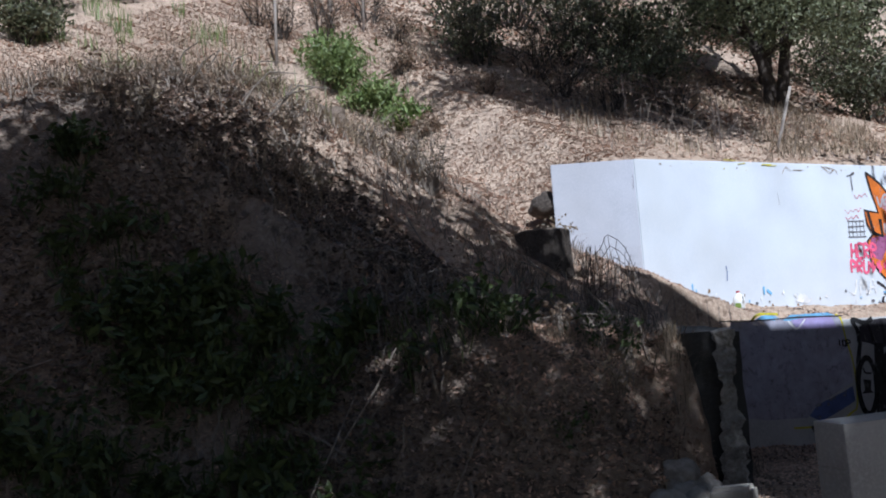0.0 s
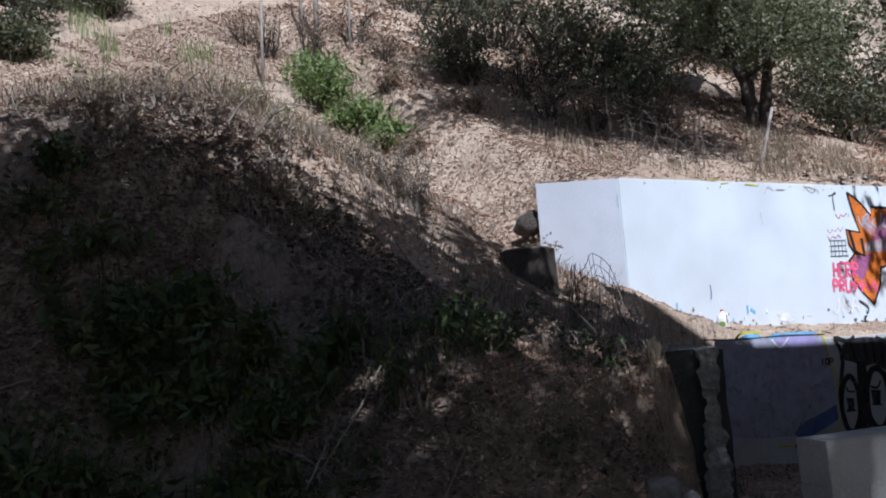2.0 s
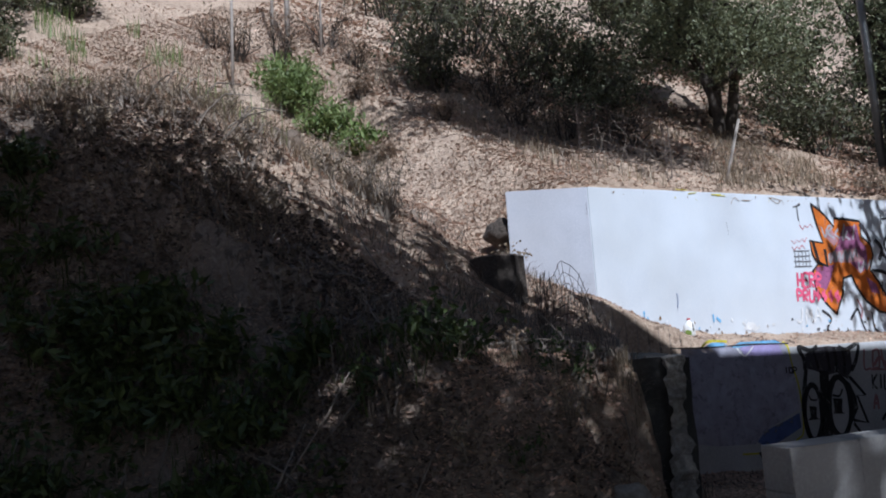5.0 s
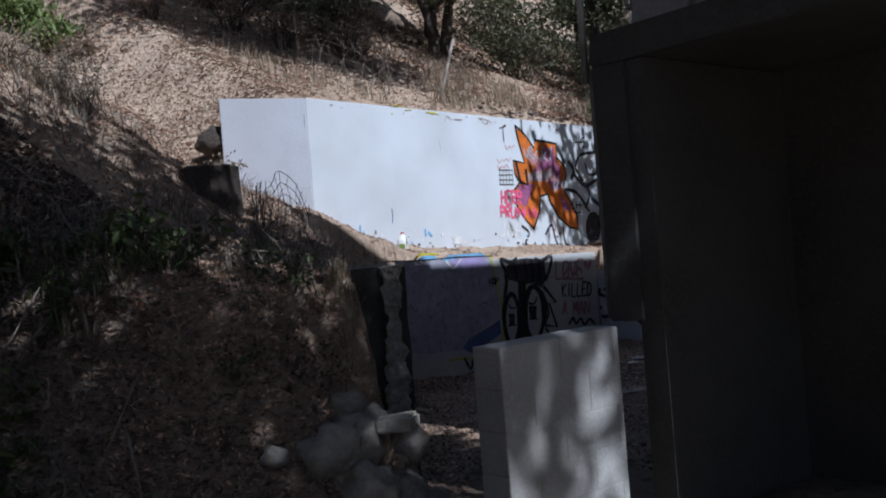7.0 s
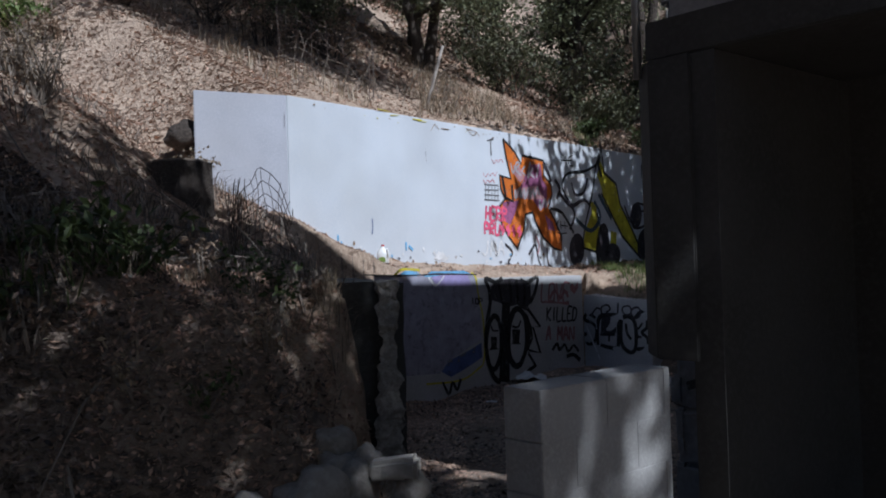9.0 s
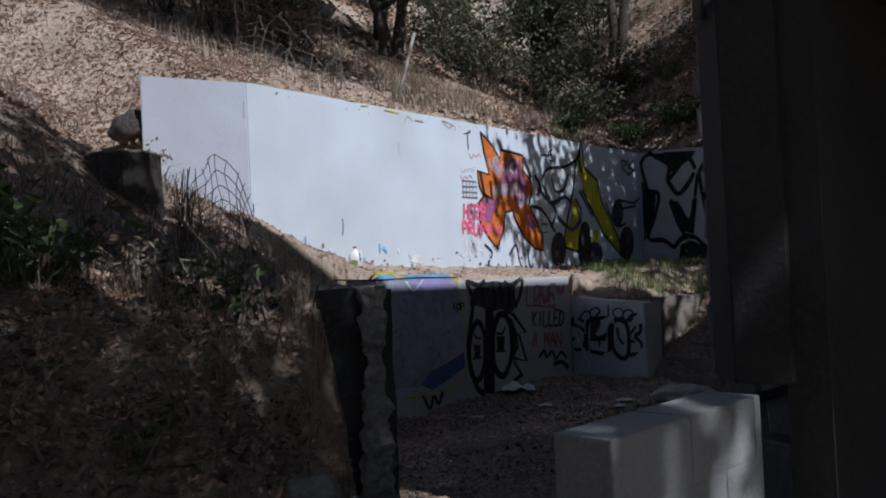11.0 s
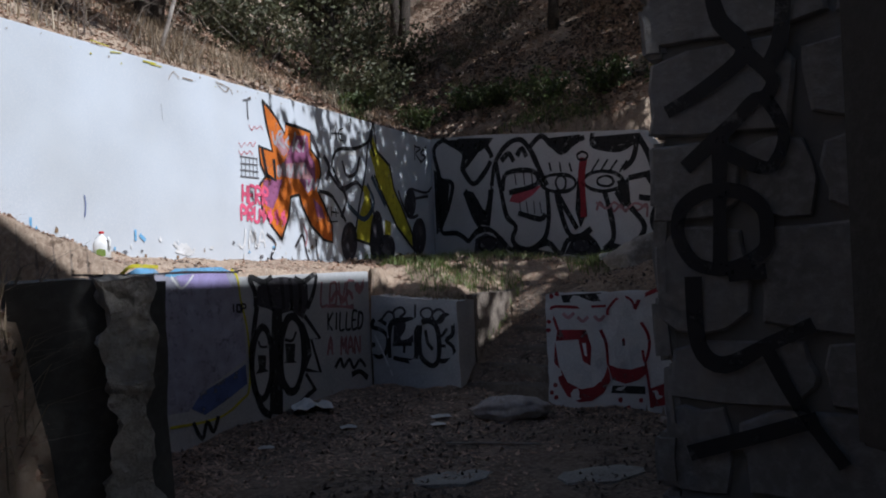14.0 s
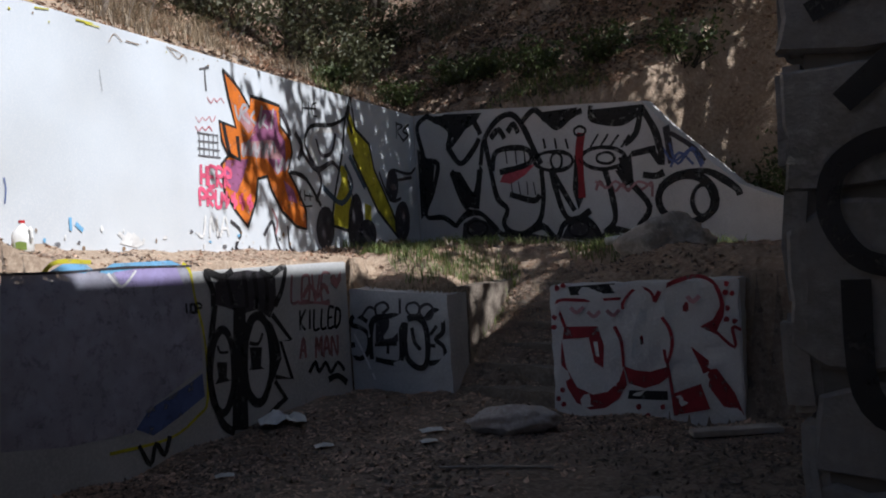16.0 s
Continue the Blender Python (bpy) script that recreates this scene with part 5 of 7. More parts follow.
PAINTS = {
    "orange": spray("orange_spray_paint", 0.75, 0.19, 0.015), "purple": spray("purple_spray_paint", 0.36, 0.12, 0.27, 0.0), "black": spray("black_spray_paint", 0.012, 0.012, 0.014),
    "silver": spray("silver_spray_paint", 0.48, 0.45, 0.50), "yellow": spray("yellow_spray_paint", 0.62, 0.56, 0.03), "teal": spray("dull_blue_spray_paint", 0.06, 0.10, 0.15),
    "soot": spray("black_smudge_and_shadow_paint", 0.045, 0.04, 0.05), "soot2": spray("thick_black_paint", 0.035, 0.035, 0.038, 0.2), "grey": spray("grey_marker", 0.16, 0.16, 0.18), "red": spray("red_marker", 0.6, 0.10, 0.14),
    "pink": spray("pink_spray_paint", 0.85, 0.13, 0.26), "whitep": spray("white_spray_paint", 0.82, 0.83, 0.85), "sky": spray("light_blue_paint", 0.20, 0.48, 0.78), "bluep": spray("blue_spray_paint", 0.10, 0.15, 0.36, 0.1),
    "rust": spray("brown_drip", 0.28, 0.18, 0.10), "pinkd": spray("faded_pink_paint", 0.50, 0.27, 0.30), "darkred": spray("dark_red_spray_paint", 0.30, 0.018, 0.03), "lilac": spray("lilac_grey_paint", 0.40, 0.40, 0.50),
    "purplel": spray("pale_purple_paint", 0.42, 0.36, 0.66), "redd": spray("faded_red_paint", 0.40, 0.20, 0.22, 0.1)}


def curve_points(pts, per=4):
    """A smooth line through points."""
    p = [Vector(q) for q in pts]
    if len(p) < 3:
        return p
    out = []
    for i in range(len(p) - 1):
        a, b, c, d = p[max(i - 1, 0)], p[i], p[i + 1], p[min(i + 2, len(p) - 1)]
        for k in range(per):
            t = k / per
            out.append(0.5 * ((2 * b) + (c - a) * t + (2 * a - 5 * b + 4 * c - d) * t * t + (3 * b - a - 3 * c + d) * t ** 3))
    return out + [p[-1]]


def paint(wall, origin, along, normal, shapes, label, base=0.004):
    """Sprayed shapes on a wall's face (a negative width keeps corners sharp), each colour a thin layer under the wall."""
    colours = {}
    for k, (colour, width, pts) in enumerate(shapes):
        bm = colours.setdefault(colour, bmesh.new())
        lift = base + 0.00004 * k + (0.002 if width else 0.0)

        def at(q, h=lift):
            p = origin + along * q[0] + normal * h
            return bm.verts.new((p.x, p.y, q[1]))
        if not width:
            vs = [at(q) for q in pts]
            f = bm.faces.new(vs)
            f.normal_update()
            bmesh.ops.triangulate(bm, faces=[f])
            continue
        line = curve_points(pts) if width > 0 else [Vector(q) for q in pts]
        width = abs(width)
        prev = None
        for i, q in enumerate(line):
            d = line[min(i + 1, len(line) - 1)] - line[max(i - 1, 0)]
            d = d.normalized() if d.length > 1e-6 else Vector((1, 0))
            w = width / 2 * (0.85 + 0.3 * noise.noise(Vector((q[0] * 3, q[1] * 3, k))))
            n = Vector((-d.y, d.x)) * w
            if i == 0:
                q = q - d * w * 0.5
            pair = (at(q + n), at(q - n))
            if prev:
                bm.faces.new((prev[0], pair[0], pair[1], prev[1]))
            prev = pair
    for colour, bm in colours.items():
        me = bpy.data.meshes.new("graffiti")
        bm.normal_update()
        bm.to_mesh(me)
        bm.free()
        me.materials.append(PAINTS[colour])
        ob = new("graffiti", me)
        ob.parent = wall
        tagged(ob, label + " in " + PAINTS[colour].name.replace("_", " "))


def wall_named(n):
    return bpy.data.objects[n]


def chips(rng, n):
    """Peeling patches and drips along the foot and the top of the white wall."""
    out = []
    for k in range(n):
        s = rng.uniform(0.1, 6.2)
        foot = k % 3 != 0
        z = (2.28 - 0.28 * min(s, 1.5) - 0.035 * max(0.0, s - 1.5) + rng.uniform(0.02, 0.22)) if foot else 3.97 - rng.uniform(0.01, 0.12)
        w, h = (rng.uniform(0.012, 0.06), rng.uniform(0.01, 0.05)) if foot else (rng.uniform(0.006, 0.03), rng.uniform(0.005, 0.018))
        c = ("whitep", "rust", "whitep", "grey", "rust", "whitep", "whitep", "sky")[int(rng.integers(0, 8))] if foot else ("rust", "yellow", "rust")[int(rng.integers(0, 3))]
        out.append((c, 0, [(s + math.cos(a) * w * rng.uniform(0.5, 1), z + math.sin(a) * h * rng.uniform(0.5, 1)) for a in (i * math.tau / 7 for i in range(7))]))
    return out


paint(wall_named("wall_white"), W1, ALONG, -OUT, PAINT_WHITE + chips(np.random.default_rng(8), 72), "sprayed lettering")
paint(wall_named("wall_back"), W2, ACROSS, -BACK, [(c, w * 1.45, p) for c, w, p in PAINT_BACK], "cartoon-like outlined lettering")
paint(wall_named("wall_low"), LW, U, V, PAINT_LOW, "sprayed drawing and words")
paint(wall_named("wall_low_return"), C1, V, -U, PAINT_RET, "looping lettering")
paint(wall_named("wall_steps"), J1, (J2 - J1).normalized(), Vector(((J2 - J1).y, -(J2 - J1).x)).normalized(), PAINT_JOR, "block lettering")


# ---- yard and terrace things ----
def blob(bm, at, r, squash=(1, 1, 1), amount=0.25, scale=1.6, seed=0.0, sub=3):
    """An uneven lump."""
    res = bmesh.ops.create_icosphere(bm, subdivisions=sub, radius=1.0)
    for v in res["verts"]:
        n = v.co.copy()
        k = 1 + amount * noise.noise(n * scale + Vector((seed, seed * 1.7, 0))) + amount * 0.4 * noise.noise(n * scale * 3 + Vector((0, seed, 3)))
        v.co = Vector((n.x * squash[0], n.y * squash[1], n.z * squash[2])) * r * k + Vector(at)
    return bm


def build_stump():
    c = Vector((-3.04, 6.98, 2.3))
    t = thing("tree_stump", c, "dark weathered sawn tree stump on the bank", "stump")
    bm = bmesh.new()
    rings = []
    for z, k in ((-0.25, 1.25), (0.0, 1.12), (0.12, 1.02), (0.4, 0.98), (0.6, 0.97)):
        rings.append([bm.verts.new(c + Vector((math.cos(a), math.sin(a), 0)) * 0.3 * k * (1 + 0.05 * math.sin(9 * a) + 0.04 * math.sin(4 * a + z)) + Vector((0, 0, z))) for a in (2 * math.pi * i / 40 for i in range(40))])
    for r, s in zip(rings, rings[1:]):
        for i in range(40):
            bm.faces.new((r[i - 1], r[i], s[i], s[i - 1]))
    bm.faces.new(rings[0][::-1])
    bm.faces.new(rings[-1])
    keep(part("stump_body", bm, M_BARK, None, "furrowed brown bark"), t)
    bm = tube(bmesh.new(), [c + Vector((0, 0, 0.601)), c + Vector((0, 0, 0.62))], [0.275, 0.265], 36)
    keep(part("cut_face", bm, M_CUT, None, "greyed sawn top"), t)


def build_jug():
    z = ground_at(-1.3, 9.9)
    t = thing("plastic_jug", (-1.3, 9.9, z), "white plastic milk jug with red cap and green label", "jug")
    rings, prof = [], ((0, 0.07), (0.012, 0.078), (0.13, 0.078), (0.165, 0.066), (0.2, 0.032), (0.215, 0.02), (0.232, 0.02))
    bm = bmesh.new()
    for h, r in prof:
        sq = 0.55 if h < 0.14 else 1.0
        ring = []
        for i in range(24):
            a = 2 * math.pi * i / 24 + 0.4
            k = 1 / max(abs(math.cos(a)), abs(math.sin(a)))
            q = r * (1 + (k - 1) * (1 - sq))
            ring.append(bm.verts.new((-1.3 + math.cos(a) * q, 9.9 + math.sin(a) * q, z + h)))
        rings.append(ring)
    for r, s in zip(rings, rings[1:]):
        for i in range(24):
            bm.faces.new((r[i - 1], r[i], s[i], s[i - 1]))
    bm.faces.new(rings[0][::-1])
    bm.faces.new(rings[-1])
    keep(part("jug_body", bm, M_PLASTIC, None, shade=True), t)
    keep(part("cap", tube(bmesh.new(), [(-1.3, 9.9, z + 0.228), (-1.3, 9.9, z + 0.248)], [0.024, 0.023], 16), M_REDCAP, None, "red screw cap"), t)
    d, n = Vector((0.95, -0.3)), Vector((-0.12, -0.99))
    bm = bmesh.new()
    for u, h in ((-0.05, 0.02), (0.05, 0.02), (0.05, 0.075), (0, 0.088), (-0.05, 0.075)):
        bm.verts.new((-1.3 + d.x * u + n.x * 0.083, 9.9 + d.y * u + n.y * 0.083, z + h))
    bm.faces.new(bm.verts)
    keep(part("label", bm, M_LABEL, None, "green printed label"), t)
    hnd = tube(bmesh.new(), [(-1.24, 9.85, z + 0.19), (-1.225, 9.825, z + 0.16), (-1.225, 9.82, z + 0.11), (-1.235, 9.835, z + 0.08)], [0.011] * 4, 8)
    keep(part("handle", hnd, M_PLASTIC, None), t)


def build_wire():
    """A curled length of loose wire fencing standing on the edge of the bank."""
    g = ground_at(-1.73, 4.9)
    t = thing("wire_fencing", (-1.73, 4.9, g), "curled scrap of rusty wire fencing on the edge of the bank", "wire fence")
    upper = curve_points([(-2.01, 2.39), (-1.97, 2.5), (-1.87, 2.52), (-1.77, 2.6), (-1.63, 2.5), (-1.59, 2.39), (-1.56, 2.27)], 6)
    lower = curve_points([(-2.02, g - 0.02), (-1.92, g), (-1.79, g + 0.04), (-1.67, g), (-1.57, g - 0.03), (-1.54, g + 0.06), (-1.55, g + 0.16)], 6)

    def at(u, v):
        k = min(len(upper) - 1, int(round(u * (len(upper) - 1))))
        p = lower[k].lerp(upper[k], v)
        return Vector((p.x + 0.02 * math.sin(6 * v + 9 * u), 4.9 + 0.16 * math.sin(math.pi * v) * (0.4 - u) + 0.05 * math.sin(7 * u), p.y + 0.012 * math.sin(14 * u + 5 * v)))
    for i in range(12):
        u = i / 11
        keep(part("wire", tube(bmesh.new(), [at(min(1, max(0, u + 0.18 * (k / 8 - 0.6))), k / 8) for k in range(9)], [0.0028] * 9, 4), M_WIRE, None), t)
    for j in range(9):
        v = (j + 0.5) / 8.5
        keep(part("wire", tube(bmesh.new(), [at(k / 13, min(1, v * (0.72 + 0.28 * math.sin(3 * k / 13)))) for k in range(14)], [0.0028] * 14, 4), M_WIRE, None), t)
    rng = np.random.default_rng(3)
    for i in range(14):
        p = Vector((-2.0 + rng.uniform(-0.03, 0.08), 4.88 + rng.uniform(-0.06, 0.06), g - 0.02))
        q = Vector((-1.97 + rng.uniform(-0.06, 0.08), 4.88 + rng.uniform(-0.06, 0.06), rng.uniform(2.35, 2.54)))
        keep(part("wire", tube(bmesh.new(), [p, p.lerp(q, 0.5) + Vector((rng.uniform(-0.06, 0.06), 0, 0)), q], [0.0034] * 3, 4), M_WIRE, None), t)


def build_rocks():
    # a rough dry-laid pile: lower row, then the stones on it
    low = ((-0.62, 2.66, 0.16), (-0.86, 2.62, 0.17), (-1.06, 2.6, 0.16), (-0.98, 2.86, 0.17), (-0.74, 2.86, 0.17), (-0.5, 2.74, 0.1))
    for k, (x, y, r) in enumerate(low):
        bm = blob(bmesh.new(), (x, y, ground_at(x, y) + r * 0.55), r, (1.1, 0.95, 0.95), 0.5, 1.1, k * 3.1)
        single("boulder", bm, M_ROCK, "grey rounded boulder at the foot of the bank", "rock", "boulders below the bank", shade=True)
    high = ((-0.59, 2.7, 0.73, 0.1), (-0.82, 2.8, 0.84, 0.09), (-0.88, 2.72, 0.74, 0.13), (-0.99, 2.66, 0.66, 0.14))
    for k, (x, y, z, r) in enumerate(high):
        bm = blob(bmesh.new(), (x, y, z), r, (0.95, 0.9, 1.05), 0.5, 1.1, 50 + k * 3.1)
        single("boulder", bm, M_ROCK, "grey rounded boulder stacked on the rock pile", "rock", "boulders below the bank", shade=True)
    for k, (x, y, r) in enumerate(((-1.02, 3.0, 0.12), (-1.35, 2.5, 0.07), (-0.78, 2.98, 0.08))):
        bm = blob(bmesh.new(), (x, y, ground_at(x, y) + r * 0.5), r, (1.15, 0.95, 0.85), 0.3, 1.3, 90 + k * 3.1)
        single("boulder", bm, M_ROCK, "small grey stone lying on the bank", "rock", "boulders below the bank", shade=True)
    bm = prism(bmesh.new(), [(-0.80, 2.66), (-0.55, 2.62), (-0.53, 2.8), (-0.76, 2.84)], [0.79, 0.79, 0.8, 0.8], [0.88, 0.9, 0.9, 0.87], 0.02)
    roughen(bm, 0.08, 0.018, 7.0)
    single("flat_stone", bm, M_PALE, "pale flat-topped stone on top of the rock pile", "rock", "boulders below the bank")
    # Bark brown, which also stands in for this boulder's shaded face.
    bm = blob(bmesh.new(), (-3.5, 8.62, 3.42), 0.2, (1.15, 1, 0.85), 0.4, 1.4, 9.0)
    single("boulder", bm, M_BARK, "dark brown boulder, toned for its shade, beside the end of the white wall", "rock", shade=True)
    x, y = 4.75, 10.6
    bm = blob(bmesh.new(), (x, y, ground_at(x, y) - 0.02), 0.44, (1.15, 0.9, 0.86), 0.45, 1.6, 17.0, 4)
    single("boulder", bm, M_ROCK, "large grey boulder with faded scribbles behind the lettered wall", "rock", shade=True)
    bm = blob(bmesh.new(), (-7.9, 10.3, ground_at(-7.9, 10.3) + 0.0), 0.42, (1.2, 1, 0.8), 0.5, 1.9, 23.0)
    single("boulder", bm, M_CUT, "brown boulder on the lip of the bank", "rock", shade=True)


def build_litter():
    bm = blob(bmesh.new(), (0, 0, 0), 1, (0.38, 0.19, 0.125), 0.22, 2.4, 5.0, 4)
    d = Matrix.Translation((2.5, 9.55, 0.16)) @ Matrix.Rotation(-0.42, 4, "Z")
    bm.transform(d)
    single("old_cushion", bm, M_CLOTH, "slumped dirty grey fabric cushion with red stains", "cushion", shade=True)

    def scrap(x, y, w, h, seed, label, name="paper_scrap"):
        bm = bmesh.new()
        bmesh.ops.create_grid(bm, x_segments=9, y_segments=7, size=0.5)
        g = ground_at(x, y)
        for v in bm.verts:
            q = v.co.copy()
            v.co = Vector((x + q.x * w, y + q.y * w * 0.7, g + 0.02 + h * (0.5 + 0.5 * noise.noise(q * 3.5 + Vector((seed, 0, 0)))) * (1 - 1.2 * q.length)))
        bmesh.ops.solidify(bm, geom=bm.faces, thickness=0.004)
        single(name, bm, M_PAPER, label, "litter", shade=False)
    scrap(0.66, 10.72, 0.42, 0.24, 1.0, "crumpled white paper lying in the leaves")
    scrap(1.85, 9.9, 0.2, 0.05, 4.0, "small white paper scrap on the ground")
    scrap(1.72, 9.55, 0.14, 0.04, 7.0, "small white paper scrap on the ground")
    scrap(0.9, 9.9, 0.16, 0.05, 9.0, "small white paper scrap on the ground")
    scrap(0.05, 9.4, 0.14, 0.04, 12.0, "small white paper scrap on the ground")
    for cx, cy, r, s, label in ((2.32, 7.28, 0.42, 3.0, "broken flat concrete slab sunk in the yard dirt"), (1.3, 7.66, 0.36, 8.0, "worn pale concrete slab half buried in the dirt")):
        k = random.Random(s)
        ring = [Vector((cx + math.cos(i * 0.785) * r * k.uniform(0.75, 1.15), cy + math.sin(i * 0.785) * r * 0.62 * k.uniform(0.7, 1.1))) for i in range(8)]
        g = ground_at(cx, cy)
        single("concrete_slab", roughen(prism(bmesh.new(), ring, g - 0.08, g + 0.008, 0.004), 0.1, 0.016, 6.0, s), M_CONC, label, "slab", "slabs in the yard")
    a, b = Vector((3.62, 8.56)), Vector((4.3, 8.33))
    o = Vector((0.05, 0.14))
    bm = prism(bmesh.new(), [a, b, b + o, a + o], 0.06, 0.11, 0.006)
    single("plank", roughen(bm, 0.2, 0.008, 4), M_PALEBARK, "short pale weathered plank lying in the yard", "plank")
    bm = tube(bmesh.new(), [(1.55, 8.72, ground_at(1.55, 8.72) + 0.02), (1.85, 8.57, ground_at(1.85, 8.57) + 0.025), (2.3, 8.35, ground_at(2.3, 8.35) + 0.02)], [0.012, 0.011, 0.008], 6)
    single("stick", bm, M_PALEBARK, "thin pale stick lying on the bare dirt", "stick")
    x, y = 4.84, 11.9
    z = ground_at(x, y)
    single("plastic_cup", tube(bmesh.new(), [(x - 0.09, y, z + 0.06), (x + 0.09, y - 0.02, z + 0.06)], [0.045, 0.06], 14), M_PLASTIC, "white plastic cup lying on its side in the dirt", "cup")


build_stump()
build_jug()
build_wire()
build_rocks()
build_litter()


# ---- stones of the tall wall ----
def build_stones():
    rng = np.random.default_rng(11)
    wall = bpy.data.objects["wall_stone"]
    z = -0.05
    while z < 3.9:
        h = rng.uniform(0.16, 0.42)
        x = -0.04 + rng.uniform(-0.02, 0.03)
        while x < 2.3:
            w = rng.uniform(0.22, 0.7)
            g = 0.005
            n = 13
            ring = []
            for i in range(n):
                a = 2 * math.pi * i / n + rng.uniform(-0.15, 0.15)
                k = rng.uniform(0.88, 1.02) / max(abs(math.cos(a)), abs(math.sin(a))) ** 0.94
                ring.append((x + w / 2 + math.cos(a) * k * (w / 2 - g), z + h / 2 + math.sin(a) * k * (h / 2 - g)))
            proud = rng.uniform(-0.004, 0.014)
            bm = bmesh.new()
            lay = []
            for depth, shrink in ((-0.06, 1.0), (proud - 0.012, 1.0), (proud, 0.95)):
                r = []
                for u, v in ring:
                    cu, cv = x + w / 2, z + h / 2
                    p = S1 + V * (cu + (u - cu) * shrink) - U * depth
                    r.append(bm.verts.new((p.x, p.y, cv + (v - cv) * shrink)))
                lay.append(r)
            for r, s in zip(lay, lay[1:]):
                for i in range(n):
                    bm.faces.new((r[i - 1], r[i], s[i], s[i - 1]))
            bm.faces.new(lay[-1])
            part("stone", bm, M_STONE, wall)
            x += w
        z += h
    # jagged quoins down the corner
    z = -0.05
    while z < 3.9:
        h = rng.uniform(0.2, 0.4)
        o = rng.uniform(0.0, 0.07)
        p = S1 - V * o
        bm = prism(bmesh.new(), [p - U * 0.01, p + V * (o + 0.03) - U * 0.01, p + V * (o + 0.03) + U * 0.35, p + U * 0.33], z + 0.01, z + h - 0.01, 0.02)
        part("stone", roughen(bm, 0.15, 0.02, 5.0, z), M_STONE, wall)
        z += h
    paint(wall, S1, V, -U, [(c, w * 0.85, p) for c, w, p in PAINT_STONE], "tall painted lettering", 0.02)


# ---- plants ----
def many_z(xy):
    i = np.clip(np.searchsorted(GX, xy[:, 0]) - 1, 0, len(GX) - 2)
    j = np.clip(np.searchsorted(GY, xy[:, 1]) - 1, 0, len(GY) - 2)
    u, v = (xy[:, 0] - GX[i]) / (GX[i + 1] - GX[i]), (xy[:, 1] - GY[j]) / (GY[j + 1] - GY[j])
    return (GZ[j, i] * (1 - u) + GZ[j, i + 1] * u) * (1 - v) + (GZ[j + 1, i] * (1 - u) + GZ[j + 1, i + 1] * u) * v


def scatter(rng, n, x0, x1, y0, y1, patch=0.0, scale=0.6):
    """Points on the ground in a stretch of the plan, thinned by noise."""
    xy = np.stack([rng.uniform(x0, x1, n), rng.uniform(y0, y1, n)], 1)
    if patch:
        k = np.array([noise.noise(Vector((x * scale, y * scale, 5.0))) for x, y in xy])
        xy = xy[k > patch]
    return np.column_stack([xy, many_z(xy)])


def uphill(pts):
    """Those of the points that lie behind the white wall."""
    k = (pts[:, 0] - W1.x) * OUT.x + (pts[:, 1] - W1.y) * OUT.y
    return pts[(k > 0.4) & (k < 9.0)]


def stuff(ob, label, category):
    return tagged(ob, label, category, kind="stuff")


def bush(name, x, y, r, h, n, size, leafmat, rng, label, category="bush", stems=9, stemmat=None, per=3, long=1.7, upright=0.0):
    z = ground_at(x, y)
    t = thing(name, (x, y, z), label, category)
    pts = []
    for _ in range(stems):
        a = rng.uniform(0, 6.28)
        e = Vector((x + math.cos(a) * r * rng.uniform(0.3, 1), y + math.sin(a) * r * rng.uniform(0.3, 1), z + h * rng.uniform(0.5, 1.0)))
        b = Vector((x + 0.15 * r * math.cos(a), y + 0.15 * r * math.sin(a), z - 0.06))
        m = b.lerp(e, 0.5) + Vector((0, 0, 0.12 * h))
        j = Vector(rng.normal(0, 0.12, 3)) * r
        keep(part("stem", tube(bmesh.new(), [b, b.lerp(m, 0.5) + j, m - j * 0.6, m.lerp(e, 0.5) + j * 1.2, e], [0.016 * r + 0.005, 0.012 * r + 0.004, 0.009 * r + 0.003, 0.005 * r + 0.002, 0.002], 4), stemmat or M_TWIG, None), t)
        for _ in range(n // stems):
            k = rng.uniform(0.25, 1.05)
            p = (b.lerp(m, 2 * k) if k < 0.5 else m.lerp(e, 2 * k - 1))
            pts.append(np.array(p) + rng.normal(0, 1, 3) * np.array([0.2, 0.2, 0.13]) * r)
    keep(leaves("foliage", pts, size, leafmat, rng, per=per, spread=size * 0.8, long=long, upright=upright), t)
    return t


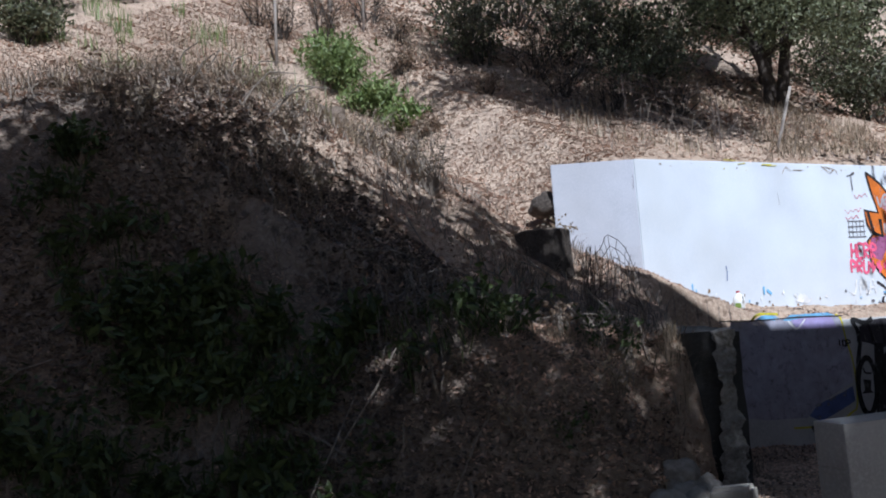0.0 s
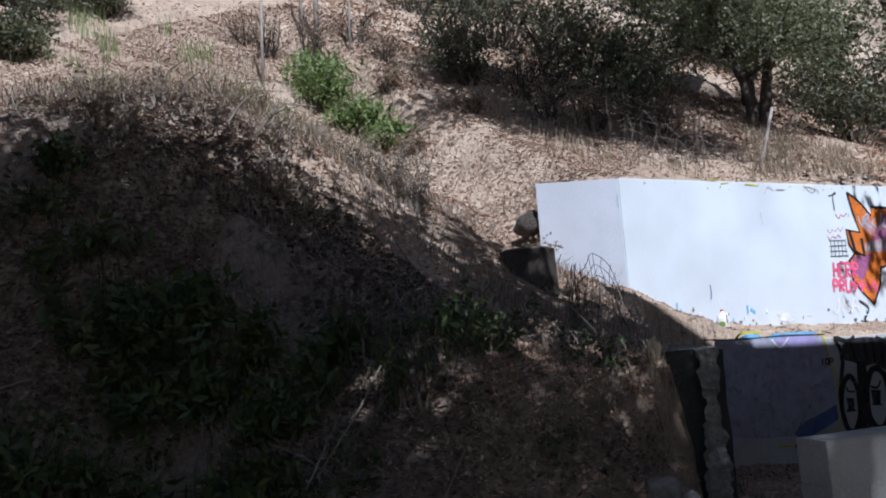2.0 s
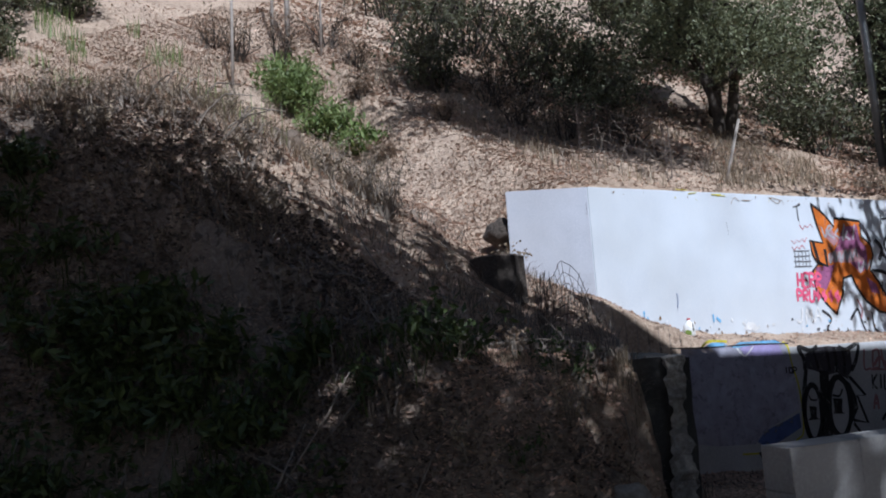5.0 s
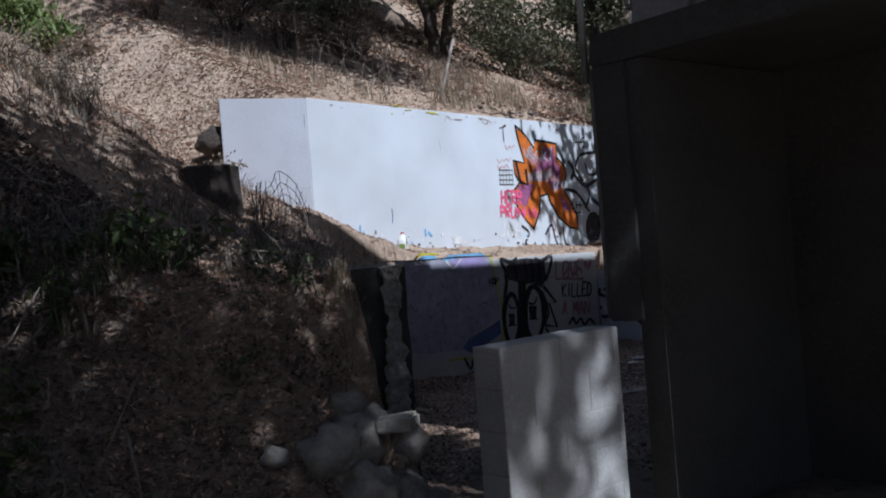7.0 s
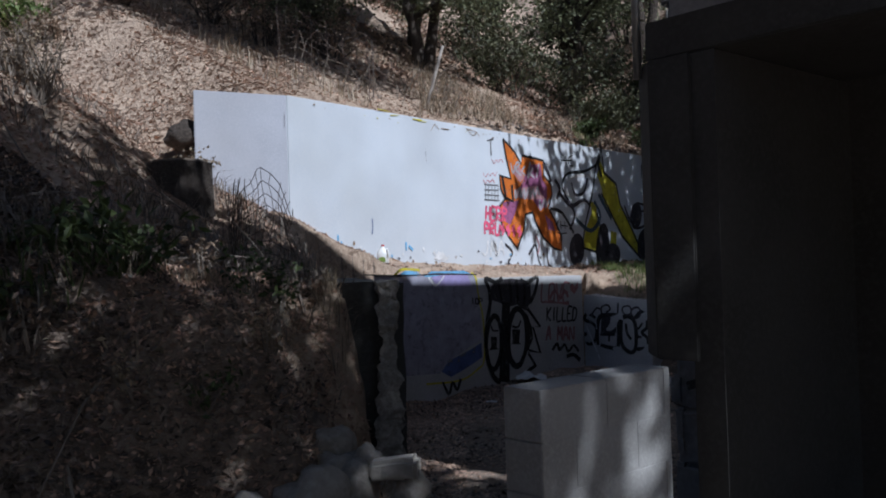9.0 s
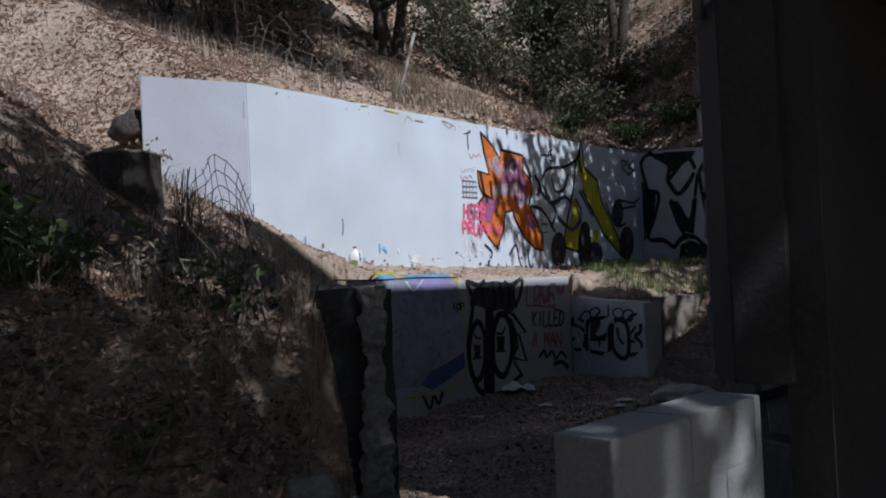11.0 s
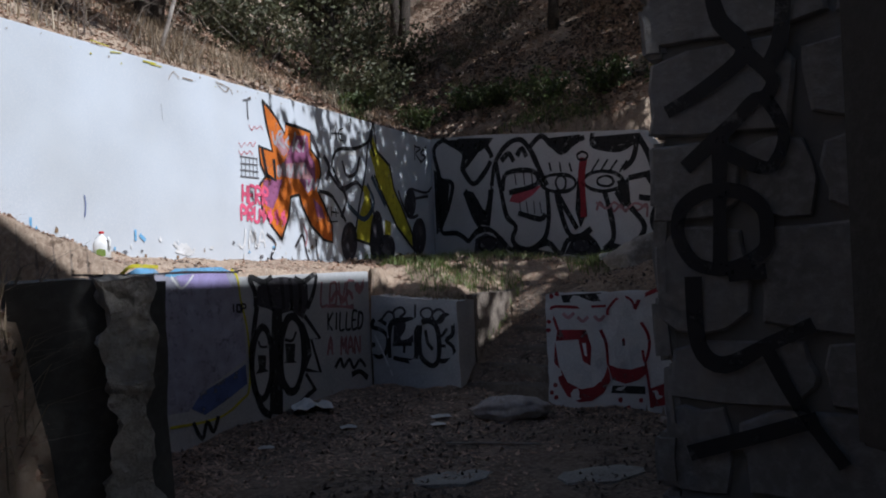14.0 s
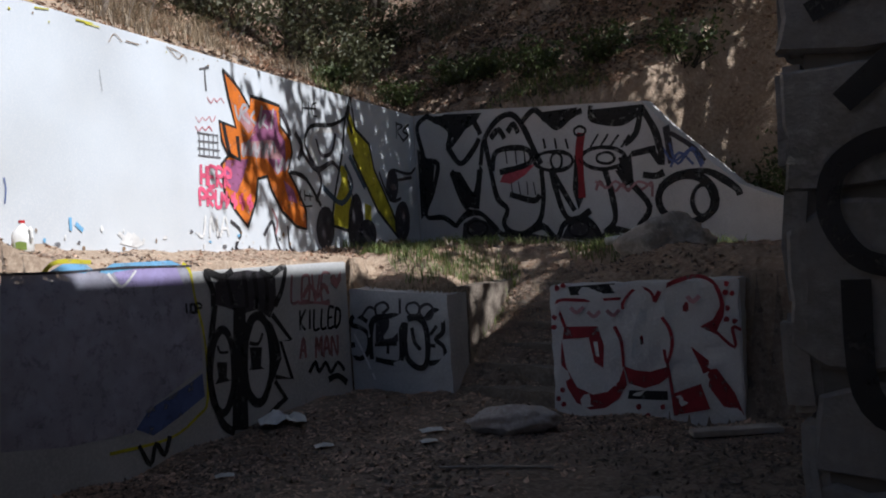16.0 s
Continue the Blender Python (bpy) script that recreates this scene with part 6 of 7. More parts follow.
def build_plants():
    rng = np.random.default_rng(21)
    # leaf litter
    stuff(leaves("leaf_litter", scatter(rng, 70000, -8.5, -0.3, -0.5, 9.6, -0.7) + [0, 0, 0.008], 0.03, M_LITTER, rng, flat=0.75), "brown dry leaves scattered over the bank", "leaves")
    stuff(leaves("leaf_litter", scatter(rng, 20000, -1.5, 4.5, 4.0, 12.2, -0.12) + [0, 0, 0.006], 0.026, M_LITTER, rng, flat=0.8), "brown dry leaves scattered over the yard", "leaves")
    stuff(leaves("leaf_litter", scatter(rng, 24000, -3.5, 7.5, 9.0, 18.0) + [0, 0, 0.008], 0.032, M_LITTER, rng, flat=0.75), "brown dry leaves lying along the foot of the wall", "leaves")
    stuff(leaves("leaf_litter", scatter(rng, 42000, -16, 14, 8.0, 30.0, -0.1, 0.4) + [0, 0, 0.01], 0.05, M_LITTER, rng, flat=0.7), "brown dry leaves on the hillside", "leaves")
    stuff(leaves("leaf_litter", scatter(rng, 42000, 1, 13, 14.0, 30.0, -0.3, 0.8) + [0, 0, 0.012], 0.06, M_LITTER, rng, flat=0.7), "brown dry leaves on the hillside behind the wall", "leaves")
    stuff(leaves("leaf_litter", scatter(rng, 80000, -13, -2.4, 6.4, 16.0, -0.42, 0.9) + [0, 0, 0.006], 0.036, M_LITTER, rng, flat=0.86), "brown dry leaves on the sunny slope", "leaves")
    stuff(blades("twigs", scatter(rng, 5000, -13, -2.4, 5.6, 16.0, 0.0, 1.0), 0.22, M_TWIG, rng, 0.004, 1.1), "fine grey twigs and stubble on the slope", "twigs")
    stuff(blades("twigs", scatter(rng, 9000, -8.5, -1.0, 0.6, 8.0, -0.1, 1.0), 0.26, M_TWIG, rng, 0.005, 1.2), "fine grey twigs and dead stalks on the bank", "twigs")
    stuff(leaves("leaf_litter", scatter(rng, 9000, -8.5, -1.0, 0.2, 8.0, -0.7) + [0, 0, 0.014], 0.04, M_LITTER, rng, flat=0.6), "larger curled dry leaves on the bank", "leaves")
    stuff(leaves("ground_cover", scatter(rng, 6000, -7.0, -2.6, 0.8, 3.2, 0.05, 0.9) + [0, 0, 0.05], 0.045, M_BUSH, rng, per=2, spread=0.05, flat=0.3), "low dark green ground cover on the bank", "plants")
    stuff(leaves("leaf_litter", scatter(rng, 8000, -2.2, -0.86, 1.9, 3.75, -0.5, 1.6) + [0, 0, 0.012], 0.026, M_LITTER, rng, flat=0.3), "curled brown leaves heaped beside the broken wall", "leaves")
    stuff(blades("twigs", scatter(rng, 900, -6.0, -1.2, 1.4, 4.6, 0.05, 1.4), 0.22, M_TWIG, rng, 0.003, 1.5), "pale dead stalks tangled over the shaded bank", "twigs")
    stuff(leaves("leaf_litter", scatter(rng, 7000, 2.6, 6.2, 10.6, 15.6, -0.5, 1.2) + [0, 0, 0.008], 0.035, M_LITTER, rng, flat=0.7), "dry leaves lying on the terrace", "leaves")
    stuff(blades("dry_grass", scatter(rng, 2600, 2.4, 6.4, 11.2, 16.4, 0.05, 1.0), 0.15, M_DRY, rng, 0.005, 0.9), "short dry grass on the terrace", "grass")
    stuff(leaves("leaf_litter_dim", scatter(rng, 60000, -7.2, -1.2, 0.4, 4.9, -0.25, 0.8) + [0, 0, 0.012], 0.04, M_LITTER_DIM, rng, flat=0.45), "shade-toned fallen leaves covering the bank", "leaves")
    stuff(leaves("leaf_litter_dim", scatter(rng, 16000, -1.6, 4.6, 3.6, 11.0, -0.2, 0.8) + [0, 0, 0.01], 0.034, M_LITTER_DIM, rng, flat=0.6), "shade-toned fallen leaves over the yard floor", "leaves")
    stuff(leaves("leaf_litter_dim", scatter(rng, 26000, 1.5, 12, 15.0, 27.0, -0.15, 0.7) + [0, 0, 0.016], 0.075, M_LITTER_DIM, rng, flat=0.5), "shade-toned fallen leaves over the wooded slope", "leaves")
    stuff(leaves("leaf_litter", scatter(rng, 26000, -12, 6, 15.0, 28.0, -0.35, 0.6) + [0, 0, 0.014], 0.085, M_LITTER, rng, flat=0.55), "brown dry leaves up the wooded hillside", "leaves")
    stuff(leaves("leaf_litter_dim", scatter(rng, 16000, -8, 6, 13.0, 27.0, -0.05, 0.6) + [0, 0, 0.018], 0.08, M_LITTER_DIM, rng, flat=0.5), "shade-toned fallen leaves under the trees of the hillside", "leaves")
    stuff(blades("twigs", scatter(rng, 2600, -7.5, -4.2, 3.4, 7.0, -0.05, 1.3), 0.3, M_DRY, rng, 0.004, 1.6), "bleached dead stalks matted on the crest of the bank", "twigs")
    stuff(blades("green_grass", scatter(rng, 2000, -6.0, -2.2, 1.4, 3.2, 0.12, 1.1), 0.2, M_BUSH, rng, 0.006, 0.8), "thin dark grass among the weeds on the bank", "grass")
    stuff(leaves("leaf_litter", scatter(rng, 9000, -3.2, -0.95, 1.4, 3.2, -0.2, 1.2) + [0, 0, 0.014], 0.026, M_LITTER_DIM, rng, flat=0.35), "shade-toned curled leaves on the soil beside the broken wall", "leaves")
    stuff(blades("twigs", scatter(rng, 1500, -3.0, -1.0, 1.6, 3.6, 0.0, 1.6), 0.16, M_DRY, rng, 0.0025, 1.5), "bleached straw and stalks on the soil beside the broken wall", "twigs")
    edge = np.array([(C1 + V * k + U * (0.12 + 0.25 * abs(math.sin(k * 40)))).to_tuple() for k in np.linspace(0.05, 1.25, 500)])
    stuff(blades("dry_grass", np.column_stack([edge + rng.normal(0, 0.04, edge.shape), np.full(500, 1.17)]), 0.13, M_DRY, rng, 0.004, 0.9), "dry grass hanging over the top of the terrace wall", "grass")
    # dry grass, stalks and twigs
    stuff(blades("dry_grass", scatter(rng, 5000, -9.5, -2.6, 1.5, 9.0, 0.12, 0.9), 0.16, M_DRY, rng, 0.004, 0.9), "thin dry grass and stalks on the bank", "grass")
    stuff(blades("dry_grass", uphill(scatter(rng, 9000, -14, 1.5, 10.5, 20.0, 0.1, 0.7)), 0.35, M_DRY, rng, 0.007, 0.6), "pale dry grass on the hillside", "grass")
    stuff(blades("dry_grass", uphill(scatter(rng, 6500, -1.2, 3.6, 11.6, 18.5, 0.05, 1.1)), 0.36, M_DRY, rng, 0.005, 0.9), "tall pale dry grass behind the white wall", "grass")
    stuff(blades("dry_grass", scatter(rng, 170, -1.14, -0.98, 3.45, 3.64), 0.2, M_DRY, rng, 0.0025, 0.8), "dry straw hanging beside the broken wall", "grass")
    stuff(blades("dry_grass", scatter(rng, 320, -0.92, -0.7, 2.85, 3.1) + [0, 0, 0.08], 0.3, M_DRY, rng, 0.003, 0.8), "dry grass tuft above the boulders", "grass")
    stuff(blades("green_grass", scatter(rng, 10000, 2.2, 6.6, 11.5, 16.9, -0.05, 0.8), 0.17, M_GREEN, rng, 0.006, 0.7), "thin green grass on the terrace", "grass")
    stuff(blades("green_grass", scatter(rng, 2600, -14.0, -10.6, 8.2, 12.2, 0.2, 1.2), 0.5, M_GREEN, rng, 0.006, 0.4), "tall bright green grass at the top of the slope", "grass")
    stuff(blades("green_grass", scatter(rng, 500, -8.0, -5.2, 5.0, 8.5, 0.1, 1.4), 0.5, M_GREEN, rng, 0.006, 0.3), "slender green weeds on the crest of the bank", "grass")
    # twigs and sticks
    for k in range(60):
        x, y = rng.uniform(-7.5, -1.4), rng.uniform(1.2, 8.0)
        a, ln = rng.uniform(0, 6.28), rng.uniform(0.25, 0.9)
        p, q = Vector((x, y, ground_at(x, y) + 0.015)), Vector((x + math.cos(a) * ln, y + math.sin(a) * ln, 0))
        q.z = ground_at(q.x, q.y) + rng.uniform(0.01, 0.2)
        m = p.lerp(q, 0.5) + Vector((rng.normal(0, 0.04), rng.normal(0, 0.04), 0.03))
        single("stick", tube(bmesh.new(), [p, m, q], [0.009, 0.007, 0.003], 5), M_TWIG, "thin grey dead stick lying on the bank", "stick", "sticks on the bank")
    for k in range(26):
        x, y = -5.6 + rng.normal(0, 0.45), 4.9 + rng.normal(0, 0.35)
        a, ln = rng.uniform(0, 3.1), rng.uniform(0.3, 0.8)
        z = ground_at(x, y)
        q = Vector((x + math.cos(a) * ln, y + math.sin(a) * ln * 0.5, z + rng.uniform(0.05, 0.3)))
        single("branch", tube(bmesh.new(), [(x, y, z - 0.02), (x + math.cos(a) * ln * 0.5, y + math.sin(a) * ln * 0.3, z + 0.22), q], [0.012, 0.009, 0.004], 6), M_TWIG, "bleached dead branch in a brush pile", "branch", "brush pile")
    bm = tube(bmesh.new(), [(-1.62, 3.45, ground_at(-1.62, 3.45) + 0.34), (-1.45, 3.4, ground_at(-1.45, 3.4) + 0.22), (-1.3, 3.32, ground_at(-1.3, 3.32) - 0.03)], [0.006, 0.009, 0.012], 6)
    single("stick", bm, M_TWIG, "bent dead stick standing out of the bank", "stick")
    # weeds on the shaded bank
    for k in range(84):
        x = rng.uniform(-6.4, -1.9)
        y = 1.3 + rng.uniform(0, 1) * 4.6 + max(0, (-x - 3.5)) * 0.1
        if x > -3.7 and y > 3.6:
            x, y = x - 1.3, y - 2.0
        y = min(y, 2.95 + 0.25 * math.sin(x * 9))
        bush("leafy_weed", x, y, rng.uniform(0.14, 0.34), rng.uniform(0.16, 0.45), 60, rng.uniform(0.035, 0.065), M_BUSH, rng, "dark green leafy weed growing on the shaded bank", "weed", 6, M_BUSH, 2, 2.1)
    for k in range(14):
        x, y = rng.uniform(-6.6, -4.3), rng.uniform(3.7, 5.6)
        bush("dry_shrub", x, y, rng.uniform(0.15, 0.34), rng.uniform(0.14, 0.4), 60, 0.028, (M_DRY, M_BROWNLEAF)[k % 2], rng, "withered brown brush on the crest of the bank", "shrub", 12)
    for x, y, h in ((-4.05, 6.2, 0.75), (-4.35, 6.25, 0.6), (-4.7, 6.1, 0.5)):
        bush("dry_shrub", x, y, 0.36, h, 260, 0.022, M_DRY, rng, "wiry half-dry shrub on the edge of the bank", "shrub", 30)
    for x, y, h, m in ((-1.5, 3.12, 0.3, M_BUSH), (-1.36, 3.28, 0.24, M_BUSH), (-1.75, 3.25, 0.3, M_BROWNLEAF), (-1.3, 2.86, 0.22, M_DRY), (-2.05, 2.9, 0.26, M_BUSH), (-1.85, 2.5, 0.2, M_DRY), (-2.4, 2.6, 0.28, M_BROWNLEAF), (-1.55, 2.6, 0.16, M_BUSH)):
        bush("leafy_weed", x, y, 0.16, h, 70, 0.024, m, rng, "small dusty weed on the bank beside the broken wall", "weed", 9, None, 2, 2.0)
    bush("dry_shrub", -3.1, 7.9, 0.22, 0.35, 90, 0.03, M_DRY, rng, "dry weed beside the wall end", "shrub", 14)
    for x, y, r, h in ((-8.4, 11.9, 0.75, 0.95), (-7.6, 11.6, 0.6, 0.6), (-8.9, 12.4, 0.6, 0.9), (-6.9, 11.4, 0.45, 0.45)):
        bush("green_shrub", x, y, r, h, 620, 0.05, M_GREEN, rng, "bright green leafy shrub on the sunny slope", "shrub", 30, M_GREEN, 3, 2.8, 0.9)
    # scrub on the hillside, half of it bare or withered
    for x, y, r, h in ((-6.4, 14.4, 1.2, 1.7), (-5.0, 16.0, 1.6, 2.2), (-7.6, 16.6, 1.6, 2.6), (-3.4, 15.4, 1.2, 1.4), (-3.6, 18.2, 1.3, 1.9), (-6.0, 19.4, 1.9, 3.0), (-9.8, 19.4, 1.8, 2.6), (-14.4, 8.0, 1.0, 1.8), (-15.6, 10.8, 1.2, 2.2), (-15.2, 13.0, 1.5, 2.4), (-13.8, 9.4, 1.0, 1.5), (-14.6, 10.6, 1.2, 1.9), (-13.9, 11.6, 0.9, 1.3), (-12.8, 8.4, 0.7, 0.8), (-13.8, 16.4, 1.3, 2.0), (-4.2, 16.8, 1.4, 2.0), (-7.0, 18.4, 1.7, 2.8), (-4.6, 18.8, 1.6, 2.8), (-11.8, 20.5, 1.8, 2.6)):
        bush("scrub_oak", x, y, r, h, 760, 0.06, M_SCRUB, rng, "open olive-green scrub oak on the shaded hillside", "bush", 16, M_BARK)
    for x, y, r, h in ((-4.6, 13.9, 0.9, 0.9), (-3.6, 13.6, 0.8, 0.8), (-5.4, 14.8, 1.0, 1.2), (-2.6, 14.6, 0.9, 0.9), (-3.0, 16.0, 0.8, 0.8), (-10.6, 13.2, 0.9, 1.1), (-10.0, 13.8, 0.8, 1.3), (-9.2, 14.6, 0.9, 1.2), (-11.4, 13.4, 0.7, 0.8), (-8.2, 14.0, 0.6, 0.7), (-7.4, 12.6, 0.4, 0.45), (-6.3, 11.0, 0.3, 0.35), (-5.6, 12.4, 0.35, 0.4)):
        bush("dry_shrub", x, y, r, h, 240, 0.04, M_BROWNLEAF, rng, "bare brown shrub with withered leaves on the hillside", "shrub", 18, M_BARK)
    for x, y, r, h in ((5.3, 18.6, 0.6, 0.5), (6.2, 16.9, 0.7, 0.55), (6.9, 15.7, 0.6, 0.55), (4.5, 19.3, 0.6, 0.5), (7.7, 14.4, 0.7, 0.8), (5.8, 18.0, 0.5, 0.4), (9.6, 14.3, 1.0, 2.0), (10.9, 13.4, 1.4, 3.0), (2.6, 17.6, 0.4, 0.4), (8.3, 12.6, 0.7, 1.1), (7.9, 13.2, 0.6, 0.9), (8.7, 12.1, 0.7, 1.0)):
        bush("green_bush", x, y, r, h, 330, 0.055, M_BUSH, rng, "low dark green bush above the broken wall", "bush", 16, M_BARK)
    for x, y, r, h in ((1.2, 20.6, 1.3, 1.9), (3.0, 21.6, 1.4, 2.0), (0.6, 23.4, 1.6, 2.2), (4.8, 23.4, 1.5, 2.0), (1.8, 24.4, 1.7, 2.6), (3.4, 19.6, 0.8, 0.9)):
        bush("scrub_oak", x, y, r, h, 620, 0.075, M_SCRUB, rng, "open olive-green scrub oak behind the white wall", "bush", 14, M_BARK)
    for k in range(16):
        x, y = rng.uniform(2.5, 12), rng.uniform(19.5, 28)
        bush("dry_shrub", x, y, rng.uniform(0.4, 0.9), rng.uniform(0.3, 0.9), 110, 0.045, (M_BROWNLEAF, M_SCRUB)[k % 2], rng, "thin withered shrub on the leaf-covered slope", "shrub", 18)
    for k in range(18):
        x, y = rng.uniform(-6, 15), rng.uniform(27, 38)
        bush("scrub_oak", x, y, rng.uniform(1.4, 2.2), rng.uniform(2.0, 3.6), 420, 0.14, M_SCRUB, rng, "dense scrub oak far up the hillside", "bush", 12, M_BARK)
    # pale saplings, old post, wire roll and dead vines behind the wall
    for (x, y, h, r) in ((-9.7, 11.6, 3.2, 0.035), (-9.9, 14.1, 4.2, 0.07), (-10.6, 14.6, 3.6, 0.045), (-9.0, 14.0, 3.0, 0.03)):
        z = ground_at(x, y)
        single("bare_sapling", tube(bmesh.new(), [(x, y, z - 0.2), (x + 0.06, y, z + h * 0.5), (x + 0.02, y + 0.1, z + h)], [r, r * 0.85, r * 0.6], 8), M_PALEBARK, "pale bare sapling trunk on the slope", "tree", "bare saplings", shade=True)
    z = ground_at(-0.8, 12.75)
    single("fence_post", tube(bmesh.new(), [(-0.84, 12.7, z - 0.3), (-0.45, 12.8, z + 1.05)], [0.028, 0.024], 8), M_PALEBARK, "leaning pale fence post behind the white wall", "post", shade=True)
    t = thing("fence_wire", (-2.6, 11.9, ground_at(-2.6, 11.9)), "loose sagging roll of old fence wire on the slope", "wire fence")
    for j in range(7):
        pts = []
        for k in range(15):
            a = -0.4 + k * 0.27
            x, y = -2.3 + 0.75 * math.cos(a), 12.1 + 0.5 * math.sin(a)
            pts.append((x, y, ground_at(x, y) + 0.08 + 0.13 * j + 0.05 * math.sin(3 * a + j)))
        keep(part("wire", tube(bmesh.new(), pts, [0.006] * 15, 4), M_WIRE, None), t)
    for k in range(12):
        a = -0.4 + k * 0.34
        x, y = -2.3 + 0.75 * math.cos(a), 12.1 + 0.5 * math.sin(a)
        z = ground_at(x, y)
        keep(part("wire", tube(bmesh.new(), [(x, y, z), (x + 0.02, y, z + 0.5), (x, y, z + 0.95)], [0.006] * 3, 4), M_WIRE, None), t)
    for k in range(24):
        q = W1.lerp(W2, rng.uniform(0.12, 0.42)) + OUT * rng.uniform(0.5, 1.6)
        x, y = q.x, q.y
        z = ground_at(x, y)
        a = rng.uniform(-0.8, 0.8)
        h = rng.uniform(0.25, 0.75)
        single("dead_vine", tube(bmesh.new(), [(x, y, z - 0.03), (x + a * 0.5, y, z + h * 0.8), (x + a, y - 0.1, z + h), (x + a * 1.6, y - 0.2, z + h * 0.55)], [0.006, 0.005, 0.004, 0.002], 5), M_TWIG, "tangled pale dead vine stem behind the wall", "vine", "dead vines")


build_plants()


# ---- trees ----
def tree(name, base, lean, height, radius, crown_r, n, rng, bark, leafmat, label, forks=2, size=0.06, low=0.55):
    t = thing(name, base, label, "tree")
    b = Vector(base)
    tips = []
    for k in range(forks):
        bm = bmesh.new()
        an = k * 2.4 + lean
        pts = [b + Vector((0.12 * math.cos(an) * (forks > 1), 0.12 * math.sin(an) * (forks > 1), -0.3))]
        for i in range(1, 7):
            u = i / 6
            pts.append(b + Vector((math.cos(an) * (0.15 + 0.9 * u * u) * (forks > 1) + 0.12 * math.sin(5 * u + k), math.sin(an) * (0.15 + 0.9 * u * u) * (forks > 1) + 0.1 * math.cos(4 * u + k), height * u * 0.8)))
        tube(bm, pts, [radius * (1 - 0.13 * i) for i in range(7)], 9)
        keep(part("trunk", bm, bark, None, shade=True), t)
        for i in range(9):
            s = pts[2 + i % 5]
            a2 = rng.uniform(0, 6.28)
            ln = crown_r * rng.uniform(0.5, 0.95)
            e = s + Vector((math.cos(a2) * ln, math.sin(a2) * ln, height * rng.uniform(0.05, 0.4)))
            m = (s + e) / 2 + Vector((0, 0, 0.2))
            bm = tube(bmesh.new(), [s, m, e], [radius * 0.38, radius * 0.22, radius * 0.07], 6)
            keep(part("limb", bm, bark, None, shade=True), t)
            tips += [m, e, (m + e) / 2]
    c = []
    for p in tips:
        for _ in range(n // len(tips)):
            g = rng.normal(0, 1, 3)
            c.append(np.array(p) + g * np.array([0.36, 0.36, 0.26]) * crown_r * 0.62)
    ob = leaves("crown", c, size, leafmat, rng, per=5, spread=0.09)
    keep(ob, t)
    return t


def shade_tree(rng, base, ends, z, count=540, per=4, size=0.15, girth=1.0):
    """A big oak added for its shade, crown out of view; limb ends are given along U and V."""
    b = Vector((base[0], base[1], ground_at(*base)))
    t = thing("oak_tree", b, "large oak added for its shade, crown out of view", "tree")
    fork = b + Vector((0.3, 0.4, 4.2))
    keep(part("trunk", tube(bmesh.new(), [b - Vector((0, 0, 0.3)), b + Vector((0.1, 0.1, 2)), fork, fork + Vector((0.2, 0.3, 2.5))], [r * girth for r in (0.42, 0.34, 0.28, 0.16)], 10), M_BARK, None, shade=True), t)
    pts = []
    for u, v, *few in ends:
        n = int(count * few[0]) if few else count
        p = U * u + V * v
        e = Vector((p.x, p.y, z + rng.uniform(-0.4, 0.5)))
        m = fork.lerp(e, 0.55) + Vector((0, 0, 0.7))
        keep(part("limb", tube(bmesh.new(), [fork, m, e], [0.15, 0.1, 0.04], 6), M_BARK, None, shade=True), t)
        pts.append(np.array(e) + rng.normal(0, 1, (n, 3)) * np.array([0.72, 0.72, 0.4]))
    keep(leaves("crown", np.concatenate(pts), size, M_OAK, rng, per=per, spread=0.14, flat=0.3), t)


def crown_over(plan, z):
    """Limb ends at height z, along U and V, that stand between the sun and points of the ground."""
    out = []
    for x, y in plan:
        p = Vector((x, y)) + SUN_DIR * ((z - ground_at(x, y)) / math.tan(SUN_EL))
        out.append((p.dot(U), p.dot(V)))
    return out


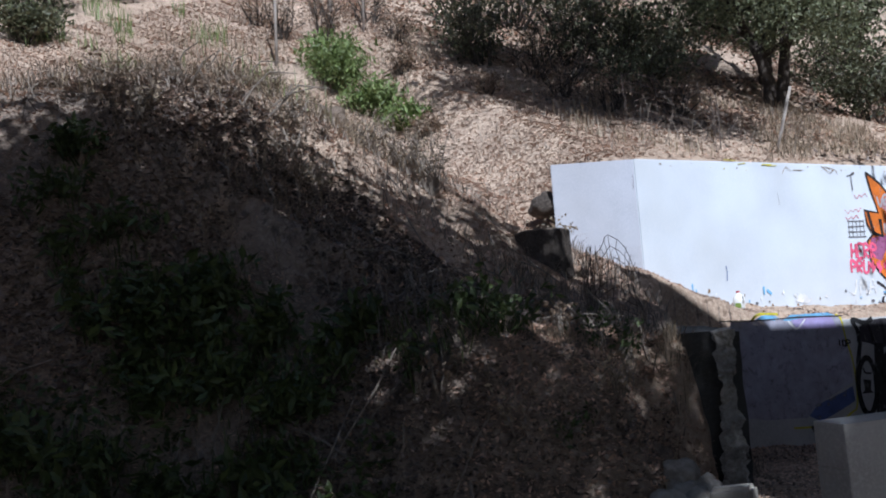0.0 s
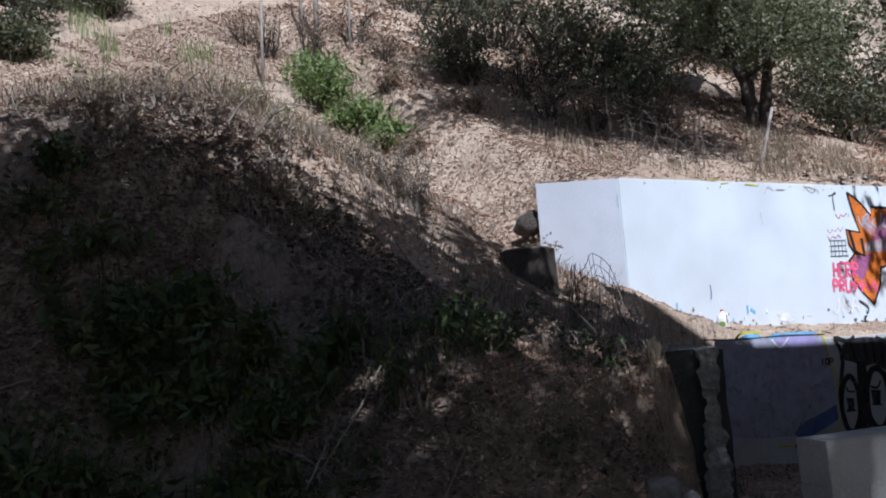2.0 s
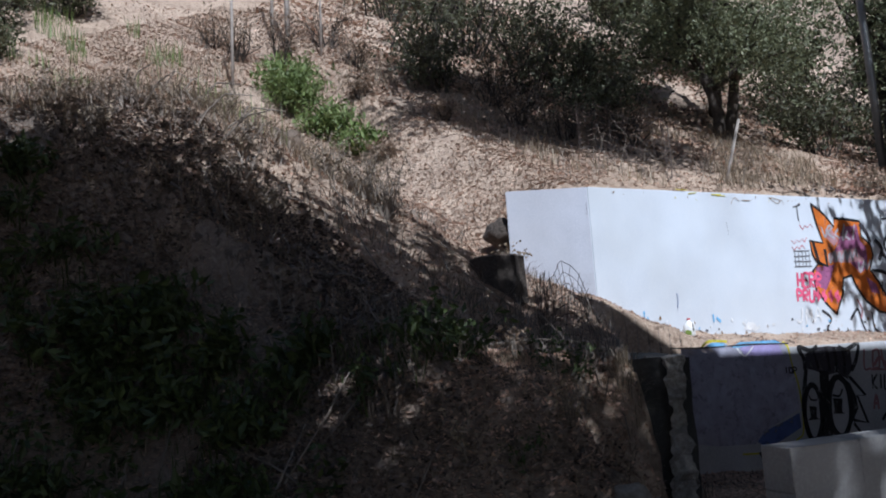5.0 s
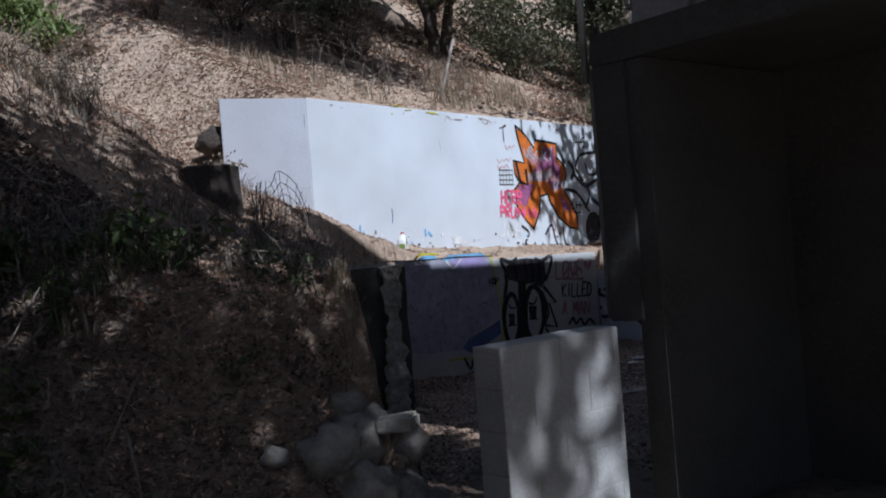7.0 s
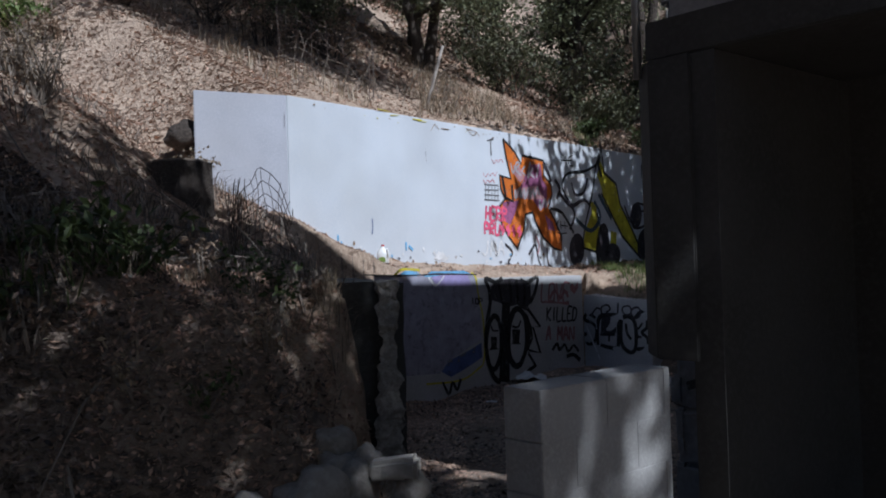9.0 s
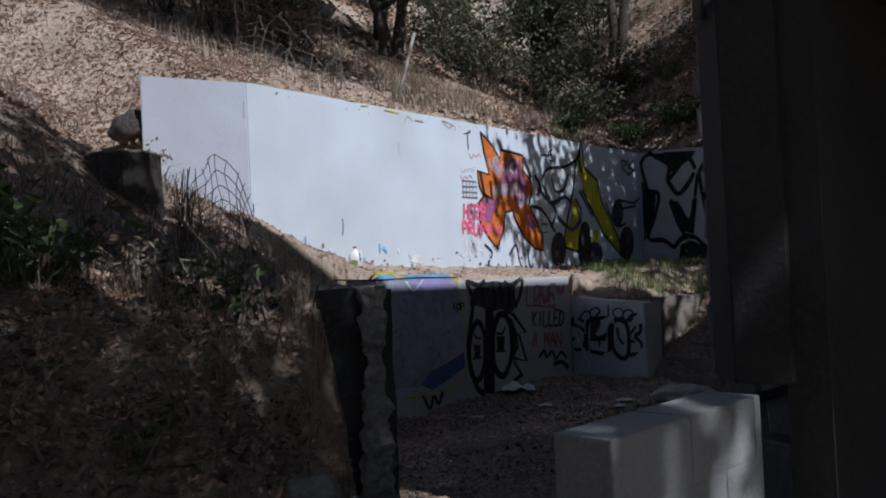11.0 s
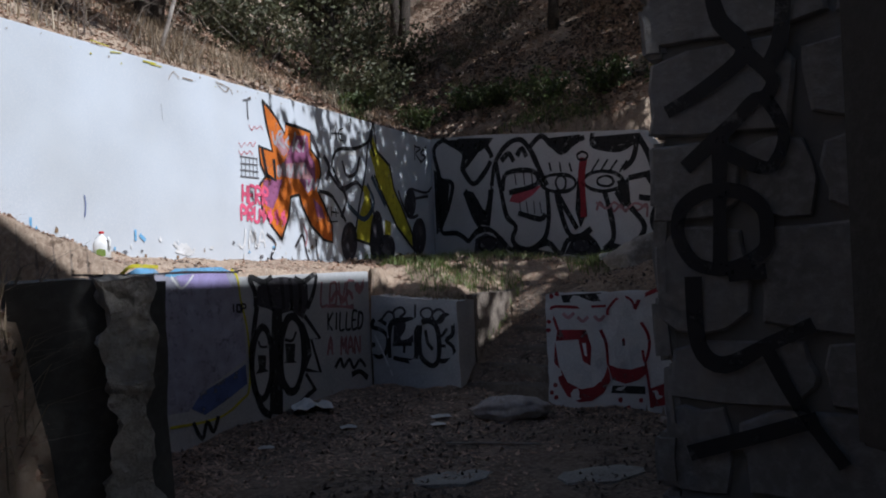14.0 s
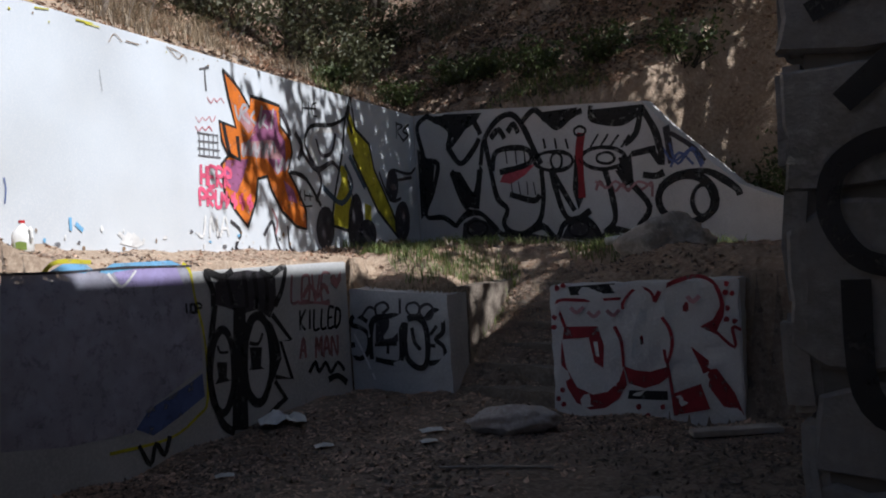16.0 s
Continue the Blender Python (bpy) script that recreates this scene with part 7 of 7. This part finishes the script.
def build_trees():
    rng = np.random.default_rng(5)
    tree("oak_tree", (-1.05, 19.3, ground_at(-1.05, 19.3)), 0.4, 4.6, 0.17, 2.7, 5600, rng, M_BARK, M_OAK, "live oak with two dark trunks on the hillside")
    shade_tree(rng, (-4.6, -2.4), [(-5.5, -0.8), (-4.2, 0.3), (-2.8, -0.8), (-1.8, -0.5), (-3.0, 0.9), (-5.5, 1.0), (-0.8, 0.3, 0.5), (-1.4, 0.5)], 9.2)
    shade_tree(rng, (3.0, -5.2), [(-1.2, 1.2), (1.6, -0.5, 0.5), (1.8, 0.8, 0.8), (-0.4, 1.7, 0.8), (-1.6, 3.2), (3.1, 1.4, 0.8), (-3.4, 1.4), (-4.0, 3.4), (0.0, 3.9, 0.42), (-0.2, 5.0, 0.5), (0.6, 6.3, 0.5), (-2.4, 2.3, 0.6), (2.4, 4.5, 0.9), (-2.0, 5.4)], 9.4)
    # added crown above the view that darkens the scrub slope
    shade_tree(rng, (-1.3, 21.4), crown_over([(-5.6, 12.6), (-4.4, 12.8), (-3.2, 13.2), (-2.2, 14.0), (-6.1, 14.4), (-4.8, 14.4), (-3.5, 14.8), (-2.3, 15.4), (-6.0, 16.4), (-4.6, 16.8), (-3.2, 17.0), (-7.0, 15.4)], 12.0), 12.0, 460, 3, 0.13, 0.45)
    # added crown above the view that dapples the slope behind the walls
    shade_tree(rng, (14.5, 14.5), crown_over([(4.6, 19.0), (6.0, 18.0), (7.2, 17.0), (8.4, 16.4), (5.2, 20.6), (6.8, 19.8), (8.4, 19.0), (9.8, 18.0), (4.2, 22.4), (6.2, 22.2), (8.2, 21.8), (10.0, 20.6), (5.4, 24.4), (7.6, 24.2), (9.6, 23.6), (2.6, 21.0), (1.6, 23.0), (3.6, 24.8), (9.4, 15.0), (10.2, 16.2), (8.8, 13.8), (8.2, 13.0), (7.9, 12.4), (3.4, 22.0), (-0.6, 24.0), (2.2, 26.0)], 13.0), 13.0, 85, 3, 0.15)
    for x, y, h, r, n in ((8.2, 20.6, 6.5, 0.15, 1), (12.5, 17.5, 7.0, 0.15, 1), (3.2, 24.5, 6.5, 0.18, 2), (-8.5, 21.5, 6.0, 0.16, 2), (6.0, 27.0, 7.0, 0.2, 2), (-1.5, 26.0, 6.5, 0.2, 2)):
        tree("oak_tree", (x, y, ground_at(x, y)), x, h, r, 2.5, 2000, rng, M_BARK, M_OAK, "leafy oak on the wooded hillside", forks=n, size=0.08)
    plan = [(5.3, 10.3), (6.2, 11.4), (7.0, 12.4), (8.2, 12.0), (9.3, 11.4), (7.2, 10.2), (8.6, 9.6), (8.4, 8.0), (9.8, 9.4), (6.4, 12.8), (11.5, 12.2), (12.3, 11.2), (10.6, 13.2), (10.0, 5.0), (10.6, 15.0), (9.3, 15.9), (11.4, 13.9), (9.6, 17.3), (8.4, 17.6), (7.6, 13.6), (8.0, 13.2), (7.2, 14.0), (9.0, 6.0)]
    shade_tree(rng, (10.4, 8.4), [(x * U.x + y * U.y, x * V.x + y * V.y) for x, y in plan], 9.0, 190, 3)
    # unseen trees added behind the walker to block skylight
    for base, ends in (((-8.5, -5.5), [(-10, -1.5), (-9, 1), (-11, 1), (-10, 3), (-8.5, -3.5), (-12, -2)]), ((0.5, -9.5), [(-6.5, 4.5), (-6, 7), (-7.5, 6), (-4.5, 8), (-8.5, 4.5), (-5, 10)]), ((-12.5, 0.5), [(-10.5, -8), (-9.5, -6), (-11.5, -6.5), (-8.5, -7.5), (-12, -9)])):
        shade_tree(rng, base, ends, 6.5, 160, 4, 0.32)
        shade_tree(rng, (base[0] - 1.2, base[1] - 0.8), ends, 3.6, 160, 4, 0.32)


build_trees()
build_stones()
